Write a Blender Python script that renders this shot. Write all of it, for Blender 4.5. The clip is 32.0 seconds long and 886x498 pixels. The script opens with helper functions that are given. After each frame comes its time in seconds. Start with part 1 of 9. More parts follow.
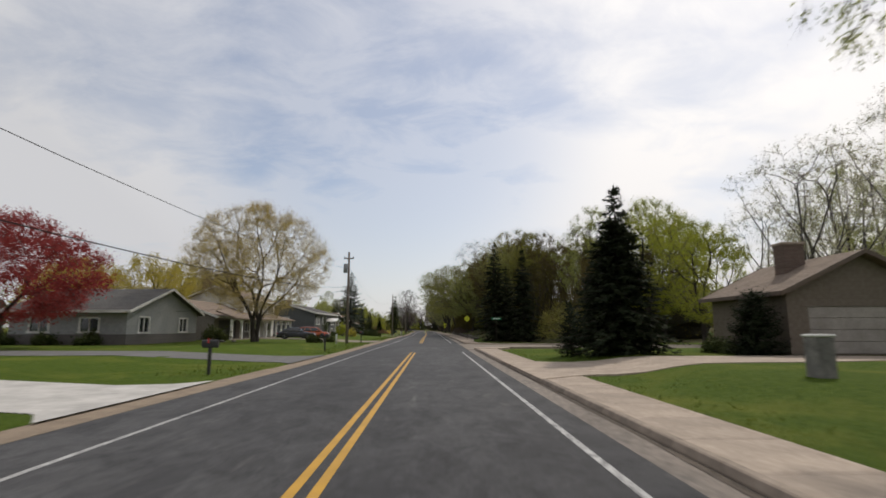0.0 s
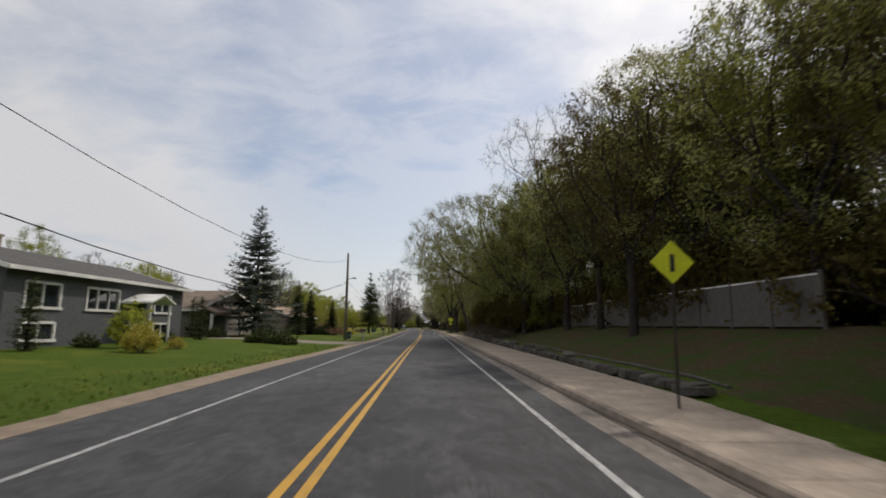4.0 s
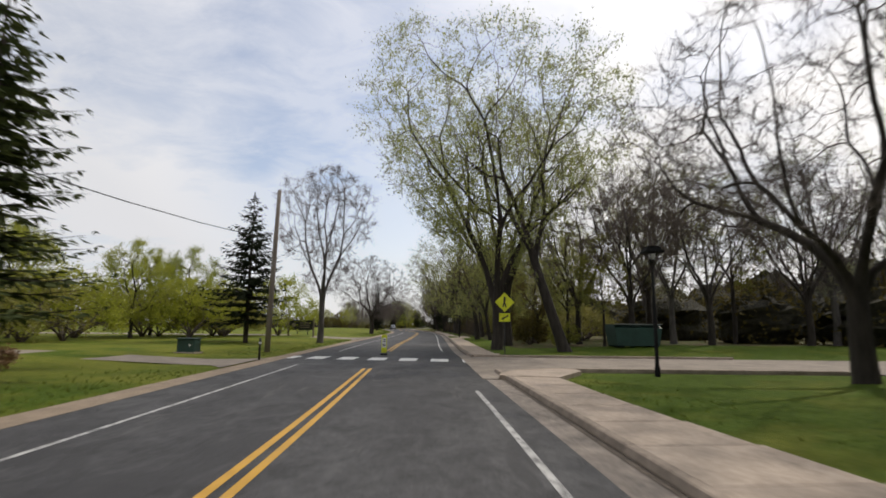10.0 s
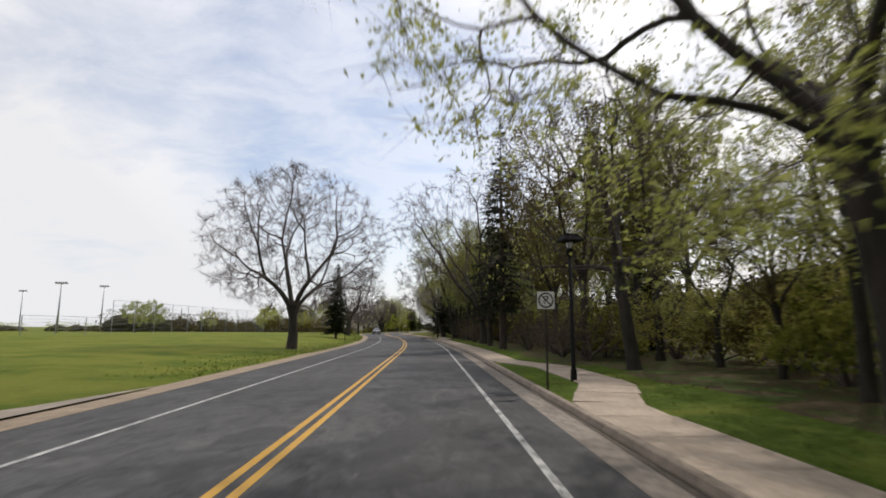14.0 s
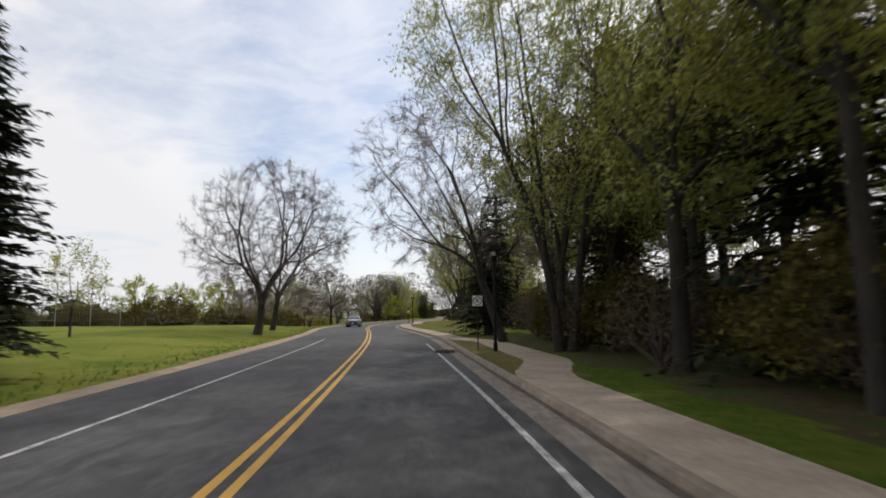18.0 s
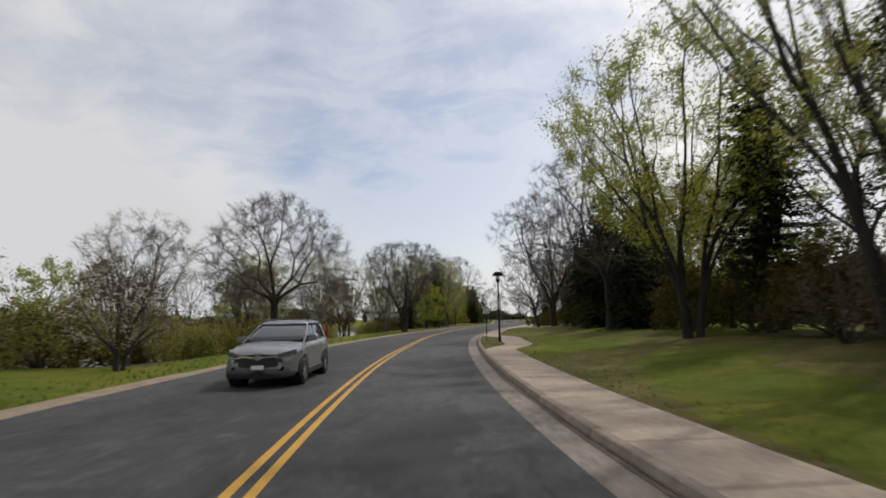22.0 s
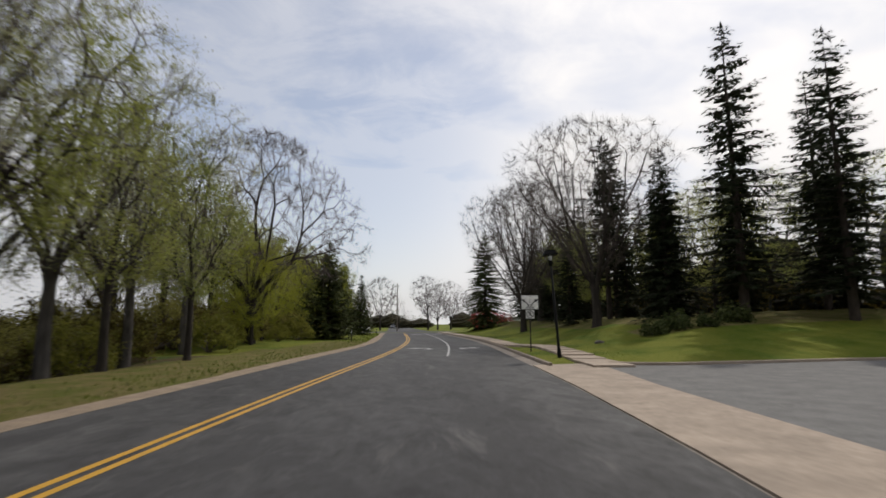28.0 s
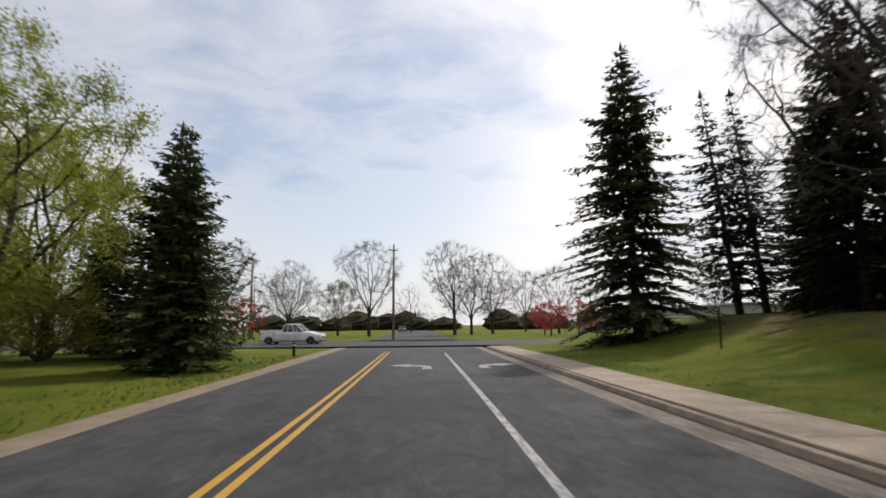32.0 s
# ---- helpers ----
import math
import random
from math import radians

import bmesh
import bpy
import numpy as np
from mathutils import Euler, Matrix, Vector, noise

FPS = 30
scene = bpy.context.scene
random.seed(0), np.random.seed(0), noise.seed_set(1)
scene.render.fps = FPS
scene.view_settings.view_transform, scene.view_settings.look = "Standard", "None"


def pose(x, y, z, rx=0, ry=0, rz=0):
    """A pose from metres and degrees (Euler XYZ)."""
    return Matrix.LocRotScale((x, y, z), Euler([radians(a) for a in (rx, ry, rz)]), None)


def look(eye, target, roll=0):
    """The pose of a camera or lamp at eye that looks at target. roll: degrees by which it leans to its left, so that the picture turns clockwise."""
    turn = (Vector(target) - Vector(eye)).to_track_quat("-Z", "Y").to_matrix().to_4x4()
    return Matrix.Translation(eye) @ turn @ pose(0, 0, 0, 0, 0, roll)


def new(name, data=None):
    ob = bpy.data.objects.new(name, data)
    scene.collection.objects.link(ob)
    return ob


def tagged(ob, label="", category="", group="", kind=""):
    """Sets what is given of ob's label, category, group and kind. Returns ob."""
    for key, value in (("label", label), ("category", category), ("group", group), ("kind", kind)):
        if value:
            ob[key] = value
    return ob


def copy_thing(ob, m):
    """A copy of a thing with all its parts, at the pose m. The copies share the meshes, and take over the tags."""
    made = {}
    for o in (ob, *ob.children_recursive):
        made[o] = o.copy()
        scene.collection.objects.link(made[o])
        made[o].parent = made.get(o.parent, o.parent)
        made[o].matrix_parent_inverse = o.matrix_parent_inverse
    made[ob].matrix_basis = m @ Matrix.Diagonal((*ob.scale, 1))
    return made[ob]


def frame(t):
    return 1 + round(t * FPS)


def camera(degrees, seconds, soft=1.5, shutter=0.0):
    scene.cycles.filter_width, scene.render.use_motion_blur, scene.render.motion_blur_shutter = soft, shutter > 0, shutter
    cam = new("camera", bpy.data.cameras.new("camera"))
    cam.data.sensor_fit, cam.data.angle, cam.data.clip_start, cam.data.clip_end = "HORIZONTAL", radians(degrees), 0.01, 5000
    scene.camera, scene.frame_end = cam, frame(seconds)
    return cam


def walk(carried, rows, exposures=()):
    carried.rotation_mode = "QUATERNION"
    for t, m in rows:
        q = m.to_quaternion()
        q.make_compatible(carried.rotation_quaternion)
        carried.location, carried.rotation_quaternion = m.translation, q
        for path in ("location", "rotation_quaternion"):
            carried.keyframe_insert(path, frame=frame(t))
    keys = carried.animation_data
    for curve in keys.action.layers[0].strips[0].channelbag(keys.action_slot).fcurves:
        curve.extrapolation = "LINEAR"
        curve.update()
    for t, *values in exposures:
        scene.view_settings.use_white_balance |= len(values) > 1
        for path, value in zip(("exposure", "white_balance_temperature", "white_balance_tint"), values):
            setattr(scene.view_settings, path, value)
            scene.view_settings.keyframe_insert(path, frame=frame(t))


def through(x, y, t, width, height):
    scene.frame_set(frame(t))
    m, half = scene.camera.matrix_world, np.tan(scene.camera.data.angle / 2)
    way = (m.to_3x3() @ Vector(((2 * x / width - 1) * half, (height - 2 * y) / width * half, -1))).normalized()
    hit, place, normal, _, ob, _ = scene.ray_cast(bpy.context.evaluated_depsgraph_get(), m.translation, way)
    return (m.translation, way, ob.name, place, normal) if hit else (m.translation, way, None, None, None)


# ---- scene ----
cam = camera(81.36, 32.0, soft=1.7, shutter=0.3)
# seconds, place in metres, turn in degrees
PATH = [
    (0.0, 0.000, 0.000, 1.650, 98.75, -0.04, 0.00),
    (0.5, -0.161, 7.946, 1.650, 98.65, -0.14, 0.00),
    (1.0, -0.321, 15.933, 1.650, 98.65, -0.14, -0.10),
    (1.5, -0.441, 23.959, 1.650, 98.75, -0.24, -0.20),
    (2.0, -0.642, 31.625, 1.650, 98.75, -0.24, -0.20),
    (2.5, -0.803, 39.691, 1.650, 98.75, -0.24, -0.30),
    (4.5, -1.415, 70.307, 1.650, 98.44, -0.80, -0.09),
    (5.0, -1.530, 77.131, 1.650, 98.51, -0.80, -0.19),
    (5.5, -1.646, 84.207, 1.650, 98.59, -0.90, -0.19),
    (6.0, -1.761, 91.283, 1.650, 98.56, -0.90, -0.19),
    (6.5, -1.750, 98.485, 1.650, 98.33, -0.90, 0.01),
    (7.0, -1.865, 105.560, 1.650, 98.41, -0.90, 0.11),
    (7.5, -1.854, 112.889, 1.650, 98.38, -0.80, 0.31),
    (8.0, -2.096, 119.965, 1.650, 98.35, -0.90, 0.31),
    (8.5, -2.211, 126.915, 1.650, 98.43, -0.90, 0.31),
    (9.0, -2.453, 133.738, 1.650, 98.60, -0.80, 0.21),
    (9.5, -2.569, 140.561, 1.650, 98.47, -0.70, 0.21),
    (10.0, -2.685, 147.384, 1.650, 98.45, -0.60, 0.21),
    (10.5, -3.180, 154.208, 1.650, 98.82, -0.20, 0.01),
    (11.0, -3.422, 161.032, 1.650, 98.89, -0.10, -0.09),
    (11.5, -3.664, 167.855, 1.650, 98.87, 0.30, -0.19),
    (12.0, -3.906, 174.678, 1.650, 98.74, -0.10, -0.29),
    (12.5, -4.022, 181.502, 1.650, 98.81, 0.00, -0.19),
    (13.0, -4.264, 188.199, 1.650, 98.79, 0.00, -0.09),
    (13.5, -4.505, 195.401, 1.650, 98.86, -0.30, -0.09),
    (15.5, -5.544, 225.186, 1.650, 97.98, 0.26, -0.18),
    (16.0, -5.812, 232.756, 1.650, 98.00, 0.16, 0.02),
    (16.5, -6.079, 240.471, 1.650, 97.82, 0.06, 0.22),
    (17.0, -6.202, 247.604, 1.650, 97.57, 0.26, 0.62),
    (17.5, -6.615, 255.175, 1.650, 97.53, 0.36, 1.02),
    (18.0, -7.174, 262.600, 1.650, 97.21, 0.46, 1.32),
    (18.5, -7.878, 270.026, 1.650, 97.10, 0.76, 2.22),
    (19.0, -8.728, 277.452, 1.650, 97.31, 0.76, 3.32),
    (19.5, -9.577, 285.169, 1.650, 97.54, 0.56, 4.12),
    (20.0, -10.572, 292.742, 1.650, 97.49, 0.46, 4.62),
    (20.5, -11.714, 300.023, 1.650, 97.95, 0.76, 5.02),
    (21.0, -12.710, 307.159, 1.650, 98.03, 0.86, 5.42),
    (21.5, -13.999, 314.005, 1.650, 97.63, 0.86, 5.62),
    (22.0, -15.433, 320.996, 1.650, 97.64, 1.06, 5.02),
    (22.5, -16.430, 327.695, 1.650, 97.57, 1.26, 4.62),
    (23.0, -16.992, 334.393, 1.650, 97.52, 0.96, 4.02),
    (23.5, -17.552, 341.381, 1.650, 97.48, 1.06, 3.22),
    (24.0, -17.821, 348.369, 1.650, 97.46, 1.16, 2.92),
    (24.5, -18.091, 355.066, 1.650, 97.56, 1.06, 2.32),
    (25.0, -18.070, 361.907, 1.650, 97.47, 0.86, 1.12),
    (25.5, -17.757, 368.893, 1.650, 97.50, 0.76, -0.88),
    (27.5, -15.019, 401.674, 1.650, 98.27, 0.34, -6.51),
    (28.0, -13.863, 410.557, 1.650, 98.27, 0.24, -6.61),
    (28.5, -12.738, 419.158, 1.650, 98.47, 0.14, -6.51),
    (29.0, -11.788, 427.493, 1.650, 98.57, 0.04, -6.51),
    (29.5, -11.002, 435.632, 1.650, 98.47, -0.36, -6.61),
    (30.0, -10.148, 443.119, 1.650, 98.27, -0.36, -6.11),
    (30.5, -9.672, 450.434, 1.650, 98.27, -0.16, -5.91),
    (31.0, -9.187, 457.820, 1.650, 98.37, 0.24, -5.41),
    (31.5, -8.946, 464.948, 1.650, 98.27, 0.24, -4.71),
    (32.0, -8.746, 471.723, 1.650, 98.37, 0.44, -3.81),
]
# the film camera opens up a little along the wooded stretch
EXPOSURE = [(0, -0.70), (1.5, -0.92), (4, -0.68), (7, -0.26), (9, -0.32), (10, -0.42), (12, -0.30), (20, -0.22), (21, -0.42), (22, -0.60), (24, -0.62), (25, -0.52), (28, -0.68), (30, -0.54), (32, -0.46)]
walk(cam, [(t, pose(x, y, z, a, b, c)) for t, x, y, z, a, b, c in PATH], [(t, e, 6600, 11.5) for t, e in EXPOSURE])

# ---- light ----
SUN_AZ, SUN_EL = radians(40), radians(50)
world = bpy.data.worlds.new("sky")
scene.world = world
world.use_nodes = True


def build_sky():
    nt = world.node_tree
    nt.nodes.clear()
    N = nt.nodes.new
    out, bg, sky = N("ShaderNodeOutputWorld"), N("ShaderNodeBackground"), N("ShaderNodeTexSky")
    sky.sky_type, sky.sun_disc = "NISHITA", False
    sky.sun_elevation, sky.sun_rotation = SUN_EL, SUN_AZ
    sky.air_density, sky.dust_density, sky.ozone_density = 1.0, 0.7, 2.0
    tc, sep = N("ShaderNodeTexCoord"), N("ShaderNodeSeparateXYZ")
    nt.links.new(tc.outputs["Generated"], sep.inputs[0])
    up = N("ShaderNodeMath")
    up.operation = "MAXIMUM"
    up.inputs[1].default_value = 0.0
    nt.links.new(sep.outputs[2], up.inputs[0])
    up2 = N("ShaderNodeMath")
    up2.inputs[1].default_value = 0.16
    nt.links.new(up.outputs[0], up2.inputs[0])
    com = N("ShaderNodeCombineXYZ")
    for k in range(2):
        d = N("ShaderNodeMath")
        d.operation = "DIVIDE"
        nt.links.new(sep.outputs[k], d.inputs[0])
        nt.links.new(up2.outputs[0], d.inputs[1])
        nt.links.new(d.outputs[0], com.inputs[k])

    def cloud(scale, detail, lo, hi, stretch, shift, rough=0.55):
        mp, nz, rp = N("ShaderNodeMapping"), N("ShaderNodeTexNoise"), N("ShaderNodeMapRange")
        mp.inputs["Scale"].default_value = stretch
        mp.inputs["Location"].default_value = shift
        nt.links.new(com.outputs[0], mp.inputs[0])
        nt.links.new(mp.outputs[0], nz.inputs["Vector"])
        nz.inputs["Scale"].default_value, nz.inputs["Detail"].default_value = scale, detail
        nz.inputs["Roughness"].default_value = rough
        nz.inputs["Distortion"].default_value = 0.4
        rp.interpolation_type = "SMOOTHSTEP"
        rp.inputs[1].default_value, rp.inputs[2].default_value = lo, hi
        nt.links.new(nz.outputs[0], rp.inputs[0])
        return rp.outputs[0]

    broad = cloud(0.5, 3, 0.30, 0.66, (1.2, 0.9, 1), SKY_SHIFT)
    fine = cloud(3.2, 7, 0.30, 0.74, (1.0, 1.25, 1), (4, 1, 0), 0.62)
    mix = N("ShaderNodeMath")
    mix.operation = "MULTIPLY_ADD"
    mix.inputs[1].default_value = 0.42
    nt.links.new(fine, mix.inputs[0])
    nt.links.new(broad, mix.inputs[2])
    # thin haze closes towards the horizon
    hz = N("ShaderNodeMapRange")
    hz.inputs[1].default_value, hz.inputs[2].default_value = 0.0, 0.38
    hz.inputs[3].default_value, hz.inputs[4].default_value = 0.85, 0.05
    nt.links.new(up.outputs[0], hz.inputs[0])
    add = N("ShaderNodeMath")
    add.use_clamp = True
    nt.links.new(mix.outputs[0], add.inputs[0])
    nt.links.new(hz.outputs[0], add.inputs[1])
    # glow of the veiled sun
    sunv = N("ShaderNodeCombineXYZ")
    sunv.inputs[0].default_value = math.sin(SUN_AZ) * math.cos(SUN_EL)
    sunv.inputs[1].default_value = math.cos(SUN_AZ) * math.cos(SUN_EL)
    sunv.inputs[2].default_value = math.sin(SUN_EL)
    dot = N("ShaderNodeVectorMath")
    dot.operation = "DOT_PRODUCT"
    nt.links.new(tc.outputs["Generated"], dot.inputs[0])
    nt.links.new(sunv.outputs[0], dot.inputs[1])
    gl = N("ShaderNodeMapRange")
    gl.inputs[1].default_value, gl.inputs[2].default_value = 0.34, 0.98
    gl.inputs[3].default_value, gl.inputs[4].default_value = 0.0, 1.0
    nt.links.new(dot.outputs["Value"], gl.inputs[0])
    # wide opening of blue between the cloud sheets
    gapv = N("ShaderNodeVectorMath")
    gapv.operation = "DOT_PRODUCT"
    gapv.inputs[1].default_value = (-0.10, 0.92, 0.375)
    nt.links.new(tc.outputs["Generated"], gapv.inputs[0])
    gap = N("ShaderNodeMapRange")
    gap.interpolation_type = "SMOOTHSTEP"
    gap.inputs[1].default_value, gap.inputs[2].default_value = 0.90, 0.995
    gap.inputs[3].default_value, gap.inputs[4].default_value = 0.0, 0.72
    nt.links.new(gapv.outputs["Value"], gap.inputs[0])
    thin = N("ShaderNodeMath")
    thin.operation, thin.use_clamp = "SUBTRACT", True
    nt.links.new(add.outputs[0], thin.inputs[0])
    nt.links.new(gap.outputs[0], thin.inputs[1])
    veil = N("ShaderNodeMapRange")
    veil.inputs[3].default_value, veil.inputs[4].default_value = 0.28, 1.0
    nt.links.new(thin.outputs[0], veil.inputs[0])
    ccol = N("ShaderNodeMix")
    ccol.data_type = "RGBA"
    ccol.inputs[6].default_value = (*CLOUD_DARK, 1)
    ccol.inputs[7].default_value = (*CLOUD_LIT, 1)
    nt.links.new(gl.outputs[0], ccol.inputs[0])
    m = N("ShaderNodeMix")
    m.data_type = "RGBA"
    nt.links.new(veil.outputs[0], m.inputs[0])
    lift = N("ShaderNodeVectorMath")
    lift.operation = "SCALE"
    lift.inputs["Scale"].default_value = 1.6
    nt.links.new(sky.outputs[0], lift.inputs[0])
    nt.links.new(lift.outputs[0], m.inputs[6])
    nt.links.new(ccol.outputs[2], m.inputs[7])
    nt.links.new(m.outputs[2], bg.inputs[0])
    bg.inputs[1].default_value = 0.10
    nt.links.new(bg.outputs[0], out.inputs[0])


SKY_SHIFT = (0.3, 0.2, 0)
CLOUD_DARK, CLOUD_LIT = (9.9, 10.1, 10.45), (17.8, 17.5, 17.1)
build_sky()
sun = new("sun", bpy.data.lights.new("sun", "SUN"))
sun.data.energy, sun.data.angle, sun.data.color = 3.4, radians(1.5), (1.0, 0.93, 0.83)
sun.matrix_world = look((math.sin(SUN_AZ) * math.cos(SUN_EL) * 100, math.cos(SUN_AZ) * math.cos(SUN_EL) * 100, math.sin(SUN_EL) * 100), (0, 0, 0))

# ---- materials ----
MATS = {}


def rgb(c):
    return (*c, 1.0)


class Mat:
    """A node material under construction."""

    def __init__(self, name):
        self.m = bpy.data.materials.new(name)
        self.m.use_nodes = True
        self.nt = self.m.node_tree
        self.b = self.nt.nodes["Principled BSDF"]
        self.tc = None

    def n(self, kind, **kw):
        nd = self.nt.nodes.new("ShaderNode" + kind)
        for k, v in kw.items():
            nd.inputs[k.replace("_", " ")].default_value = v
        return nd

    def link(self, a, b):
        self.nt.links.new(a, b)

    def coord(self, stretch=(1, 1, 1), space="Object"):
        if space == "World":
            g = self.n("NewGeometry")
            src = g.outputs["Position"]
        else:
            src = self.n("TexCoord").outputs[space]
        mp = self.n("Mapping")
        mp.inputs["Scale"].default_value = stretch
        self.link(src, mp.inputs[0])
        return mp.outputs[0]

    def noise(self, scale, detail=4, rough=0.6, stretch=(1, 1, 1), space="Object", dist=0.0):
        nz = self.n("TexNoise", Scale=scale, Detail=detail, Roughness=rough, Distortion=dist)
        self.link(self.coord(stretch, space), nz.inputs["Vector"])
        return nz.outputs[0]

    def ramp(self, fac, stops, interp="LINEAR"):
        r = self.n("ValToRGB")
        r.color_ramp.interpolation = interp
        e = r.color_ramp.elements
        while len(e) < len(stops):
            e.new(0.5)
        for el, (p, c) in zip(e, stops):
            el.position, el.color = p, rgb(c) if len(c) == 3 else c
        self.link(fac, r.inputs[0])
        return r.outputs[0]

    def mix(self, fac, a, b, mode="MIX"):
        m = self.n("Mix")
        m.data_type, m.blend_type = "RGBA", mode
        for sock, v in ((m.inputs[0], fac), (m.inputs[6], a), (m.inputs[7], b)):
            if hasattr(v, "node"):
                self.link(v, sock)
            elif isinstance(v, (int, float)):
                sock.default_value = v
            else:
                sock.default_value = rgb(v)
        return m.outputs[2]

    def base(self, v):
        if hasattr(v, "node"):
            self.link(v, self.b.inputs["Base Color"])
        else:
            self.b.inputs["Base Color"].default_value = rgb(v)

    def bump(self, h, strength=0.4, dist=0.02):
        bp = self.n("Bump", Strength=strength, Distance=dist)
        self.link(h, bp.inputs["Height"])
        self.link(bp.outputs[0], self.b.inputs["Normal"])

    def set(self, rough=0.7, metal=0.0, spec=0.4):
        self.b.inputs["Roughness"].default_value = rough
        self.b.inputs["Metallic"].default_value = metal
        self.b.inputs["Specular IOR Level"].default_value = spec


def surface(name, dark, light, scale=6, rough=0.8, metal=0.0, bump=0.3, dist=0.01, stretch=(1, 1, 1), stain=None, space="Object", spec=0.4, vary=0.0):
    """Two-scale mottled surface: grain between two tones, with broad stains."""
    w = Mat(name)
    c = w.ramp(w.noise(scale, 6, 0.65, stretch, space), [(0.3, dark), (0.7, light)])
    broad = w.ramp(w.noise(scale * 0.13, 3, 0.6, stretch, space), [(0.35, (0.78, 0.78, 0.78)), (0.65, (1.08, 1.08, 1.08))])
    c = w.mix(1.0, c, broad, "MULTIPLY")
    if stain:
        f = w.ramp(w.noise(scale * 0.3, 5, 0.7, stretch, space), [(0.55, (0, 0, 0)), (0.72, (1, 1, 1))])
        c = w.mix(f, c, stain)
    if vary:
        oi = w.n("ObjectInfo")
        c = w.mix(1.0, c, w.ramp(oi.outputs["Random"], [(0, (1 - vary,) * 3), (1, (1 + vary,) * 3)]), "MULTIPLY")
    w.base(c)
    w.set(rough, metal, spec)
    w.bump(w.noise(scale * 5, 4, 0.7, stretch, space), bump, dist)
    MATS[name] = w.m
    return w.m


def leaf_material(name, dark, light, through=0.55, rough=0.55, spec=0.25):
    w = Mat(name)
    gi, oi = w.n("NewGeometry"), w.n("ObjectInfo")
    c = w.ramp(gi.outputs["Random Per Island"], [(0.0, dark), (1.0, light)])
    c = w.mix(1.0, c, w.ramp(oi.outputs["Random"], [(0, (0.82, 0.86, 0.8)), (1, (1.15, 1.1, 1.1))]), "MULTIPLY")
    w.base(c)
    w.set(rough, 0.0, spec)
    tr, mx = w.n("BsdfTranslucent"), w.n("MixShader")
    w.link(c, tr.inputs[0])
    mx.inputs[0].default_value = through
    w.link(w.b.outputs[0], mx.inputs[1])
    w.link(tr.outputs[0], mx.inputs[2])
    out = [n for n in w.nt.nodes if n.type == "OUTPUT_MATERIAL"][0]
    w.link(mx.outputs[0], out.inputs[0])
    MATS[name] = w.m
    return w.m


def asphalt_material():
    w = Mat("asphalt")
    c = w.ramp(w.noise(30, 6, 0.8, space="World"), [(0.28, (0.018, 0.018, 0.020)), (0.72, (0.078, 0.078, 0.080))])
    broad = w.ramp(w.noise(0.16, 4, 0.6, (1, 0.3, 1), "World", 0.6), [(0.36, (0.62, 0.62, 0.64)), (0.66, (1.30, 1.30, 1.28))])
    c = w.mix(1.0, c, broad, "MULTIPLY")
    # blotches a hand to a stride across
    blotch = w.ramp(w.noise(1.5, 6, 0.72, (1, 0.55, 1), "World", 0.8), [(0.34, (0.52, 0.52, 0.53)), (0.5, (1.0, 1.0, 1.0)), (0.68, (1.42, 1.42, 1.41))])
    c = w.mix(1.0, c, blotch, "MULTIPLY")
    fleck = w.ramp(w.noise(6.5, 5, 0.75, (1, 0.7, 1), "World"), [(0.33, (0.70, 0.70, 0.70)), (0.67, (1.30, 1.30, 1.30))])
    c = w.mix(1.0, c, fleck, "MULTIPLY")
    # dark sealed patches and paler scuffs, drawn out along the lane
    seal = w.ramp(w.noise(0.42, 3, 0.5, (1.0, 0.45, 1), "World", 1.6), [(0.585, (0, 0, 0)), (0.615, (0.75, 0.75, 0.75))])
    c = w.mix(seal, c, w.ramp(w.noise(24, 4, 0.7, space="World"), [(0.3, (0.020, 0.020, 0.022)), (0.7, (0.044, 0.044, 0.046))]))
    scuff = w.ramp(w.noise(0.9, 7, 0.72, (1.1, 0.28, 1), "World", 1.2), [(0.60, (0, 0, 0)), (0.74, (1, 1, 1))])
    c = w.mix(scuff, c, (0.110, 0.107, 0.104))
    tar = w.ramp(w.noise(1.7, 3, 0.5, (0.5, 0.14, 1), "World", 2.0), [(0.493, (0, 0, 0)), (0.5, (0.7, 0.7, 0.7)), (0.507, (0, 0, 0))])
    c = w.mix(tar, c, (0.024, 0.024, 0.026))
    w.base(c)
    w.set(0.78, 0, 0.32)
    w.bump(w.noise(90, 4, 0.85, space="World"), 0.7, 0.008)
    MATS["asphalt"] = w.m


def grass_material(name="grass", dry_from=0.50, dry_to=0.72):
    w = Mat(name)
    c = w.ramp(w.noise(5.5, 7, 0.75, space="World"), [(0.28, (0.030, 0.058, 0.005)), (0.5, (0.062, 0.100, 0.009)), (0.75, (0.112, 0.145, 0.020))])
    dry = w.ramp(w.noise(0.28, 5, 0.65, space="World", dist=0.5), [(dry_from, (0, 0, 0)), (dry_to, (0.85, 0.85, 0.85))])
    c = w.mix(dry, c, w.ramp(w.noise(9, 5, 0.7, space="World"), [(0.3, (0.098, 0.120, 0.012)), (0.7, (0.198, 0.195, 0.036))]))
    w.base(c)
    w.set(0.95, 0, 0.1)
    w.bump(w.noise(26, 5, 0.8, space="World"), 0.9, 0.05)
    MATS[name] = w.m


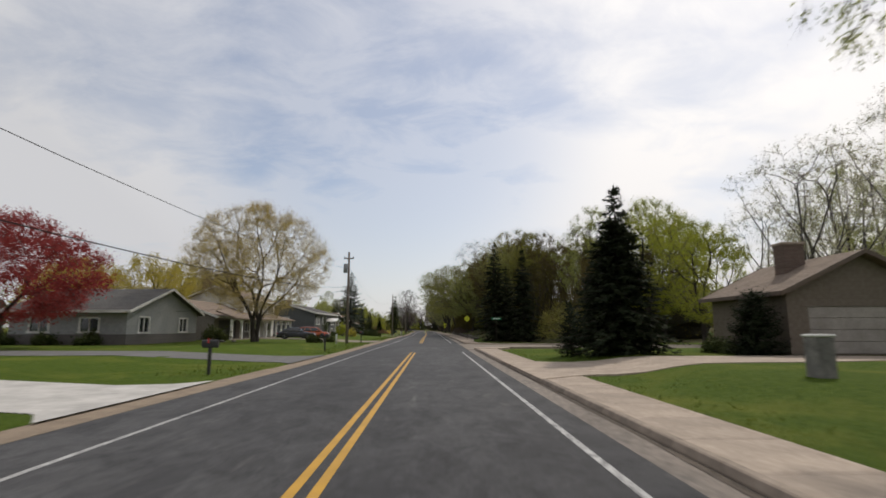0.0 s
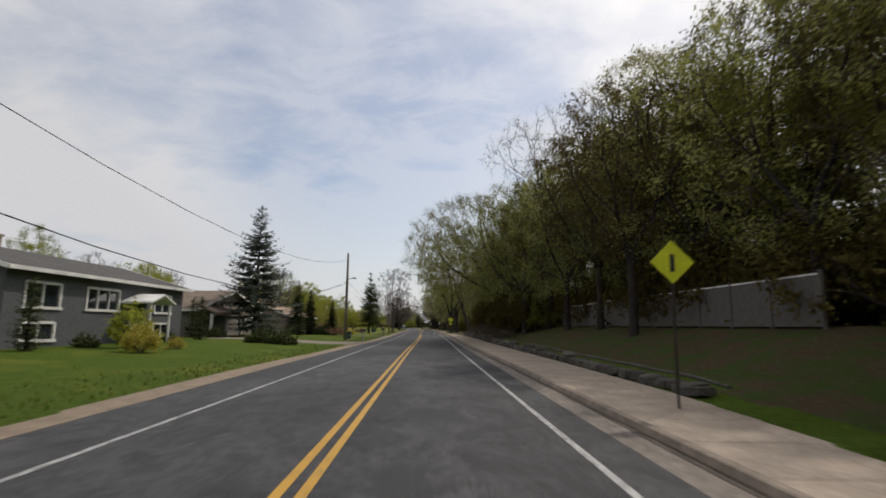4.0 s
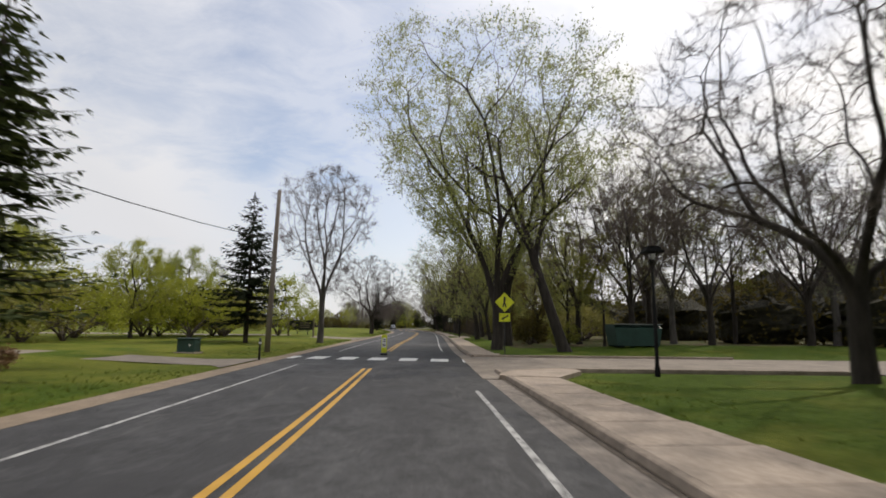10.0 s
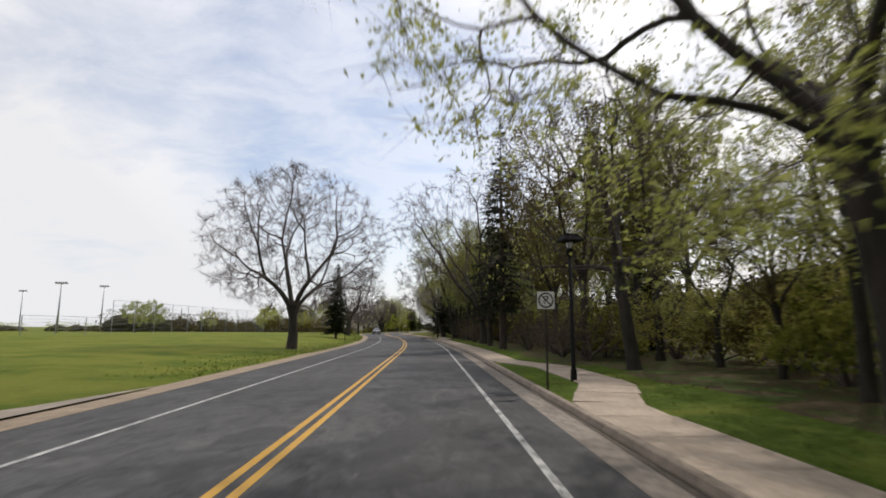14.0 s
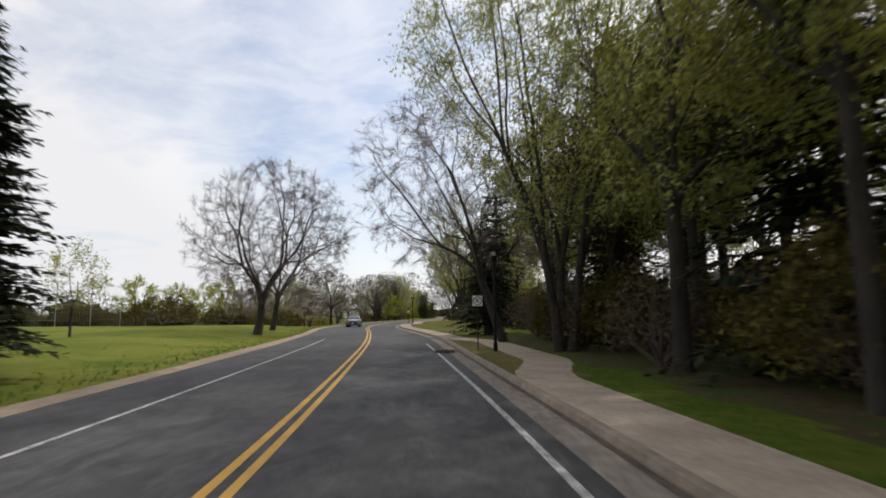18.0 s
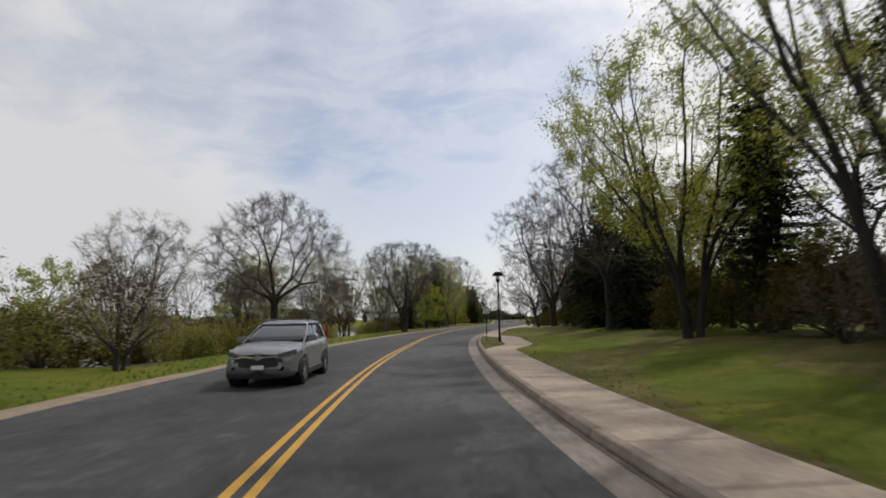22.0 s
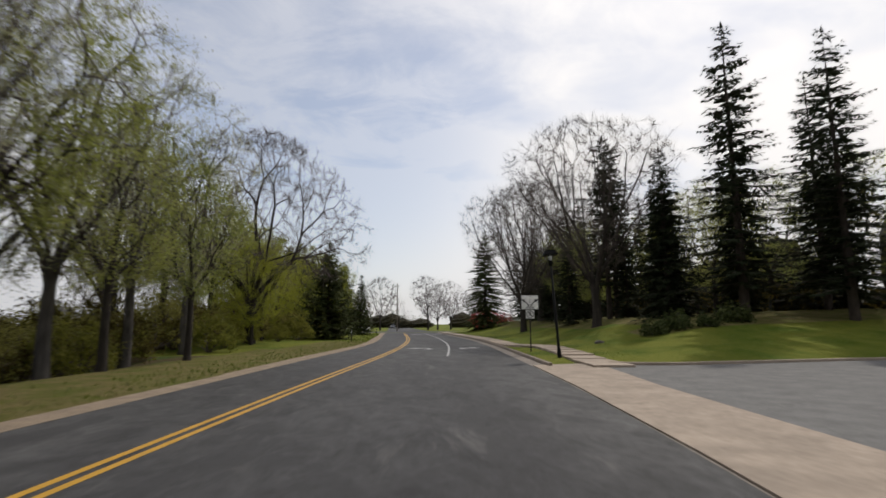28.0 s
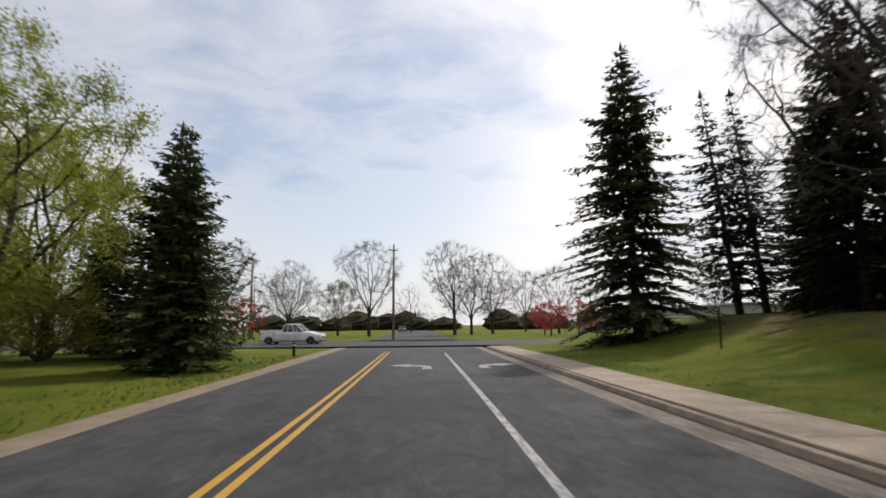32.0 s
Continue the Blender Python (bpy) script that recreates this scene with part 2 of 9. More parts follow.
def dry_grass_material():
    """Thin straw-coloured turf with bare soil."""
    w = Mat("dry_grass")
    c = w.ramp(w.noise(7, 7, 0.75, space="World"), [(0.3, (0.085, 0.072, 0.028)), (0.55, (0.155, 0.132, 0.052)), (0.78, (0.22, 0.185, 0.085))])
    g = w.ramp(w.noise(0.9, 5, 0.65, space="World"), [(0.44, (0, 0, 0)), (0.62, (0.9, 0.9, 0.9))])
    c = w.mix(g, c, (0.085, 0.10, 0.018))
    w.base(c)
    w.set(0.95, 0, 0.1)
    w.bump(w.noise(26, 5, 0.8, space="World"), 0.9, 0.05)
    MATS["dry_grass"] = w.m


def litter_material():
    """Woodland floor: leaf litter with thin grass."""
    w = Mat("litter")
    c = w.ramp(w.noise(9, 7, 0.75, space="World"), [(0.3, (0.045, 0.032, 0.018)), (0.55, (0.10, 0.075, 0.042)), (0.8, (0.17, 0.135, 0.085))])
    g = w.ramp(w.noise(0.7, 5, 0.65, space="World"), [(0.45, (0, 0, 0)), (0.6, (1, 1, 1))])
    c = w.mix(g, c, (0.055, 0.085, 0.02))
    w.base(c)
    w.set(0.95, 0, 0.1)
    w.bump(w.noise(22, 6, 0.8, space="World"), 1.0, 0.06)
    MATS["litter"] = w.m


def siding_material(name, a, b, pitch, upright=False):
    w = Mat(name)
    wv = w.n("TexWave", Scale=1.0, Distortion=0.0)
    wv.wave_profile = "SAW"
    wv.bands_direction = "X" if upright else "Z"
    k = 1.0 / pitch * 0.314
    w.link(w.coord((k, k, k) if not upright else (k, k, k)), wv.inputs["Vector"])
    c = w.ramp(w.noise(5, 5, 0.7), [(0.3, a), (0.7, b)])
    w.base(c)
    w.set(0.7, 0, 0.3)
    w.bump(wv.outputs["Fac"], 0.7, 0.02)
    MATS[name] = w.m


def brick_material(name, a, b, mortar):
    w = Mat(name)
    bt = w.n("TexBrick", Scale=1.0)
    bt.inputs["Color1"].default_value, bt.inputs["Color2"].default_value, bt.inputs["Mortar"].default_value = rgb(a), rgb(b), rgb(mortar)
    bt.inputs["Brick Width"].default_value, bt.inputs["Row Height"].default_value, bt.inputs["Mortar Size"].default_value = 0.23, 0.075, 0.012
    rot = w.n("Mapping")
    rot.inputs["Rotation"].default_value = (radians(90), 0, 0)
    w.link(w.n("TexCoord").outputs["Object"], rot.inputs[0])
    w.link(rot.outputs[0], bt.inputs["Vector"])
    w.base(w.mix(0.35, bt.outputs[0], w.ramp(w.noise(3, 5, 0.7), [(0.3, a), (0.7, b)])))
    w.set(0.9, 0, 0.2)
    MATS[name] = w.m


def plain(name, c, rough=0.5, metal=0.0, spec=0.5):
    return surface(name, tuple(v * 0.85 for v in c), tuple(min(1, v * 1.12) for v in c), 9, rough, metal, 0.08, 0.004, spec=spec)


def glass_material():
    w = Mat("glass")
    w.base((0.02, 0.025, 0.03))
    w.set(0.06, 0.0, 0.9)
    MATS["glass"] = w.m


def chrome_material():
    w = Mat("chrome")
    w.base(w.ramp(w.noise(12, 3), [(0.3, (0.55, 0.55, 0.56)), (0.7, (0.72, 0.72, 0.73))]))
    w.set(0.22, 1.0)
    MATS["chrome"] = w.m


def paint_line(name, c, wear):
    w = Mat(name)
    f = w.ramp(w.noise(7, 7, 0.8, (1, 0.5, 1), "World"), [(wear, (0, 0, 0)), (wear + 0.16, (1, 1, 1))])
    cc = w.mix(f, (0.10, 0.10, 0.10), w.ramp(w.noise(2.0, 4, 0.6, space="World"), [(0.3, tuple(v * 0.75 for v in c)), (0.7, c)]))
    w.base(cc)
    w.set(0.6, 0, 0.35)
    MATS[name] = w.m


asphalt_material()
grass_material()
grass_material("park_grass", 0.34, 0.56)
litter_material()
dry_grass_material()
glass_material()
chrome_material()
paint_line("yellow_paint", (0.52, 0.29, 0.03), 0.26)
paint_line("bar_paint", (0.64, 0.64, 0.62), 0.30)
paint_line("white_paint", (0.50, 0.50, 0.485), 0.40)
surface("concrete", (0.275, 0.22, 0.172), (0.395, 0.327, 0.262), 8, 0.9, bump=0.35, dist=0.006, stain=(0.215, 0.175, 0.135), vary=0.09)
surface("pale_concrete", (0.18, 0.15, 0.12), (0.26, 0.222, 0.182), 6, 0.9, bump=0.3, dist=0.005, stain=(0.15, 0.128, 0.105), space="World")
surface("white_concrete", (0.40, 0.385, 0.36), (0.52, 0.505, 0.475), 6, 0.9, bump=0.3, dist=0.005, stain=(0.34, 0.325, 0.30), space="World")
surface("gravel", (0.20, 0.15, 0.105), (0.34, 0.27, 0.20), 14, 0.95, bump=0.9, dist=0.02, space="World", stain=(0.22, 0.18, 0.12))
surface("kerb_concrete", (0.185, 0.148, 0.116), (0.29, 0.238, 0.19), 8, 0.9, bump=0.4, dist=0.006, stain=(0.12, 0.095, 0.075), vary=0.12)
# shade of the kerb face put into a dark, gritty colour
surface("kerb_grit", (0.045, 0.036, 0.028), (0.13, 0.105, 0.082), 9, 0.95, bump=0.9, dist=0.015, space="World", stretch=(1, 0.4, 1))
surface("gutter", (0.13, 0.112, 0.095), (0.27, 0.23, 0.195), 7, 0.9, bump=0.4, dist=0.008, stain=(0.10, 0.09, 0.08), space="World", stretch=(1, 0.4, 1))
surface("old_asphalt", (0.10, 0.10, 0.10), (0.17, 0.168, 0.162), 11, 0.9, bump=0.5, dist=0.008, stain=(0.08, 0.08, 0.08), space="World")
surface("bark", (0.018, 0.015, 0.012), (0.055, 0.045, 0.037), 5, 0.95, bump=1.0, dist=0.04, stretch=(1, 1, 0.22))
surface("grey_bark", (0.05, 0.044, 0.04), (0.125, 0.114, 0.104), 5, 0.95, bump=1.0, dist=0.03, stretch=(1, 1, 0.25))
surface("twig", (0.07, 0.052, 0.05), (0.14, 0.112, 0.108), 3, 0.9, bump=0.2)
surface("dark_twig", (0.06, 0.046, 0.038), (0.12, 0.098, 0.082), 3, 0.9, bump=0.2)
surface("conifer_bark", (0.028, 0.022, 0.018), (0.08, 0.062, 0.05), 6, 0.95, bump=1.0, dist=0.03, stretch=(1, 1, 0.3))
surface("pole_wood", (0.13, 0.105, 0.085), (0.26, 0.22, 0.185), 4, 0.9, bump=0.5, dist=0.01, stretch=(1, 1, 0.06))
surface("stone", (0.06, 0.054, 0.045), (0.17, 0.155, 0.135), 6, 0.95, bump=1.0, dist=0.04, stain=(0.05, 0.05, 0.03), vary=0.28)
surface("shingle_grey", (0.05, 0.048, 0.046), (0.115, 0.11, 0.104), 7, 0.95, bump=0.7, dist=0.015, stretch=(1, 1, 3))
surface("shingle_brown", (0.13, 0.095, 0.07), (0.25, 0.195, 0.15), 7, 0.95, bump=0.7, dist=0.015, stretch=(1, 1, 3))
surface("shingle_tan", (0.24, 0.17, 0.115), (0.40, 0.30, 0.21), 7, 0.95, bump=0.7, dist=0.015, stretch=(1, 1, 3))
siding_material("siding_grey", (0.24, 0.25, 0.25), (0.34, 0.35, 0.345), 0.4, True)
siding_material("siding_brown", (0.125, 0.10, 0.08), (0.19, 0.158, 0.128), 0.2)
siding_material("siding_slate", (0.075, 0.08, 0.085), (0.12, 0.125, 0.13), 0.3, True)
siding_material("siding_blue", (0.035, 0.05, 0.075), (0.06, 0.085, 0.12), 0.18)
siding_material("siding_white", (0.66, 0.65, 0.62), (0.78, 0.77, 0.74), 0.18)
siding_material("siding_taupe", (0.15, 0.135, 0.115), (0.24, 0.215, 0.19), 0.3, True)
siding_material("siding_tan", (0.23, 0.19, 0.15), (0.34, 0.29, 0.235), 0.2)
siding_material("fence_board", (0.075, 0.068, 0.062), (0.125, 0.115, 0.105), 0.15, True)
brick_material("brick_grey", (0.085, 0.08, 0.077), (0.15, 0.14, 0.13), (0.20, 0.19, 0.18))
brick_material("brick_brown", (0.085, 0.055, 0.043), (0.15, 0.10, 0.077), (0.18, 0.165, 0.15))
plain("trim_white", (0.74, 0.73, 0.70), 0.5)
plain("trim_brown", (0.12, 0.085, 0.062), 0.6)
plain("dark_paint", (0.018, 0.018, 0.018), 0.5)
plain("black_metal", (0.010, 0.010, 0.010), 0.75, 0.0, 0.1)
plain("dark_post", (0.045, 0.038, 0.032), 0.8, 0.0, 0.15)
plain("galvanised", (0.34, 0.35, 0.36), 0.45, 0.8)
plain("door_grey", (0.30, 0.27, 0.245), 0.6)
plain("rubber", (0.016, 0.016, 0.017), 0.85)
plain("sign_white", (0.78, 0.78, 0.76), 0.45)
plain("sign_yellow", (0.62, 0.66, 0.02), 0.45)
plain("sign_red", (0.55, 0.03, 0.03), 0.45)
plain("sign_green", (0.02, 0.22, 0.10), 0.45)
plain("box_green", (0.02, 0.055, 0.045), 0.55)
plain("car_silver", (0.27, 0.285, 0.30), 0.24, 0.55, 0.6)
plain("car_white", (0.72, 0.72, 0.71), 0.25, 0.0, 0.7)
plain("car_dark", (0.06, 0.065, 0.08), 0.22, 0.3, 0.7)
plain("car_orange", (0.42, 0.09, 0.03), 0.25, 0.2, 0.7)
plain("lens_clear", (0.75, 0.76, 0.78), 0.12, 0.0, 0.9)
plain("lens_smoke", (0.10, 0.10, 0.11), 0.1, 0.0, 0.9)
plain("lens_red", (0.45, 0.02, 0.02), 0.2, 0.0, 0.8)
# near-black filler for far crown cores: shade among leaves put into the colour
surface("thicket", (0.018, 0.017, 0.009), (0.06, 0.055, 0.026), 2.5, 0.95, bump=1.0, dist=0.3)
surface("stone_grey", (0.13, 0.125, 0.115), (0.27, 0.26, 0.24), 6, 0.95, bump=0.9, dist=0.03)
plain("soil", (0.11, 0.08, 0.055), 0.95)
leaf_material("leaf_bud", (0.2, 0.23, 0.05), (0.4, 0.42, 0.13))
leaf_material("leaf_pale", (0.28, 0.29, 0.16), (0.48, 0.48, 0.3))
leaf_material("leaf_lime", (0.20, 0.235, 0.022), (0.38, 0.40, 0.055))
leaf_material("leaf_ochre", (0.42, 0.32, 0.11), (0.64, 0.52, 0.22))
leaf_material("leaf_gold", (0.36, 0.3, 0.05), (0.55, 0.46, 0.09))
leaf_material("leaf_red", (0.24, 0.025, 0.03), (0.46, 0.085, 0.08))
leaf_material("leaf_green", (0.12, 0.13, 0.022), (0.27, 0.27, 0.06), 0.5, 0.7, 0.1)
leaf_material("leaf_olive", (0.17, 0.165, 0.035), (0.34, 0.32, 0.09), 0.45)
leaf_material("leaf_dead", (0.05, 0.036, 0.022), (0.13, 0.095, 0.06), 0.2)
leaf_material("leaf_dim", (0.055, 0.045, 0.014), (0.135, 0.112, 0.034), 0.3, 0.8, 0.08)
leaf_material("needle_dark", (0.014, 0.020, 0.011), (0.038, 0.048, 0.025), 0.12, 0.85, 0.08)
leaf_material("needle_green", (0.032, 0.046, 0.016), (0.085, 0.102, 0.036), 0.2, 0.8, 0.1)
leaf_material("needle_blue", (0.07, 0.09, 0.075), (0.16, 0.185, 0.155), 0.2, 0.8, 0.1)
leaf_material("brush_brown", (0.16, 0.085, 0.045), (0.30, 0.18, 0.10), 0.3)
leaf_material("blade", (0.055, 0.085, 0.010), (0.15, 0.18, 0.032), 0.4)
leaf_material("blossom", (0.34, 0.30, 0.24), (0.55, 0.50, 0.42), 0.4)


def water_material():
    w = Mat("water")
    w.base((0.035, 0.036, 0.028))
    w.set(0.08, 0, 0.6)
    w.bump(w.noise(2.5, 4, 0.6, space="World"), 0.15, 0.05)
    MATS["water"] = w.m


water_material()
# ---- mesh helpers ----
class Geo:
    """Vertices and faces gathered for one mesh."""

    def __init__(self):
        self.v, self.f = [], []

    def add(self, vs, fs):
        k = len(self.v)
        self.v.extend(vs)
        self.f.extend([tuple(i + k for i in q) for q in fs])
        return self

    def box(self, x0, y0, z0, x1, y1, z1, bevel=0.0):
        if bevel <= 0:
            vs = [(x, y, z) for z in (z0, z1) for y in (y0, y1) for x in (x0, x1)]
            return self.add(vs, [(0, 2, 3, 1), (4, 5, 7, 6), (0, 1, 5, 4), (2, 6, 7, 3), (0, 4, 6, 2), (1, 3, 7, 5)])
        b = bevel
        rings = []
        for z, i in ((z0, b), (z0 + b, 0), (z1 - b, 0), (z1, b)):
            rings.append([(x0 + b, y0 + i, z), (x1 - b, y0 + i, z), (x1 - i, y0 + b, z), (x1 - i, y1 - b, z), (x1 - b, y1 - i, z), (x0 + b, y1 - i, z), (x0 + i, y1 - b, z), (x0 + i, y0 + b, z)])
        return self.loft(rings)

    def loft(self, rings, cap=True, closed=True):
        n, k = len(rings[0]), len(self.v)
        for r in rings:
            self.v.extend([tuple(p) for p in r])
        for a in range(len(rings) - 1):
            for i in range(n if closed else n - 1):
                j = (i + 1) % n
                self.f.append((k + a * n + i, k + a * n + j, k + (a + 1) * n + j, k + (a + 1) * n + i))
        if cap:
            self.f.append(tuple(k + i for i in reversed(range(n))))
            self.f.append(tuple(k + (len(rings) - 1) * n + i for i in range(n)))
        return self

    def tube(self, pts, radii, sides=6, cap=True):
        pts = [Vector(p) for p in pts]
        rings, a = [], None
        for i, p in enumerate(pts):
            d = (pts[min(i + 1, len(pts) - 1)] - pts[max(i - 1, 0)])
            if d.length < 1e-9:
                d = Vector((0, 0, 1))
            d.normalize()
            if a is None:
                a = d.orthogonal().normalized()
            a = a - d * a.dot(d)
            a = a.normalized() if a.length > 1e-6 else d.orthogonal().normalized()
            b = d.cross(a)
            r = radii[i] if hasattr(radii, "__len__") else radii
            rings.append([p + (a * math.cos(t) + b * math.sin(t)) * r for t in (2 * math.pi * s / sides for s in range(sides))])
        return self.loft(rings, cap)

    def weld(self):
        """Join touching boxes and drop the faces between them."""
        seen, index = {}, []
        for p in self.v:
            index.append(seen.setdefault(tuple(round(c, 4) for c in p), len(seen)))
        faces = {}
        for f in self.f:
            f = tuple(index[i] for i in f)
            faces.setdefault(frozenset(f), []).append(f)
        self.v, self.f = list(seen), [q[0] for q in faces.values() if len(q) == 1]
        return self

    def disc_prism(self, outline, z0, z1):
        return self.loft([[(x, y, z0) for x, y in outline], [(x, y, z1) for x, y in outline]])

    def mesh(self, name, smooth=False):
        me = bpy.data.meshes.new(name)
        me.from_pydata([tuple(p) for p in self.v], [], self.f)
        if smooth:
            me.polygons.foreach_set("use_smooth", [True] * len(me.polygons))
        me.update()
        return me


def thing(name, label, category, at=None, group="", kind="", geo=None, mat=None, smooth=False):
    """A top-level thing: an Empty at its base, or a mesh where geo is given."""
    data = geo.mesh(name, smooth) if geo else None
    ob = new(name, data)
    if mat:
        data.materials.append(MATS[mat])
    if at is not None:
        ob.matrix_world = at
    return tagged(ob, label, category, group, kind)


def part(name, geo, mat, parent, label="", smooth=False, at=None):
    me = geo if isinstance(geo, bpy.types.Mesh) else geo.mesh(name, smooth)
    if mat and not me.materials:
        me.materials.append(MATS[mat])
    ob = new(name, me)
    ob.parent = parent
    if at is not None:
        ob.matrix_basis = at
    return tagged(ob, label)


def scaled(x, y, z, turn=0, s=1.0, sz=None):
    return pose(x, y, z, 0, 0, turn) @ Matrix.Diagonal((s, s, sz or s, 1))


# ---- plan of the road: the double yellow line, the kerb and the walk beside it ----
CENTRE = [(-200, 2.2), (0, -1.3), (63, -2.6), (97, -3.5), (112, -3.8), (127, -4.1), (140, -4.5), (154, -4.9), (167, -5.6), (182, -6.33), (194, -6.68), (210, -6.95), (230, -7.45), (243, -7.75), (254, -8.3), (269, -9.5), (283, -11.1), (293, -12.3), (312, -15.3), (326, -18.0), (340, -19.7), (352, -20.4), (367, -20.95), (376, -20.9), (390, -20.2), (408, -18.45), (424, -16.2), (434, -14.55), (441, -13.45), (450, -12.3), (464, -11.2), (478, -10.65), (492, -10.3), (520, -9.7), (560, -9.0), (900, -4.0)]
KERB = [(-200, 4.75), (28, 4.65), (87, 4.85), (113, 4.6), (141, 4.75), (154, 4.65), (183, 4.75), (195, 4.9), (232, 4.85), (255, 4.35), (270, 4.4), (284, 4.5), (301, 4.95), (314, 4.5), (328, 4.1), (341, 4.25), (356, 4.3), (370, 4.85), (375, 5.2), (395, 6.1), (400, 6.9), (408, 7.6), (420, 8.1), (428, 7.9), (436, 7.4), (450, 7.05), (466, 7.0), (479, 6.7), (900, 6.6)]
LEFT = [(-200, -5.0), (10, -4.9), (24, -4.4), (86, -4.7), (114, -4.3), (129, -4.35), (157, -4.5), (185, -4.55), (232, -4.9), (243, -5.05), (257, -4.85), (272, -4.95), (303, -5.25), (331, -5.8), (345, -5.3), (358, -4.9), (371, -4.1), (378, -3.75), (414, -3.1), (421, -2.85), (438, -3.3), (451, -2.9), (467, -3.1), (482, -3.4), (900, -3.5)]


def smooth_curve(knots):
    ys = np.array([k[0] for k in knots], float)
    xs = np.array([k[1] for k in knots], float)
    g = np.arange(ys[0], ys[-1] + 0.5, 1.0)
    v = np.interp(g, ys, xs)
    ker = np.hanning(25)
    pad = np.pad(v, 12, mode="reflect", reflect_type="odd")
    return g, np.convolve(pad, ker / ker.sum(), "valid")


CG, CV = smooth_curve(CENTRE)
KG, KV = smooth_curve(KERB)
LG, LV = smooth_curve(LEFT)


def cx(y):
    return float(np.interp(y, CG, CV))


def kr(y):
    return float(np.interp(y, KG, KV))


def le(y):
    """Left edge of the asphalt, from the yellow line."""
    return float(np.interp(y, LG, LV))


def lg(y):
    """Left edge of the gravel."""
    return le(y) - 0.85 + 0.15 * math.sin(y * 0.21) * 0.5


def road_turn(y):
    return math.degrees(math.atan2(-(cx(y + 1.5) - cx(y - 1.5)), 3.0))


def step(a, b, v):
    t = min(1.0, max(0.0, (v - a) / (b - a)))
    return t * t * (3 - 2 * t)


def bump01(a, b, c, d, v):
    return step(a, b, v) * (1 - step(c, d, v))


WALL_TOP = [(74, 0.2), (95, 0.25), (108, 0.35), (118, 0.7), (128, 1.15), (140, 1.15), (146, 0.7), (150, 0.3), (153, 0.05)]


def wall_height(y):
    return float(np.interp(y, [k[0] for k in WALL_TOP], [k[1] for k in WALL_TOP]))


def walk_out(y):
    """Outer edge of the right-hand walk, from the yellow line."""
    base = kr(y) + 1.6
    return base + 0.95 * bump01(62, 78, 146, 160, y)


def walk_span(y):
    """Inner and outer edge of the walk; it swings away from the kerb at the street lamps."""
    f = max(bump01(213, 219, 224, 229, y), bump01(275, 281.5, 292, 298, y), bump01(346, 352, 361, 367, y), bump01(425, 428, 441, 449, y))
    return kr(y) + 0.16 + f * 1.4, walk_out(y) + f * 1.5


def ground_z(x, y):
    u = x - cx(y)
    z = 0.0
    if u > 0:
        w = bump01(72, 78, 148, 154, y)
        if w > 0:
            o = u - walk_out(y)
            z += w * (wall_height(y) * step(0.55, 0.95, o) + max(0.0, 1.75 - wall_height(y)) * step(0.8, 7.0, o))
        hill = bump01(428, 447, 505, 518, y)
        z += hill * (0.15 * step(7, 10, u) + 1.9 * step(10, 21, u) + 0.6 * step(20, 34, u))
        z += bump01(60, 75, 330, 360, y) * 0.35 * step(9, 22, u) * (1 - w)
        z += bump01(5, 14, 34, 41, y) * 0.35 * step(7.5, 11, u)
        z += bump01(300, 318, 390, 402, y) * 0.55 * step(7.5, 17, u)
    else:
        v = -u
        z += 0.30 * step(7, 15, v) * bump01(-20, 0, 330, 345, y)
        z += 0.25 * bump01(240, 260, 320, 340, y) * step(7, 12, v)
        z -= 1.5 * bump01(338, 352, 428, 442, y) * step(8.5, 14, v)
        z += 0.2 * bump01(440, 455, 500, 515, y) * step(7, 14, v)
    if abs(u) > 6:
        z += 0.05 * noise.noise((x * 0.12, y * 0.12, 0)) * step(6.5, 9, abs(u))
    if u > 0:
        # level where the side streets and the parking lot come in
        flat = max(bump01(35, 42, 56, 62, y), bump01(160, 165, 177.5, 184, y), bump01(396, 402, 431.5, 435, y))
        z = z * (1 - flat) - 0.09 * flat
    return z
# ---- ground and road ----
def strip(name, left, right, y0, y1, z, mat, label, category="road", dy=1.0, drop=0.0, kind="structure"):
    """A flat band along the road between two offsets from the yellow line (numbers or functions)."""
    g, ys = Geo(), np.arange(y0, y1 + 1e-6, dy)
    fl = left if callable(left) else (lambda y: left)
    fr = right if callable(right) else (lambda y: right)
    vs = []
    for y in ys:
        c = cx(y)
        vs += [(c + fl(y), y, z), (c + fr(y), y, z)]
    if drop:
        vs += [(x, y, zz - drop) for x, y, zz in vs]
    n = len(ys)
    fs = [(2 * i, 2 * i + 1, 2 * i + 3, 2 * i + 2) for i in range(n - 1)]
    if drop:
        m = 2 * n
        fs += [(2 * i + 1, m + 2 * i + 1, m + 2 * i + 3, 2 * i + 3) for i in range(n - 1)]
        fs += [(2 * i, 2 * i + 2, m + 2 * i + 2, m + 2 * i) for i in range(n - 1)]
        fs += [(0, m, m + 1, 1), (2 * n - 2, 2 * n - 1, m + 2 * n - 1, m + 2 * n - 2)]
    g.add(vs, fs)
    return thing(name, label, category, kind=kind, geo=g, mat=mat)


CROSS0, CROSS1 = 511.0, 527.0
OPENINGS = [(41.5, 56.5), (165.5, 176.5), (403.0, 431.0), (CROSS0 - 3, 900)]


def kerb_open(y):
    return any(a <= y <= b for a, b in OPENINGS)


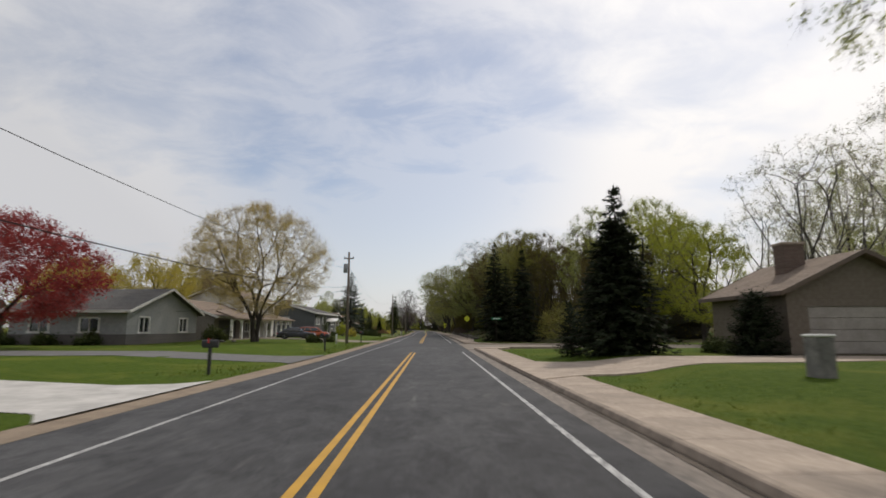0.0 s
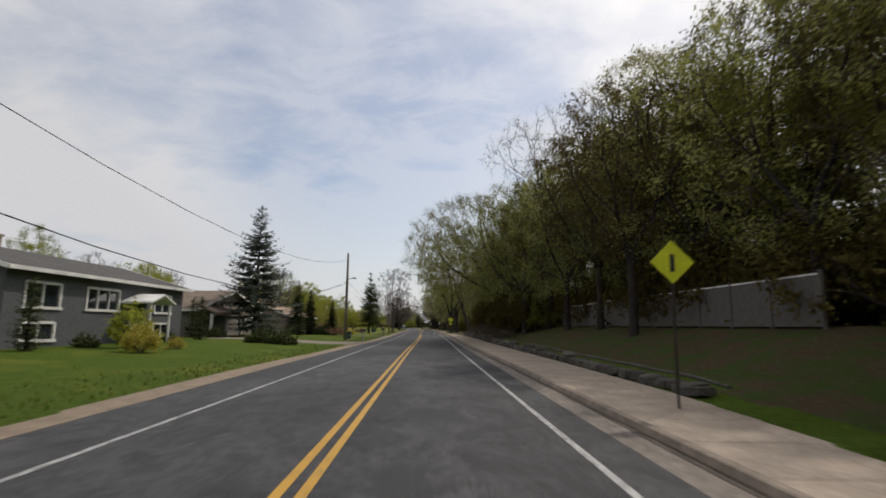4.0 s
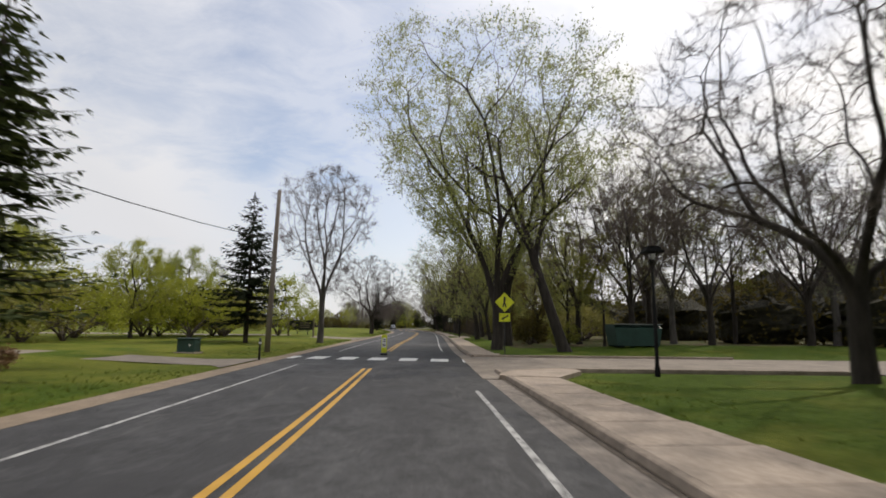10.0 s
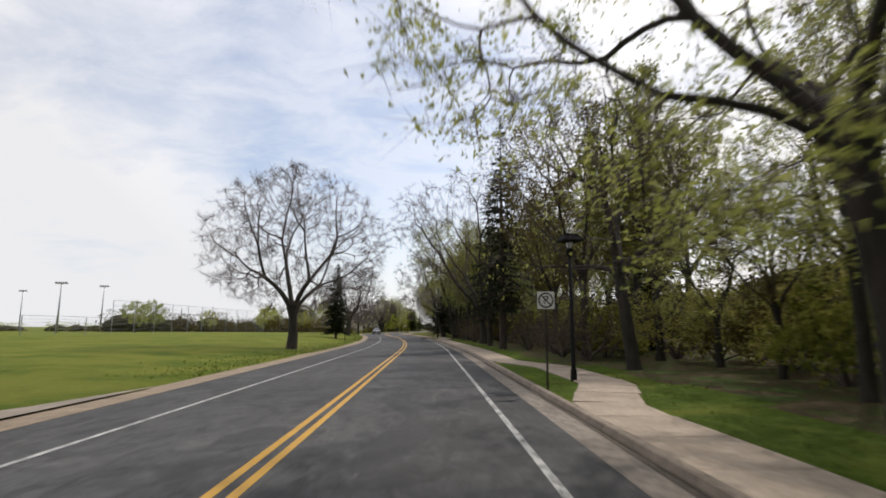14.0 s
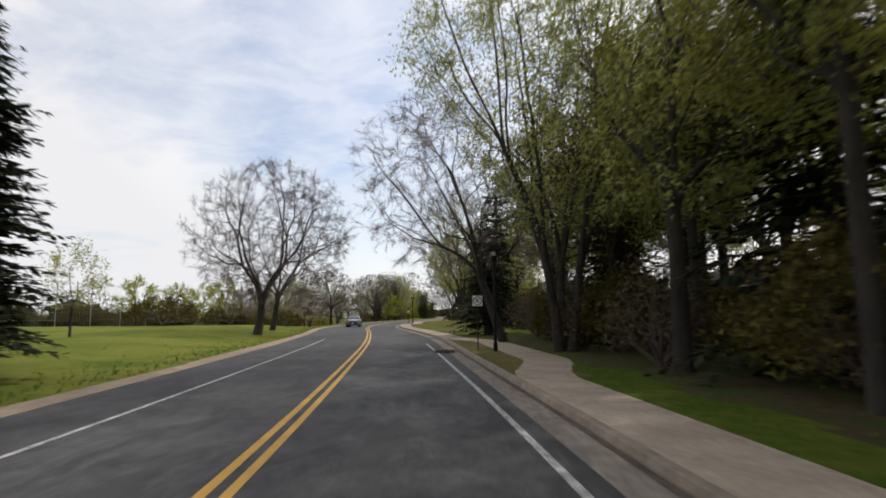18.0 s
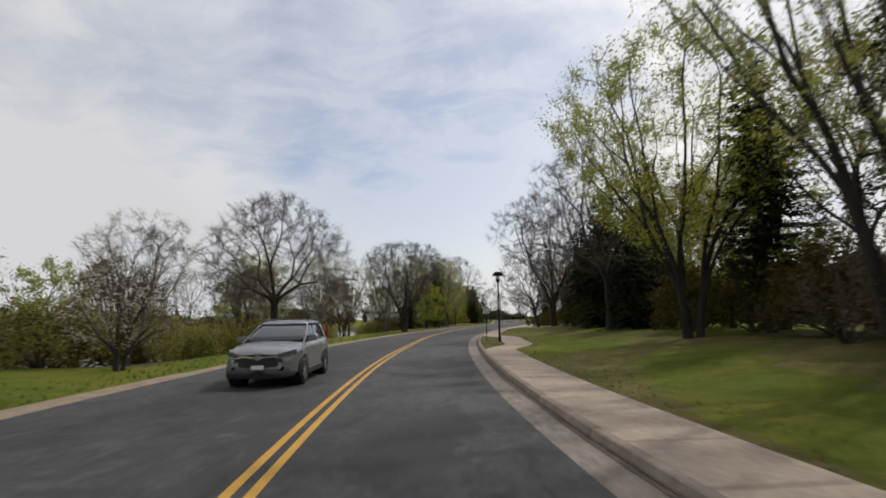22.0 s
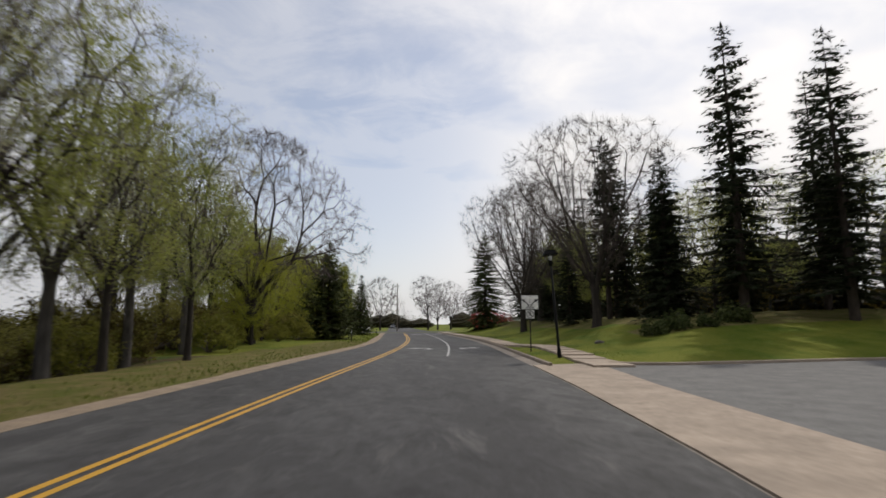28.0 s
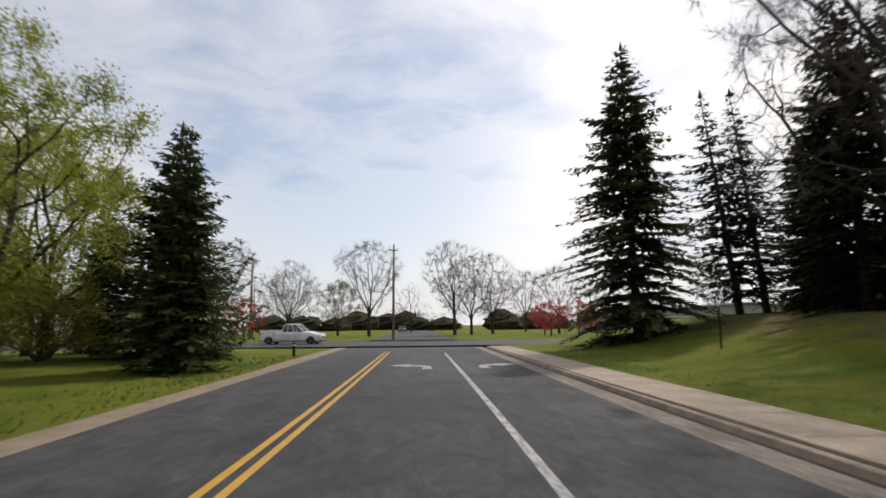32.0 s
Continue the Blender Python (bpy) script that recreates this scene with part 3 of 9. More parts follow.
def build_ground():
    us = [-1800, -700, -300, -160, -100, -70, -52, -42, -35, -30, -26, -22, -19, -16, -14, -12, -10.5, -9, -8, -7, -6.4, -5.9, -5.5, -5.1, -4.7, -4.3, -3.9, -3.5, -3.1, -2.6, 0, 3, 3.5, 3.8, 4.0, 4.2, 4.4, 4.6, 4.8, 5.0, 5.2, 5.4, 5.8, 6.2, 6.6, 7.0, 7.4, 7.8, 8.2, 8.6, 9.0, 9.5, 10.2, 11, 12, 13, 14, 15.5, 17, 19, 21, 24, 28, 34, 42, 55, 80, 120, 200, 400, 900, 1800]
    ys = [-1500, -600, -250, -120, -60, -40] + list(np.arange(-28, 561, 2.0)) + [575, 600, 640, 700, 800, 1000, 1400, 2200]
    g, n = Geo(), len(us)
    for y in ys:
        c = cx(min(max(y, -200), 900))
        for u in us:
            x = c + u
            if le(y) < u < kr(y) + 0.03:
                z = -0.25
            elif u < 0:
                z = -0.02 if u > lg(y) - 0.05 else ground_z(x, y) + 0.03
            else:
                z = ground_z(x, y) + 0.06
            if CROSS0 - 0.5 < y < CROSS1 + 0.5:
                z = -0.25
            g.v.append((x, y, z))
    g.f = [(a * n + i, a * n + i + 1, a * n + n + i + 1, a * n + n + i) for a in range(len(ys) - 1) for i in range(n - 1)]
    ob = thing("ground", "green spring lawn and rough grass with dry patches", "ground", kind="structure", geo=g, mat="grass", smooth=True)
    ob.data.materials.append(MATS["litter"])
    ob.data.materials.append(MATS["dry_grass"])
    ob.data.materials.append(MATS["park_grass"])
    # woodland floor under the trees
    for a in range(len(ys) - 1):
        y = ys[a]
        for i in range(n - 1):
            u = us[i]
            x = cx(min(max(y, -200), 900)) + u
            wild = (58 < y < 151 and u > (8.3 if y < 112 else 9.3) + 1.5 * noise.noise((x * 0.2, y * 0.2, 3))) or (184 < y < 300 and u > (9.2 if y < 225 else 7.6) + noise.noise((x * 0.3, y * 0.3, 3))) or (300 < y < 345 and u > 14) or (338 < y < 440 and u < -10.0)
            if (y > 146 and u < 0) or (y > 300 and 0 < u):
                ob.data.polygons[a * (n - 1) + i].material_index = 3
            if wild and -48 < u < 70:
                ob.data.polygons[a * (n - 1) + i].material_index = 1
            worn = (388 < y < 462 and -10.0 + 2.0 * step(430, 462, y) < u < -2) or (438 < y < 500 and 15.0 + 2 * noise.noise((x * 0.2, y * 0.2, 5)) < u < 40) or (3.5 < u < 6.4 and (274 < y < 298 or 345 < y < 367)) or (304 < y < 402 and 5 < u < 15 and noise.noise((x * 0.25, y * 0.12, 7)) > (-0.1 if y < 345 else 0.02))
            if worn:
                ob.data.polygons[a * (n - 1) + i].material_index = 2


build_ground()
strip("road", le, lambda y: kr(y) - 0.62, -60, CROSS0, 0.0, "asphalt", "worn grey asphalt two-lane road with patched scuffs", "road", drop=0.2)
strip("road_beyond", le, lambda y: kr(y) - 0.62, CROSS1, 760, 0.0, "asphalt", "grey asphalt road running on past the junction", "road", dy=3, drop=0.2)
g = Geo()
g.add([(-260, CROSS0, 0.0), (240, CROSS0 + 6, 0.0), (240, CROSS1 + 6, 0.0), (-260, CROSS1, 0.0)], [(0, 1, 2, 3)])
thing("cross_road", "grey asphalt crossroad at the junction", "road", kind="structure", geo=g, mat="asphalt")
strip("gutter", lambda y: kr(y) - 0.62, lambda y: kr(y) + 0.02, -60, CROSS0, -0.012, "gutter", "stained concrete gutter with drifted grit beside the kerb", "gutter", drop=0.2)
# dark strip painted along the kerb foot for the shaded face, with uneven width
strip("kerb_grit", lambda y: kr(y) - 0.12 - 0.07 * abs(math.sin(y * 0.37) * math.sin(y * 0.113 + 1)), lambda y: kr(y) - 0.005, -60, 402, -0.006, "kerb_grit", "dark gritty strip along the kerb foot standing in for the shaded kerb face", "gutter")
strip("gravel_shoulder", lg, lambda y: le(y) + 0.01, -60, CROSS0, 0.006, "gravel", "tan gravel shoulder between asphalt and lawn", "shoulder", drop=0.2)

# ---- painted lines ----
YELLOW = [(-60, 36.0), (58.5, 167.5), (180.5, 505.0)]
for k, (a, b) in enumerate(YELLOW):
    for off in (-0.125, 0.125):
        strip("yellow_line", off - 0.06, off + 0.06, a, b, 0.004, "yellow_paint", "solid yellow centre line with worn edges", "road marking")
for a, b in ((-60, 37.8), (59.0, 161.5), (181.0, 292.0)):
    strip("edge_line", 3.37, 3.48, a, b, 0.004, "white_paint", "solid white edge line, slightly worn", "road marking")
def left_line(y):
    return -3.42 + 0.38 * step(20, 80, y) - 0.25 * step(295, 315, y)


for a, b in ((-60, 169.0), (180.0, 299.0)):
    strip("edge_line", lambda y: left_line(y) - 0.05, lambda y: left_line(y) + 0.05, a, b, 0.004, "white_paint", "solid white edge line, slightly worn", "road marking")
strip("lane_line", 3.42, 3.56, 437.5, 503, 0.004, "white_paint", "solid white line between the turning lanes", "road marking")

def crosswalk():
    g = Geo()
    for k in range(7):
        u = -4.6 + k * 1.5
        y = 172.2 + (3 - k) * 0.25
        c = cx(y)
        g = Geo()
        g.add([(c + u - 0.42, y, 0.005), (c + u + 0.42, y - 0.07, 0.005), (c + u + 0.42, y + 1.9, 0.005), (c + u - 0.42, y + 1.97, 0.005)], [(0, 1, 2, 3)])
        thing("crosswalk_bar", "broad white crosswalk bar on asphalt", "road marking", group="crosswalk bars", kind="structure", geo=g, mat="bar_paint")


crosswalk()


def arrow(u, y, side):
    """A painted turn arrow: shaft, bend and head."""
    g = Geo()
    c = cx(y)
    a = [(-0.05, 0.0), (0.36, 0.0), (0.36, 0.75), (0.05, 0.75)]
    b = [(0.05, 0.75), (0.36, 0.75), (0.22, 1.25), (-0.55, 1.62), (-0.55, 1.12), (-0.15, 1.0)]
    h = [(-0.5, 2.0), (-0.5, 0.8), (-1.35, 1.5)]
    for poly in (a, b, h):
        pts = [(c + u - side * px, y + 0.7 + py * 1.25, 0.005) for px, py in poly]
        order = tuple(range(len(pts))) if side < 0 else tuple(reversed(range(len(pts))))
        g.add(pts, [order])
    thing("turn_arrow", "white turn arrow painted on asphalt", "road marking", group="turn arrows", kind="structure", geo=g, mat="white_paint")


for yy in (444.0, 491.0):
    arrow(2.15, yy, -1)
    arrow(4.75, yy, 1)


# ---- walks, kerbs and drives ----
def build_walk():
    root = thing("pavement", "tan concrete sidewalk laid in square slabs", "sidewalk", kind="structure")
    slab = {}
    made = 0
    y = -30.0
    while y < CROSS0 - 5:
        y += 1.75
        a, b = walk_span(y)
        if (41 < y < 57.5) or (165 < y < 176.5) or (405 < y < 430):
            continue
        w = round((b - a + 0.03) * 20) / 20
        if w not in slab:
            g = Geo()
            g.box(-w / 2, -0.868, -0.30, w / 2, 0.868, 0.0, 0.012)
            me = g.mesh("slab")
            me.materials.append(MATS["concrete"])
            slab[w] = me
        z = max(0.10, ground_z(cx(y) + (a + b) / 2, y) + (0.085 if y < 420 else 0.15)) + 0.004 * math.sin(y * 3.1)
        ob = new("slab", slab[w])
        ob.parent = root
        ahead, behind = walk_span(y + 0.9), walk_span(y - 0.9)
        drift = cx(y + 0.9) - cx(y - 0.9) + (sum(ahead) - sum(behind)) / 2
        ob.matrix_basis = pose(cx(y) + (a + b) / 2, y, z, 0, 0, -math.degrees(math.atan2(drift, 1.8)))
        made += 1
    return made


def build_kerb():
    root = thing("kerb", "weathered concrete kerb along the road", "kerb", kind="structure")
    g = Geo()
    prof = [(-0.02, -0.2), (-0.02, 0.02), (0.015, 0.105), (0.04, 0.12), (0.15, 0.12), (0.155, -0.2)]
    L = 1.49
    g.loft([[(px, -L, pz) for px, pz in prof], [(px, L, pz) for px, pz in prof]])
    me = g.mesh("kerb_stone")
    me.materials.append(MATS["kerb_concrete"])
    y = -30.0
    while y < CROSS0 - 5:
        y += 3.0
        if kerb_open(y):
            continue
        ob = new("kerb_stone", me)
        ob.parent = root
        slope = math.degrees(math.atan2(-((cx(y + 1.5) + kr(y + 1.5)) - (cx(y - 1.5) + kr(y - 1.5))), 3.0))
        ob.matrix_basis = pose(cx(y) + kr(y), y, 0, 0, 0, slope)


def sheet(name, pts, z, mat, label, category, drop=0.25, follow=False):
    g = Geo()
    n = len(pts)
    top = [(x, y, z + (ground_z(x, y) if follow else 0)) for x, y in pts]
    g.add(top + [(x, y, zz - drop) for x, y, zz in top], [tuple(range(n)), tuple(reversed(range(n, 2 * n)))] + [(i, n + i, n + (i + 1) % n, (i + 1) % n) for i in range(n)])
    me = g.mesh(name)
    b = bmesh.new()
    b.from_mesh(me)
    bmesh.ops.recalc_face_normals(b, faces=b.faces)
    b.to_mesh(me)
    b.free()
    ob = new(name, me)
    me.materials.append(MATS[mat])
    return tagged(ob, label, category, kind="structure")


def curb_arc(name, pts, label, h=0.13, w=0.16):
    g = Geo()
    rings = []
    P = [Vector((x, y, 0)) for x, y in pts]
    for i, p in enumerate(P):
        d = (P[min(i + 1, len(P) - 1)] - P[max(i - 1, 0)]).normalized()
        s = Vector((d.y, -d.x, 0)) * w / 2
        rings.append([p - s + Vector((0, 0, -0.2)), p - s + Vector((0, 0, h - 0.02)), p - s * 0.7 + Vector((0, 0, h)), p + s * 0.7 + Vector((0, 0, h)), p + s + Vector((0, 0, h - 0.02)), p + s + Vector((0, 0, -0.2))])
    g.loft(rings)
    return thing(name, label, "kerb", kind="structure", geo=g, mat="concrete")


def arc(cx0, cy0, r, a0, a1, n=8):
    return [(cx0 + r * math.cos(radians(a0 + (a1 - a0) * i / n)), cy0 + r * math.sin(radians(a0 + (a1 - a0) * i / n))) for i in range(n + 1)]


def side_street(y0, y1, reach, mat, label, r0=4.0, r1=4.0):
    """A side street on the right with rounded kerb returns."""
    c0, c1 = cx(y0) + kr(y0), cx(y1) + kr(y1)
    a = arc(c0 + r0, y0 - r0 + 0.5, r0, 180, 90)
    b = arc(c1 + r1, y1 + r1 - 0.5, r1, 270, 180)
    pts = [(c0 - 0.6, a[0][1])] + a + [(c0 + reach, y0 + 0.5), (c1 + reach, y1 - 0.5)] + b + [(c1 - 0.6, b[-1][1])]
    sheet("side_street", pts, 0.012, mat, label, "road")
    sheet("corner_pad", a + [(c0 + r0, y0 - 0.5), (c0 + 1.76, y0 - r0 + 0.2)], 0.118, "concrete", "tan concrete pad where the sidewalk meets the side street", "sidewalk")
    sheet("corner_pad", b + [(c1 + 1.76, y1 + r1 - 0.2), (c1 + r1, y1 + 0.5)], 0.118, "concrete", "tan concrete pad where the sidewalk meets the side street", "sidewalk")
    curb_arc("kerb_return", a + [(c0 + 14, y0 + 0.5)], "curved concrete kerb at the side street")
    curb_arc("kerb_return", [(c1 + 14, y1 - 0.5)] + b, "curved concrete kerb at the side street")


def right_drive():
    """A concrete drive from the kerb to the garage of the first house."""
    near = [(cx(16.2) + kr(16.2) - 0.02, 16.2), (cx(17.6) + walk_span(17.6)[1] + 0.2, 17.7), (9.2, 18.6), (13.2, 19.1), (16.9, 20.2), (23.0, 24.2)]
    far = [(cx(26.0) + kr(26.0) - 0.02, 26.0), (cx(24.4) + walk_span(24.4)[1] + 0.2, 24.5), (9.2, 23.6), (13.2, 24.1), (15.0, 24.3), (16.3, 24.35)]
    g = Geo()
    for i in range(5):
        for k in range(4):
            t = k / 4
            for m in range(5):
                u = m / 4
                a = Vector((*near[i], 0)).lerp(Vector((*near[i + 1], 0)), t)
                b = Vector((*far[i], 0)).lerp(Vector((*far[i + 1], 0)), t)
                p = a.lerp(b, u)
                g.v.append((p.x, p.y, max(0.122, ground_z(p.x, p.y) + 0.085)))
    rows = len(g.v) // 5
    g.f = [(i * 5 + m, i * 5 + m + 1, i * 5 + m + 6, i * 5 + m + 5) for i in range(rows - 1) for m in range(4)]
    for m in (0, 4):
        k = len(g.v)
        g.v += [(x, y, z - 0.25) for x, y, z in g.v[m:rows * 5:5]]
        g.f += [(i * 5 + m, i * 5 + 5 + m, k + i + 1, k + i) for i in range(rows - 1)]
    thing("driveway", "tan concrete driveway leading to a garage door", "driveway", kind="structure", geo=g, mat="concrete")


side_street(43.5, 54.5, 60, "pale_concrete", "pale concrete side street joining the road", 3.0, 3.0)
side_street(166.5, 176.0, 70, "pale_concrete", "tan concrete side street joining the road", 3.0, 1.5)
right_drive()
# parking lot on the right
LOT0, LOT1 = 404.0, 430.0
sheet("parking_lot", [(cx(405) + kr(405) + 0.6, 404.5), (cx(402) + kr(402) + 6, 403.2), (34, 403), (34, 433), (-1.5, 431.0), (cx(429) + kr(429) + 1.2, 429.8), (cx(417) + kr(417) + 0.6, 417.0)], 0.012, "old_asphalt", "faded grey asphalt parking lot", "parking lot")
sheet("lot_apron", [(cx(402) + kr(402) - 0.55, 402), (cx(403) + kr(403) + 5.5, 404.0), (cx(407) + kr(407) + 4.2, 409.5), (cx(413) + kr(413) + 2.1, 414.0), (cx(424) + kr(424) + 1.7, 424.0), (cx(431) + kr(431) + 2.3, 431.5), (cx(431) + kr(431) - 0.55, 431.0), (cx(424) + kr(424) - 0.55, 424), (cx(417) + kr(417) - 0.55, 417), (cx(409) + kr(409) - 0.55, 409)], 0.018, "concrete", "tan concrete apron across the lot entrance", "driveway")
curb_arc("lot_kerb", arc(cx(431) + kr(431) + 5.2, 434.6, 4.6, 235, 272) + [(6, 431.0), (20, 431.6), (32, 433)], "concrete kerb edging the parking lot")
curb_arc("island_kerb", arc(9.0, 424.2, 2.0, 60, 300, 14) + [(26, 423.0)], "low concrete kerb round a planted island")

# drives on the left
def left_drive(y0, y1, depth, mat, label, flare=1.4, slant=0.0):
    pts = []
    for y, e in ((y0 - flare, lg(y0) + 0.12), (y0 - 0.4, lg(y0) - 0.6), (y0, lg(y0) - 2.2)):
        pts.append((cx(y) + e, y))
    pts.append((cx(y0) - depth, y0 + slant))
    pts.append((cx(y1) - depth, y1 + slant))
    for y, e in ((y1, lg(y1) - 2.2), (y1 + 0.4, lg(y1) - 0.6), (y1 + flare, lg(y1) + 0.12)):
        pts.append((cx(y) + e, y))
    g = Geo()
    # lofted in steps so that it lies on the lawn
    n = 14
    near, far = pts[:4], pts[:3:-1]
    ln = [Vector((*p, 0)) for p in near]
    lf = [Vector((*p, 0)) for p in far]

    def along(poly, t):
        seg = t * (len(poly) - 1)
        i = min(int(seg), len(poly) - 2)
        return poly[i].lerp(poly[i + 1], seg - i)
    for i in range(n + 1):
        a, b = along(ln, i / n), along(lf, i / n)
        for k in range(4):
            p = a.lerp(b, k / 3)
            g.v.append((p.x, p.y, max(0.015, ground_z(p.x, p.y) + 0.05)))
    for i in range(n):
        for k in range(3):
            g.f.append((i * 4 + k, i * 4 + k + 1, i * 4 + k + 5, i * 4 + k + 4))
    thing("driveway", label, "driveway", kind="structure", geo=g, mat=mat)


left_drive(10.5, 15.0, 26, "white_concrete", "pale concrete driveway across the lawn")
left_drive(25.5, 30.5, 26, "old_asphalt", "grey asphalt driveway across the lawn")
left_drive(61.0, 68.0, 20, "pale_concrete", "pale concrete driveway with parked cars", slant=3)
left_drive(106.8, 113.0, 18, "pale_concrete", "pale concrete driveway across the lawn")
left_drive(139.5, 142.5, 20, "old_asphalt", "narrow grey driveway beside a hedge")
left_drive(168.0, 171.0, 60, "pale_concrete", "pale gravel lane leading into the park")
left_drive(206.0, 212.5, 60, "pale_concrete", "pale concrete park entrance drive", slant=-2, flare=5)
g = Geo()
g.add([(-28, 340, -0.8), (-28, 440, -0.8), (-120, 460, -0.8), (-120, 320, -0.8)], [(3, 2, 1, 0)])
thing("pond", "still dark pond water behind the trees", "water", kind="structure", geo=g, mat="water")
# ---- trees ----
class Cloud:
    """Many small triangles gathered as arrays for one mesh."""

    def __init__(self, v, f):
        self.v, self.f = v, f

    def mesh(self, name, smooth=False):
        me = bpy.data.meshes.new(name)
        me.from_pydata(self.v.astype(np.float32), [], self.f.astype(np.int32))
        me.update()
        return me


def unit_rows(rng, n):
    """n random directions."""
    v = rng.normal(size=(n, 3))
    return v / np.linalg.norm(v, axis=1, keepdims=True)


DIRS = [Vector(d) for d in unit_rows(np.random.default_rng(8), 4096)]


def rvec(r):
    return DIRS[int(r.random() * 4096)]


PROFILES = {
    "round": [(0.20, 0.30), (0.32, 0.80), (0.50, 1.0), (0.72, 0.92), (0.90, 0.60), (1.0, 0.08)],
    "vase": [(0.26, 0.22), (0.45, 0.62), (0.66, 0.95), (0.82, 1.0), (0.94, 0.72), (1.0, 0.25)],
    "tall": [(0.30, 0.40), (0.45, 0.85), (0.65, 1.0), (0.85, 0.72), (1.0, 0.10)],
    "weep": [(0.14, 0.80), (0.35, 1.0), (0.60, 0.95), (0.85, 0.65), (1.0, 0.10)],
    "gnarl": [(0.28, 0.75), (0.45, 1.0), (0.65, 0.90), (0.85, 0.70), (1.0, 0.18)],
}


def crown_points(r, shape, height, width, count, lumps, hollow=0.35):
    """Twig ends spread through a lumpy crown of that outline."""
    prof = PROFILES[shape]
    zs, rs = [p[0] for p in prof], [p[1] for p in prof]
    seeds = []
    while len(seeds) < lumps:
        z = r.uniform(zs[0], zs[-1])
        w = float(np.interp(z, zs, rs))
        if r.random() > w:
            continue
        a = r.uniform(0, 6.283)
        q = max(hollow, r.random() ** 0.4) * r.uniform(0.85, 1.0) * w * width
        seeds.append(Vector((math.cos(a) * q, math.sin(a) * q, z * height)))
    size = 1.05 * (width * width * height * 0.6 / lumps) ** (1 / 3)
    out = []
    while len(out) < count:
        if len(out) % 3 and not hollow > 0.9:
            # the rest fills the outline evenly
            z = r.uniform(zs[0], zs[-1])
            w = float(np.interp(z, zs, rs))
            if r.random() > w + 0.1:
                continue
            a, q = r.uniform(0, 6.283), r.random() ** 0.36 * w * width
            out.append(Vector((math.cos(a) * q, math.sin(a) * q, z * height)))
            continue
        p = seeds[len(out) % lumps] + Vector((r.gauss(0, 0.42), r.gauss(0, 0.42), r.gauss(0, 0.36))) * size
        z = p.z / height
        if not zs[0] - 0.04 < z < 1.0:
            p.z = min(max(z, zs[0]), 0.995) * height
            z = p.z / height
        w = float(np.interp(z, zs, rs)) * width * 1.04 + 0.1
        q = math.hypot(p.x, p.y)
        if q > w:
            k = w / q * r.uniform(0.9, 1.0)
            p.x, p.y = p.x * k, p.y * k
        out.append(p)
    return out


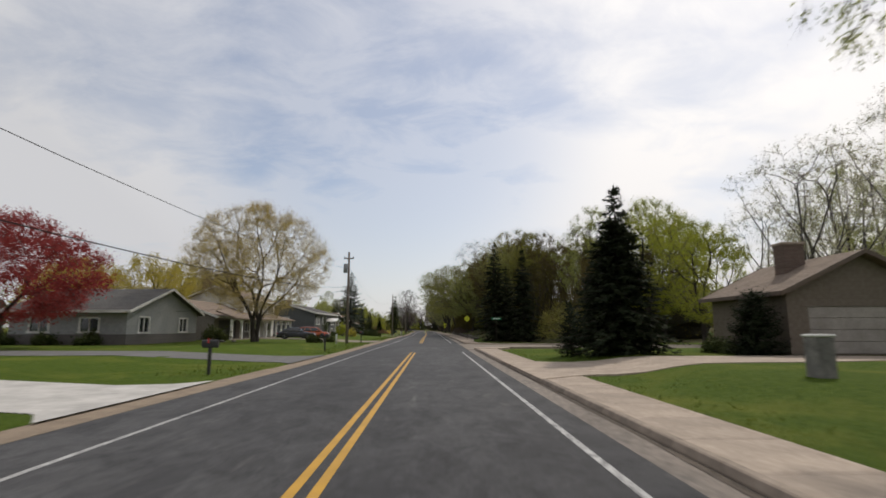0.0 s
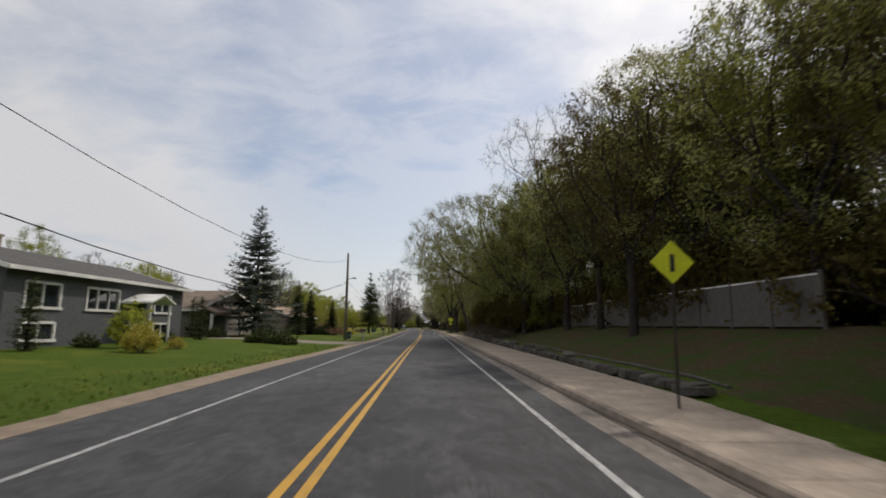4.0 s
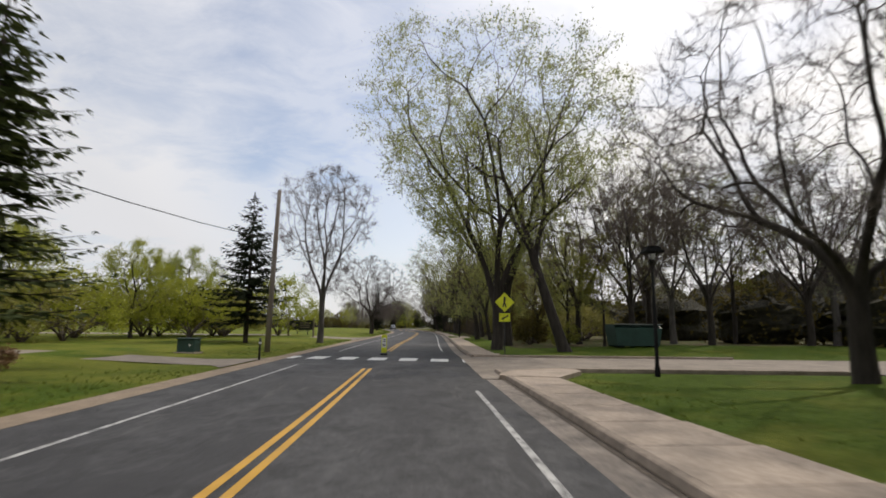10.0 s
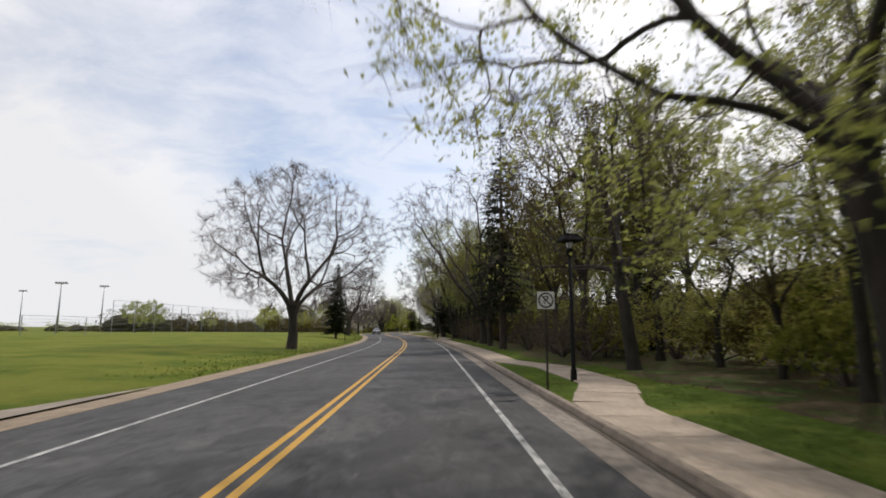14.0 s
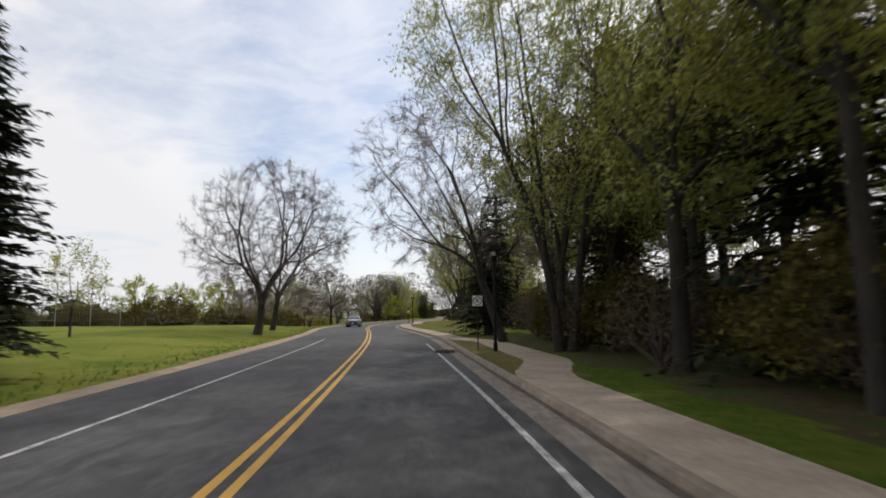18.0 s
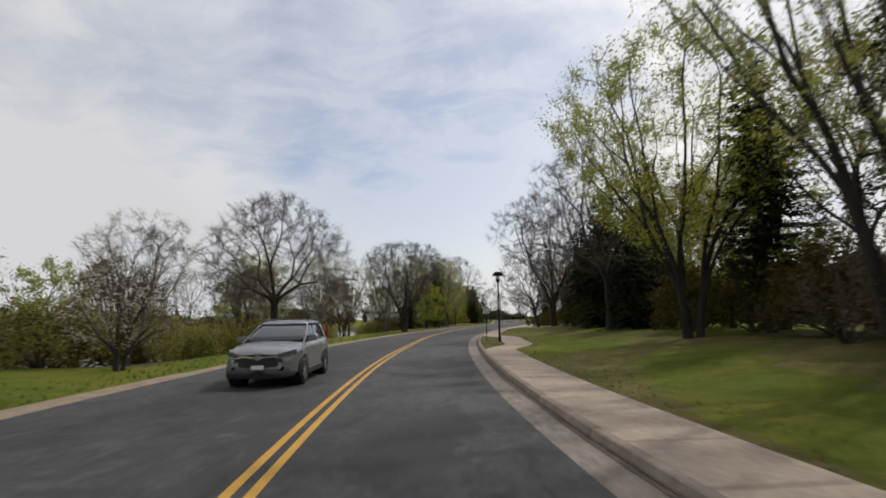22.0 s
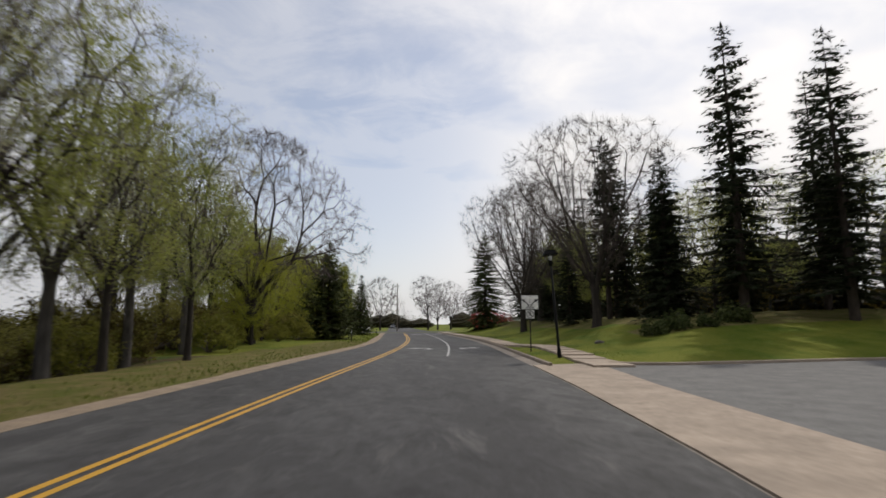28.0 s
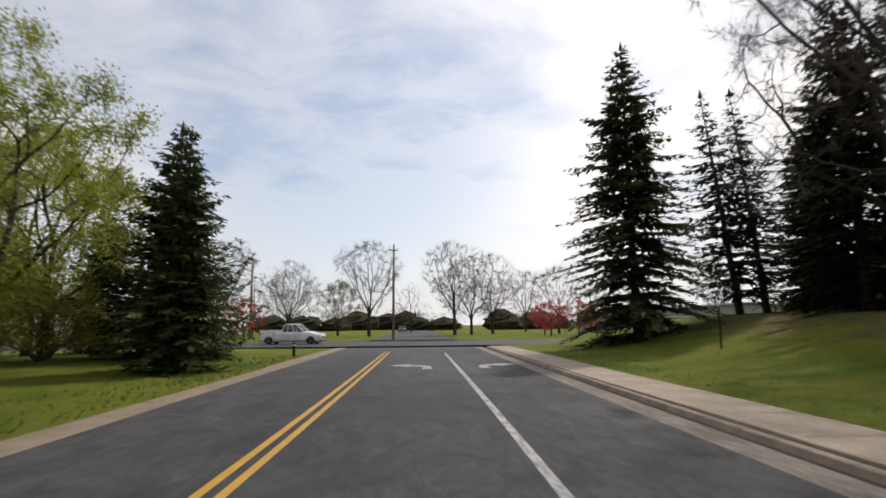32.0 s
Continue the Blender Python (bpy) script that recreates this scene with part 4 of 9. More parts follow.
class Limbs:
    """Limbs that fork again and again until every twig end is reached."""

    def __init__(self, r, tip, wob, rise):
        self.r, self.tip, self.wob, self.rise = r, tip, wob, rise
        self.thick, self.thin, self.ends = Geo(), Geo(), []

    def skin(self, ring, pts, radii):
        """A limb that grows out of an open ring of the wood below it."""
        V, F, n = self.thick.v, self.thick.f, 8
        for i, p in enumerate(pts):
            if i == 0 and ring:
                continue
            d = (pts[min(i + 1, len(pts) - 1)] - pts[max(i - 1, 0)]).normalized()
            a = d.orthogonal().normalized()
            if ring:
                c = sum((V[k] for k in ring), Vector()) / n
                a = V[ring[0]] - c
                a = a - d * a.dot(d)
                a = a.normalized() if a.length > 1e-6 else d.orthogonal().normalized()
            b = d.cross(a)
            k0 = len(V)
            V += [p + (a * math.cos(t) + b * math.sin(t)) * radii[i] for t in (6.28319 * s / n for s in range(n))]
            fresh = list(range(k0, k0 + n))
            if ring:
                F += [(ring[s], ring[(s + 1) % n], fresh[(s + 1) % n], fresh[s]) for s in range(n)]
            ring = fresh
        return ring

    def edge(self, p, q, d0, d1, r0, r1, bow, twig=False, ring=None):
        """One limb from p to q that leaves along d0 and arrives along d1."""
        ln = (q - p).length
        sway = self.wob * (0.75 if r0 > 0.1 else 0.55) * ln
        c0 = p + d0 * ln * 0.36 + rvec(self.r) * sway * 0.6 + Vector((0, 0, ln * bow))
        c1 = q - d1 * ln * 0.34 + rvec(self.r) * sway + Vector((0, 0, ln * bow * 0.5))

        def on(t):
            u = 1 - t
            return p * (u * u * u) + c0 * (3 * u * u * t) + c1 * (3 * u * t * t) + q * (t * t * t)
        if r0 > 0.045:
            ts = (0.0, 0.25, 0.5, 0.75, 1.0)
            return self.skin(ring, [on(t) for t in ts], [r0 + (r1 - r0) * t for t in ts])
        if r0 < 0.023 or twig:
            e = (q - p).cross(rvec(self.r))
            e = e.normalized() if e.length > 1e-6 else Vector((1, 0, 0))
            i, m, rm = len(self.thin.v), on(0.5), (r0 + r1) / 2
            self.thin.v += [p - e * r0, p + e * r0, m + e * rm, m - e * rm, q + e * r1, q - e * r1]
            self.thin.f += [(i, i + 1, i + 2, i + 3), (i + 3, i + 2, i + 4, i + 5)]
        else:
            self.thin.tube([p, on(0.33), on(0.67), q], [r0, r0 + (r1 - r0) * 0.33, r0 + (r1 - r0) * 0.67, r1], 3, cap=False)
        return None

    def split(self, p, pts, k):
        """Group ends by direction from p."""
        r = self.r
        d = np.array([((q - p).normalized())[:] for q in pts])
        if len(pts) <= 7:
            far = d @ d.T
            i, j = divmod(int(far.argmin()), len(pts))
            near = far[:, i] >= far[:, j]
            one = [q for q, n in zip(pts, near) if n]
            two = [q for q, n in zip(pts, near) if not n]
            return [g for g in (one, two) if g]
        c = d[r.sample(range(len(pts)), k)]
        for _ in range(3):
            lab = (d @ c.T).argmax(1)
            for j in range(k):
                if (lab == j).any():
                    c[j] = d[lab == j].mean(0)
                    c[j] /= np.linalg.norm(c[j]) + 1e-9
        return [[pts[i] for i in np.nonzero(lab == j)[0]] for j in range(k) if (lab == j).any()]

    def grow(self, p, pts, level, k, ring=None, ahead=None):
        n = len(pts)
        ahead = ahead or Vector((0, 0, 1))
        if n <= 2 or level > 12:
            for q in pts:
                d = (q - p).normalized()
                self.edge(p, q, (ahead + d).normalized(), d, min(0.012, self.tip * 1.0), self.tip * 0.35, 0.02, True)
                self.ends.append((q, d))
            return
        for grp in self.split(p, pts, min(k, n)):
            c = sum(grp, Vector()) / len(grp)
            f = 0.5 if level == 0 else (0.42 if level < 3 else 0.48)
            q = p + (c - p) * f * self.r.uniform(0.85, 1.15)
            m = len(grp)
            d = (c - p).normalized()
            d0 = (ahead * (0.9 if level == 0 else 0.7) + d).normalized()
            d1 = (d * 1.6 - d0 * 0.6 + Vector((0, 0, 0.12))).normalized()
            end = self.edge(p, q, d0, d1, self.tip * (m + 1) ** 0.52 * (1.35 if level == 0 else 1.08), self.tip * max(1.0, m * 0.85) ** 0.52, self.rise * 0.4 if level < 2 else 0.01, False, ring)
            self.grow(q, grp, level + 1, 3 if level < 1 and m > 12 else 2, end, d1)


def leaf_cloud(r, ends, per, size, spread, hang=0.0):
    """Small leaves round the twig ends."""
    rng = np.random.default_rng(r.randrange(1 << 30))
    P, D = np.array([p for p, d in ends]), np.array([d for p, d in ends])
    many = np.floor(per + rng.random(len(P))).astype(int)
    P, D = np.repeat(P, many, 0), np.repeat(D, many, 0)
    n = len(P)
    q = P + unit_rows(rng, n) * (spread * rng.random((n, 1))) - D * rng.uniform(0, spread * 0.8, (n, 1))
    q[:, 2] -= hang * rng.random(n)
    a = unit_rows(rng, n)
    if hang:
        a[:, 2] -= 1.2
        a /= np.linalg.norm(a, axis=1, keepdims=True)
    b = np.cross(a, unit_rows(rng, n))
    b /= np.linalg.norm(b, axis=1, keepdims=True) + 1e-6
    s = size * rng.uniform(0.6, 1.3, (n, 1))
    v = np.stack([q - a * s - b * s * 0.45, q - a * s * 0.6 + b * s * 0.75, q + a * s * 1.2], 1).reshape(-1, 3)
    return Cloud(v, np.arange(3 * n).reshape(-1, 3))


def twig_cloud(r, ends, fine, reach, hang, wood):
    """The thin limbs with the finest twigs beyond them."""
    rng = np.random.default_rng(r.randrange(1 << 30))
    n = len(ends) * fine
    P, D = np.repeat(np.array([p for p, d in ends]), fine, 0), np.repeat(np.array([d for p, d in ends]), fine, 0)
    e = D + unit_rows(rng, n) * 0.66
    e[:, 2] += 0.14 - hang * 0.7
    e /= np.linalg.norm(e, axis=1, keepdims=True) + 1e-6
    b = np.cross(e, unit_rows(rng, n))
    b *= 0.0058 / (np.linalg.norm(b, axis=1, keepdims=True) + 1e-6)
    o = P - D * rng.uniform(0, 1.0, (n, 1))
    v = np.stack([o - b, o + b, o + e * reach * rng.uniform(0.5, 1.2, (n, 1))], 1).reshape(-1, 3)
    f = np.arange(3 * n).reshape(-1, 3)
    if wood.v:
        quads = np.array(wood.f)
        f = np.concatenate([quads[:, [0, 1, 2]], quads[:, [0, 2, 3]], f + len(wood.v)])
        v = np.concatenate([np.array([tuple(p) for p in wood.v]), v])
    return Cloud(v, f)


def broadleaf(name, label, shape, height, seed, width=None, girth=0.3, fork=0.22, count=420, lumps=26, lean=(0, 0), stems=1, main=5, leaf=None, per=4, size=0.07, bark="bark", twig="twig", spread=0.5, wob=0.09, rise=0.10, hang=0.0, fine=10, reach=0.85, at=None, group="", shift=(0, 0), hollow=0.35):
    """A broadleaved tree with its trunk, its crown of limbs and twigs, and its leaves."""
    r = random.Random(seed)
    width = width or height * 0.42
    pts = [p + Vector((lean[0] * p.z + shift[0], lean[1] * p.z + shift[1], 0)) for p in crown_points(r, shape, height, width, count, lumps, hollow)]
    sk = Limbs(r, girth * 0.78 / count ** 0.52, wob, rise)
    groups = [pts] if stems == 1 else sk.split(Vector((0, 0, 0)), pts, stems)
    for s, grp in enumerate(groups):
        share = math.sqrt(len(grp) / count)
        c = sum(grp, Vector()) / len(grp)
        side = Vector((c.x, c.y, 0)) * (0.35 if stems > 1 else 0.12) * fork * 2
        base = Vector((c.x, c.y, 0)).normalized() * girth * 0.75 if stems > 1 else Vector()
        top = base + side + Vector((lean[0] * height * fork, lean[1] * height * fork, height * fork * r.uniform(0.92, 1.1)))
        g = girth * share
        foot = base + Vector((0, 0, -0.25))
        m1 = foot.lerp(top, 0.12) + rvec(r) * 0.02
        m2 = foot.lerp(top, 0.5) + rvec(r) * girth * 0.25
        ring = sk.skin(None, [foot, m1, m2, top], [g * 1.5, g * 1.1, g * 0.93, g * 0.80])
        sk.grow(top, grp, 0, main if stems == 1 else 3, ring)
    root = thing(name, label, "tree", at, group)
    part("trunk", sk.thick, bark, root, smooth=True)
    part("crown", twig_cloud(r, sk.ends, round(fine * 1.25), reach, hang, sk.thin), twig, root)
    if leaf and per:
        part("foliage", leaf_cloud(r, sk.ends, per * 1.35, size * 0.86, spread, hang), leaf, root)
    return root


def conifer(name, label, height, radius, seed, needles="needle_dark", skirt=0.05, whorls=26, per=7, tuft=0.6, droop=0.25, open_top=0.85, lean=(0, 0), ragged=0.18, density=0.8, upturn=0.15, at=None, group="", power=0.85):
    """A spruce or pine: tapered trunk, whorled boughs, and flat sprays of needles along each bough."""
    r = random.Random(seed)
    wood, sprays = Geo(), Geo()
    gr = 0.011 * height + 0.04
    top = Vector((lean[0] * height, lean[1] * height, height))
    wood.tube([(0, 0, -0.2), (lean[0] * height * 0.4, lean[1] * height * 0.4, height * 0.4), tuple(top)], [gr * 1.25, gr * 0.75, 0.015], 8, cap=False)
    V, F = sprays.v, sprays.f
    for w in range(whorls):
        t = skirt + (1 - skirt) * (w / whorls) ** 0.92
        z = height * t
        rad = radius * (1 - t) ** power * r.uniform(1 - ragged, 1 + ragged * 0.6) + 0.12
        if t < skirt + 0.08:
            rad *= 0.85
        m = max(3, int(per * r.uniform(0.75, 1.25) * (1 if t < 0.75 else 0.7)))
        a0 = r.uniform(0, 6.28)
        for b in range(m):
            az = a0 + 6.283 * b / m + r.uniform(-0.35, 0.35)
            ln = rad * r.uniform(1 - ragged, 1 + ragged * 0.5)
            out = Vector((math.cos(az), math.sin(az), 0))
            side = Vector((-math.sin(az), math.cos(az), 0))
            o = Vector((lean[0] * z, lean[1] * z, z + r.uniform(-0.2, 0.2)))
            rise = 0.45 * (t ** 2) * ln * open_top

            def on(s):
                return o + out * (ln * s) + Vector((0, 0, rise * s - droop * ln * s * s * (1.15 - t) + upturn * ln * max(0, s - 0.6) ** 2 * 2))
            if ln > 0.7:
                wood.tube([on(0), on(0.5), on(0.95)], [0.012 + 0.012 * ln, 0.008 + 0.006 * ln, 0.005], 3, cap=False)
            steps = max(3, int(ln / 0.2 * density))
            for s in range(steps):
                u = 0.12 + 0.9 * (s + r.random()) / steps
                p = on(min(u, 1.02))
                wide = tuft * (0.5 + 0.8 * (1 - u)) * min(1.0, 0.35 + ln / 2.2)
                for sd in (-1, 1):
                    e = (side * sd * r.uniform(0.5, 1.0) + out * r.uniform(0.35, 0.9) + Vector((0, 0, r.uniform(-0.5, 0.12)))).normalized()
                    q = p + e * wide * r.uniform(0.75, 1.3)
                    n = (e.cross(Vector((0, 0, 1))) + rvec(r) * 0.5).normalized() * wide * r.uniform(0.16, 0.28)
                    mid = p.lerp(q, 0.45) + Vector((0, 0, r.uniform(-0.04, 0.05)))
                    k = len(V)
                    V += [p, mid + n, q, mid - n]
                    F.append((k, k + 1, k + 2, k + 3))
                if r.random() < 0.55:
                    q = p + (out * r.uniform(0.2, 0.7) + Vector((0, 0, -r.uniform(0.2, 0.8)))).normalized() * wide * 0.9
                    n = side * wide * 0.2
                    k = len(V)
                    V += [p + n, q, p - n]
                    F.append((k, k + 1, k + 2))
    for s in range(6):
        az = s * 1.05
        q = top + Vector((math.cos(az) * 0.12, math.sin(az) * 0.12, -0.35))
        k = len(V)
        V += [top + Vector((0, 0, 0.25)), q, q + Vector((0.08, -0.05, -0.1))]
        F.append((k, k + 1, k + 2))
    root = thing(name, label, "tree", at, group)
    part("trunk", wood, "conifer_bark", root, smooth=True)
    part("crown", sprays, needles, root)
    return root


def bush(name, label, width, height, seed, leaf="leaf_dim", count=60, per=14, size=0.10, twig="dark_twig", spread=0.45, at=None, group="", deep=None):
    """A many-stemmed shrub with leaves in clumps."""
    r = random.Random(seed)
    deep = deep or width
    pts = []
    for _ in range(count):
        a, q = r.uniform(0, 6.28), r.random() ** 0.45
        h = (0.25 + 0.75 * r.random()) * math.sqrt(max(0.05, 1 - q * q * 0.85))
        pts.append(Vector((math.cos(a) * q * width / 2, math.sin(a) * q * deep / 2, h * height)))
    sk = Limbs(r, 0.011, 0.12, 0.1)
    sk.grow(Vector((0, 0, -0.1)), pts, 0, 6)
    g = Geo()
    g.add(sk.thick.v, sk.thick.f)
    g.add(sk.thin.v, sk.thin.f)
    root = thing(name, label, "shrub", at, group)
    part("stem", g, twig, root)
    part("foliage", leaf_cloud(r, sk.ends, per, size, spread), leaf, root)
    return root


def woods_belt(name, label, spots, seed, leaf, size=0.4, per=150, core=0.72):
    """Far woodland that nobody could count: trunks, leaf clumps and added dark cores in one object."""
    r = random.Random(seed)
    g = Geo()
    # added solid core closes each crown's gaps; inner shade is in its dark colour
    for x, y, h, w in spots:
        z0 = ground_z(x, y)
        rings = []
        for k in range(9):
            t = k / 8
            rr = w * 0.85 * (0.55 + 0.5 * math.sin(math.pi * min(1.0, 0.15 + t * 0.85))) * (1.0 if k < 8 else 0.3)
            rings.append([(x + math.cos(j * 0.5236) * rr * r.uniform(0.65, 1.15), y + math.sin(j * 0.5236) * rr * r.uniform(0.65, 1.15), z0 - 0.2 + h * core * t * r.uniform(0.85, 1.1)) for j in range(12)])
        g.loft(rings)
    hearts = len(g.f)
    for x, y, h, w in spots:
        z0 = ground_z(x, y)
        g.tube([(x, y, z0 - 0.3), (x + r.uniform(-0.6, 0.6), y, z0 + h * 0.75)], [0.02 * h, 0.05], 4, cap=False)
    rng = np.random.default_rng(seed)
    S = np.repeat(np.array([(x, y, ground_z(x, y), h, w) for x, y, h, w in spots]), per, 0)
    n = len(S)
    a, q, t = rng.uniform(0, 6.28, n), np.sqrt(rng.random(n)), rng.random(n) ** 1.25
    rad = S[:, 4] * (0.30 + 0.85 * np.sqrt(np.maximum(0.0, 1 - (t * 1.02 - 0.15) ** 2))) * q
    P = np.stack([S[:, 0] + np.cos(a) * rad, S[:, 1] + np.sin(a) * rad, S[:, 2] + S[:, 3] * (0.01 + min(1.0, core * 1.3) * t)], 1)
    u = unit_rows(rng, n)
    v = np.cross(u, unit_rows(rng, n))
    v /= np.linalg.norm(v, axis=1, keepdims=True) + 1e-6
    z = size * rng.uniform(0.5, 1.4, (n, 1))
    leaves = np.stack([P - u * z - v * z * 0.5, P - u * z * 0.5 + v * z * 0.8, P + u * z * 1.2], 1).reshape(-1, 3)
    k = len(g.v)
    tri = []
    for f in g.f:
        tri += [(f[0], f[i], f[i + 1]) for i in range(1, len(f) - 1)]
        if len(tri) and f is g.f[hearts - 1]:
            dark = len(tri)
    g = Cloud(np.concatenate([np.array([tuple(p) for p in g.v]), leaves]), np.concatenate([np.array(tri), np.arange(k, k + 3 * n).reshape(-1, 3)]))
    ob = thing(name, label, "woodland", kind="stuff", geo=g, mat=leaf)
    # cores get the dark shade colour, leaves and trunks keep their own
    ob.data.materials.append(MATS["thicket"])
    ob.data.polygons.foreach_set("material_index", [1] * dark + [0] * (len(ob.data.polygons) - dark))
    return ob
# ---- trees that stand out, by stretch of road ----
def put(x, y, dz=0.0):
    return pose(x, y, ground_z(x, y) + dz)


def plant(src, x, y, turn=None, s=1.0, sz=None, dz=0.0):
    turn = RNG.uniform(0, 360) if turn is None else turn
    return copy_thing(src, scaled(x, y, ground_z(x, y) + dz, turn, s, sz))


RNG = random.Random(77)

# first houses
broadleaf("red_maple", "crimson-leaved ornamental maple on a front lawn", "round", 8.8, 11, 6.2, 0.2, 0.2, 480, 28, leaf="leaf_red", per=75, size=0.08, spread=0.8, at=put(-28.2, 33.0))
broadleaf("budding_maple", "wide maple with amber spring buds on a lawn", "round", 14.0, 12, 7.3, 0.36, 0.13, 1500, 60, stems=2, leaf="leaf_ochre", per=52, size=0.05, spread=0.8, at=put(-18.5, 51.5))
conifer("spruce", "tall dark blue-green spruce reaching to the ground", 8.6, 2.75, 21, whorls=38, per=11, skirt=0.01, density=1.1, ragged=0.26, at=put(8.95, 26.3))
conifer("spruce", "bushy dark spruce beside a taller one", 7.8, 2.7, 22, whorls=34, per=11, skirt=0.01, density=1.05, ragged=0.24, at=put(11.3, 36.8))
conifer("arborvitae", "upright dark evergreen before the spruces", 2.9, 0.95, 25, "needle_dark", 0.02, 20, 9, 0.3, 0.0, density=1.5, ragged=0.15, upturn=0.6, power=0.4, at=put(7.0, 28.6))
conifer("arborvitae", "tall dark evergreen beside a garage wall", 3.0, 1.2, 26, "needle_dark", 0.02, 22, 13, 0.34, 0.0, density=1.7, ragged=0.15, upturn=0.6, power=0.32, at=put(14.9, 24.9))
sp_a = conifer("spruce", "dark pointed spruce in a close pair", 12.2, 3.1, 23, whorls=34, per=9, skirt=0.02, density=0.9, at=put(6.4, 64.0))
conifer("spruce", "dark spruce with a narrow top in a close pair", 11.2, 2.9, 24, whorls=34, per=9, skirt=0.02, density=0.9, at=put(9.6, 62.2))
plant(sp_a, 8.0, 65.5, 40, 0.76)
broadleaf("budding_tree", "tree in small fresh leaf overhanging a lawn", "vase", 16, 27, 6.6, 0.22, 0.3, 520, 30, leaf="leaf_bud", per=30, size=0.065, at=put(12.6, 8.2))
# library of trees
bud_a = broadleaf("budding_tree", "tall tree in pale spring-green bud", "tall", 17, 31, 5.2, 0.28, 0.3, 260, 22, leaf="leaf_bud", per=36, size=0.09, spread=0.8, at=put(19, 65))
bud_b = broadleaf("budding_tree", "round tree in yellow-green bud", "round", 14, 32, 5.6, 0.28, 0.18, 260, 24, leaf="leaf_lime", per=64, size=0.085, spread=0.8, at=put(24, 84))
bud_c = broadleaf("budding_tree", "grey-limbed tree with sparse pale buds", "vase", 18, 33, 6.2, 0.30, 0.22, 330, 26, leaf="leaf_pale", per=22, size=0.07, bark="grey_bark", spread=0.8, at=put(40, 40))
bud_d = broadleaf("budding_tree", "broad tree in dull ochre-green bud", "round", 13, 34, 5.4, 0.26, 0.16, 260, 24, stems=2, leaf="leaf_dim", per=38, size=0.09, spread=0.8, at=put(17, 72))
bare_a = broadleaf("bare_tree", "leafless spreading tree with fine grey twigs", "round", 13, 35, 6.0, 0.26, 0.2, 480, 30, fine=20, at=put(-60, 150))
bare_b = broadleaf("bare_tree", "leafless vase-shaped tree with fine twigs", "vase", 14, 36, 5.4, 0.26, 0.2, 480, 30, fine=20, at=put(-70, 190))
willow = broadleaf("willow", "yellow-green weeping willow beside the houses", "weep", 10, 37, 5.4, 0.3, 0.2, 260, 26, leaf="leaf_gold", per=58, size=0.09, spread=0.7, hang=0.9, at=put(-52, 70))
far_a = broadleaf("far_tree", "distant tree in thin grey-green bud", "round", 12, 38, 5.4, 0.22, 0.2, 110, 16, leaf="leaf_bud", per=34, size=0.19, spread=1.0, fine=4, at=put(-80, 140))
far_b = broadleaf("far_tree", "distant bare tree with brown-grey twigs", "round", 12, 39, 5.2, 0.22, 0.2, 150, 16, fine=14, reach=1.1, at=put(-95, 160))

for x, y, s, src in [(-39.5, 57, 0.95, willow), (-45, 62, 1.1, willow), (-40, 64, 0.8, willow), (-62, 88, 0.95, bud_b), (-47, 105, 0.8, bud_b), (-58, 52, 0.8, bud_b), (-70, 70, 1.0, far_a), (-48, 122, 0.75, bud_a), (-60, 118, 0.9, far_a), (-42, 134, 0.7, bud_b), (-44, 84, 0.75, willow), (-34, 121, 0.55, bud_b), (-50, 40, 0.8, willow), (-37, 65, 1.15, willow), (-37.5, 75, 1.2, willow), (-39, 88, 1.2, willow), (-41, 97, 1.1, willow), (-46, 95, 0.75, bud_b), (-40, 112, 0.65, bud_b),
                     (30, 42, 1.0, bud_c), (38, 48, 1.05, bud_c), (27, 54, 0.95, bud_b), (46, 58, 1.2, bud_a), (32, 76, 1.1, bud_a), (14.5, 78, 0.9, bud_d), (20, 61, 0.85, bud_d), (13.5, 70, 0.75, bud_d), (44, 34, 1.15, bud_c), (56, 24, 1.2, bud_c), (25, 63, 1.2, bud_b), (31, 72, 1.2, bud_b), (37, 82, 1.2, bud_b), (53, 99, 1.3, bud_b), (62, 98, 1.3, bud_c), (45, 104, 1.3, bud_c), (72, 86, 1.2, bud_b), (58, 66, 1.25, bud_c), (28, 98, 1.2, bud_b), (28, 66, 0.9, bud_d), (17, 56.5, 0.75, bud_d), (36, 36, 1.1, bud_c)]:
    plant(src, x, y, None, s * RNG.uniform(0.95, 1.05))

# left lawns with conifers
pine_b = conifer("pine", "tall open blue-green pine with layered boughs", 14.0, 5.6, 41, "needle_blue", skirt=0.07, whorls=25, per=8, tuft=0.68, droop=0.12, density=0.85, ragged=0.28, upturn=0.5, at=put(-21.0, 118.0))
pine_a = conifer("pine", "grey-green pine with layered upswept boughs", 11.4, 3.7, 42, "needle_green", skirt=0.15, whorls=24, per=7, tuft=0.6, droop=0.1, density=0.9, ragged=0.25, upturn=0.5, at=put(-14.9, 160.5))
pine_c = conifer("pine", "open dark pine with horizontal boughs", 11.6, 4.6, 43, "needle_dark", skirt=0.14, whorls=20, per=8, tuft=0.6, droop=0.1, density=0.9, ragged=0.25, upturn=0.4, at=put(-17.8, 187.0))
for x, y, s in [(-18.5, 131, 0.48), (-21, 134, 0.6), (-16.5, 135, 0.4)]:
    plant(sp_a, x, y, None, s)
plant(pine_a, -27.5, 133, 40, 0.75)
plant(pine_a, -31, 152, 140, 0.85)
plant(sp_a, -34, 95, 40, 0.7)
plant(sp_a, -39, 99, 80, 0.75)

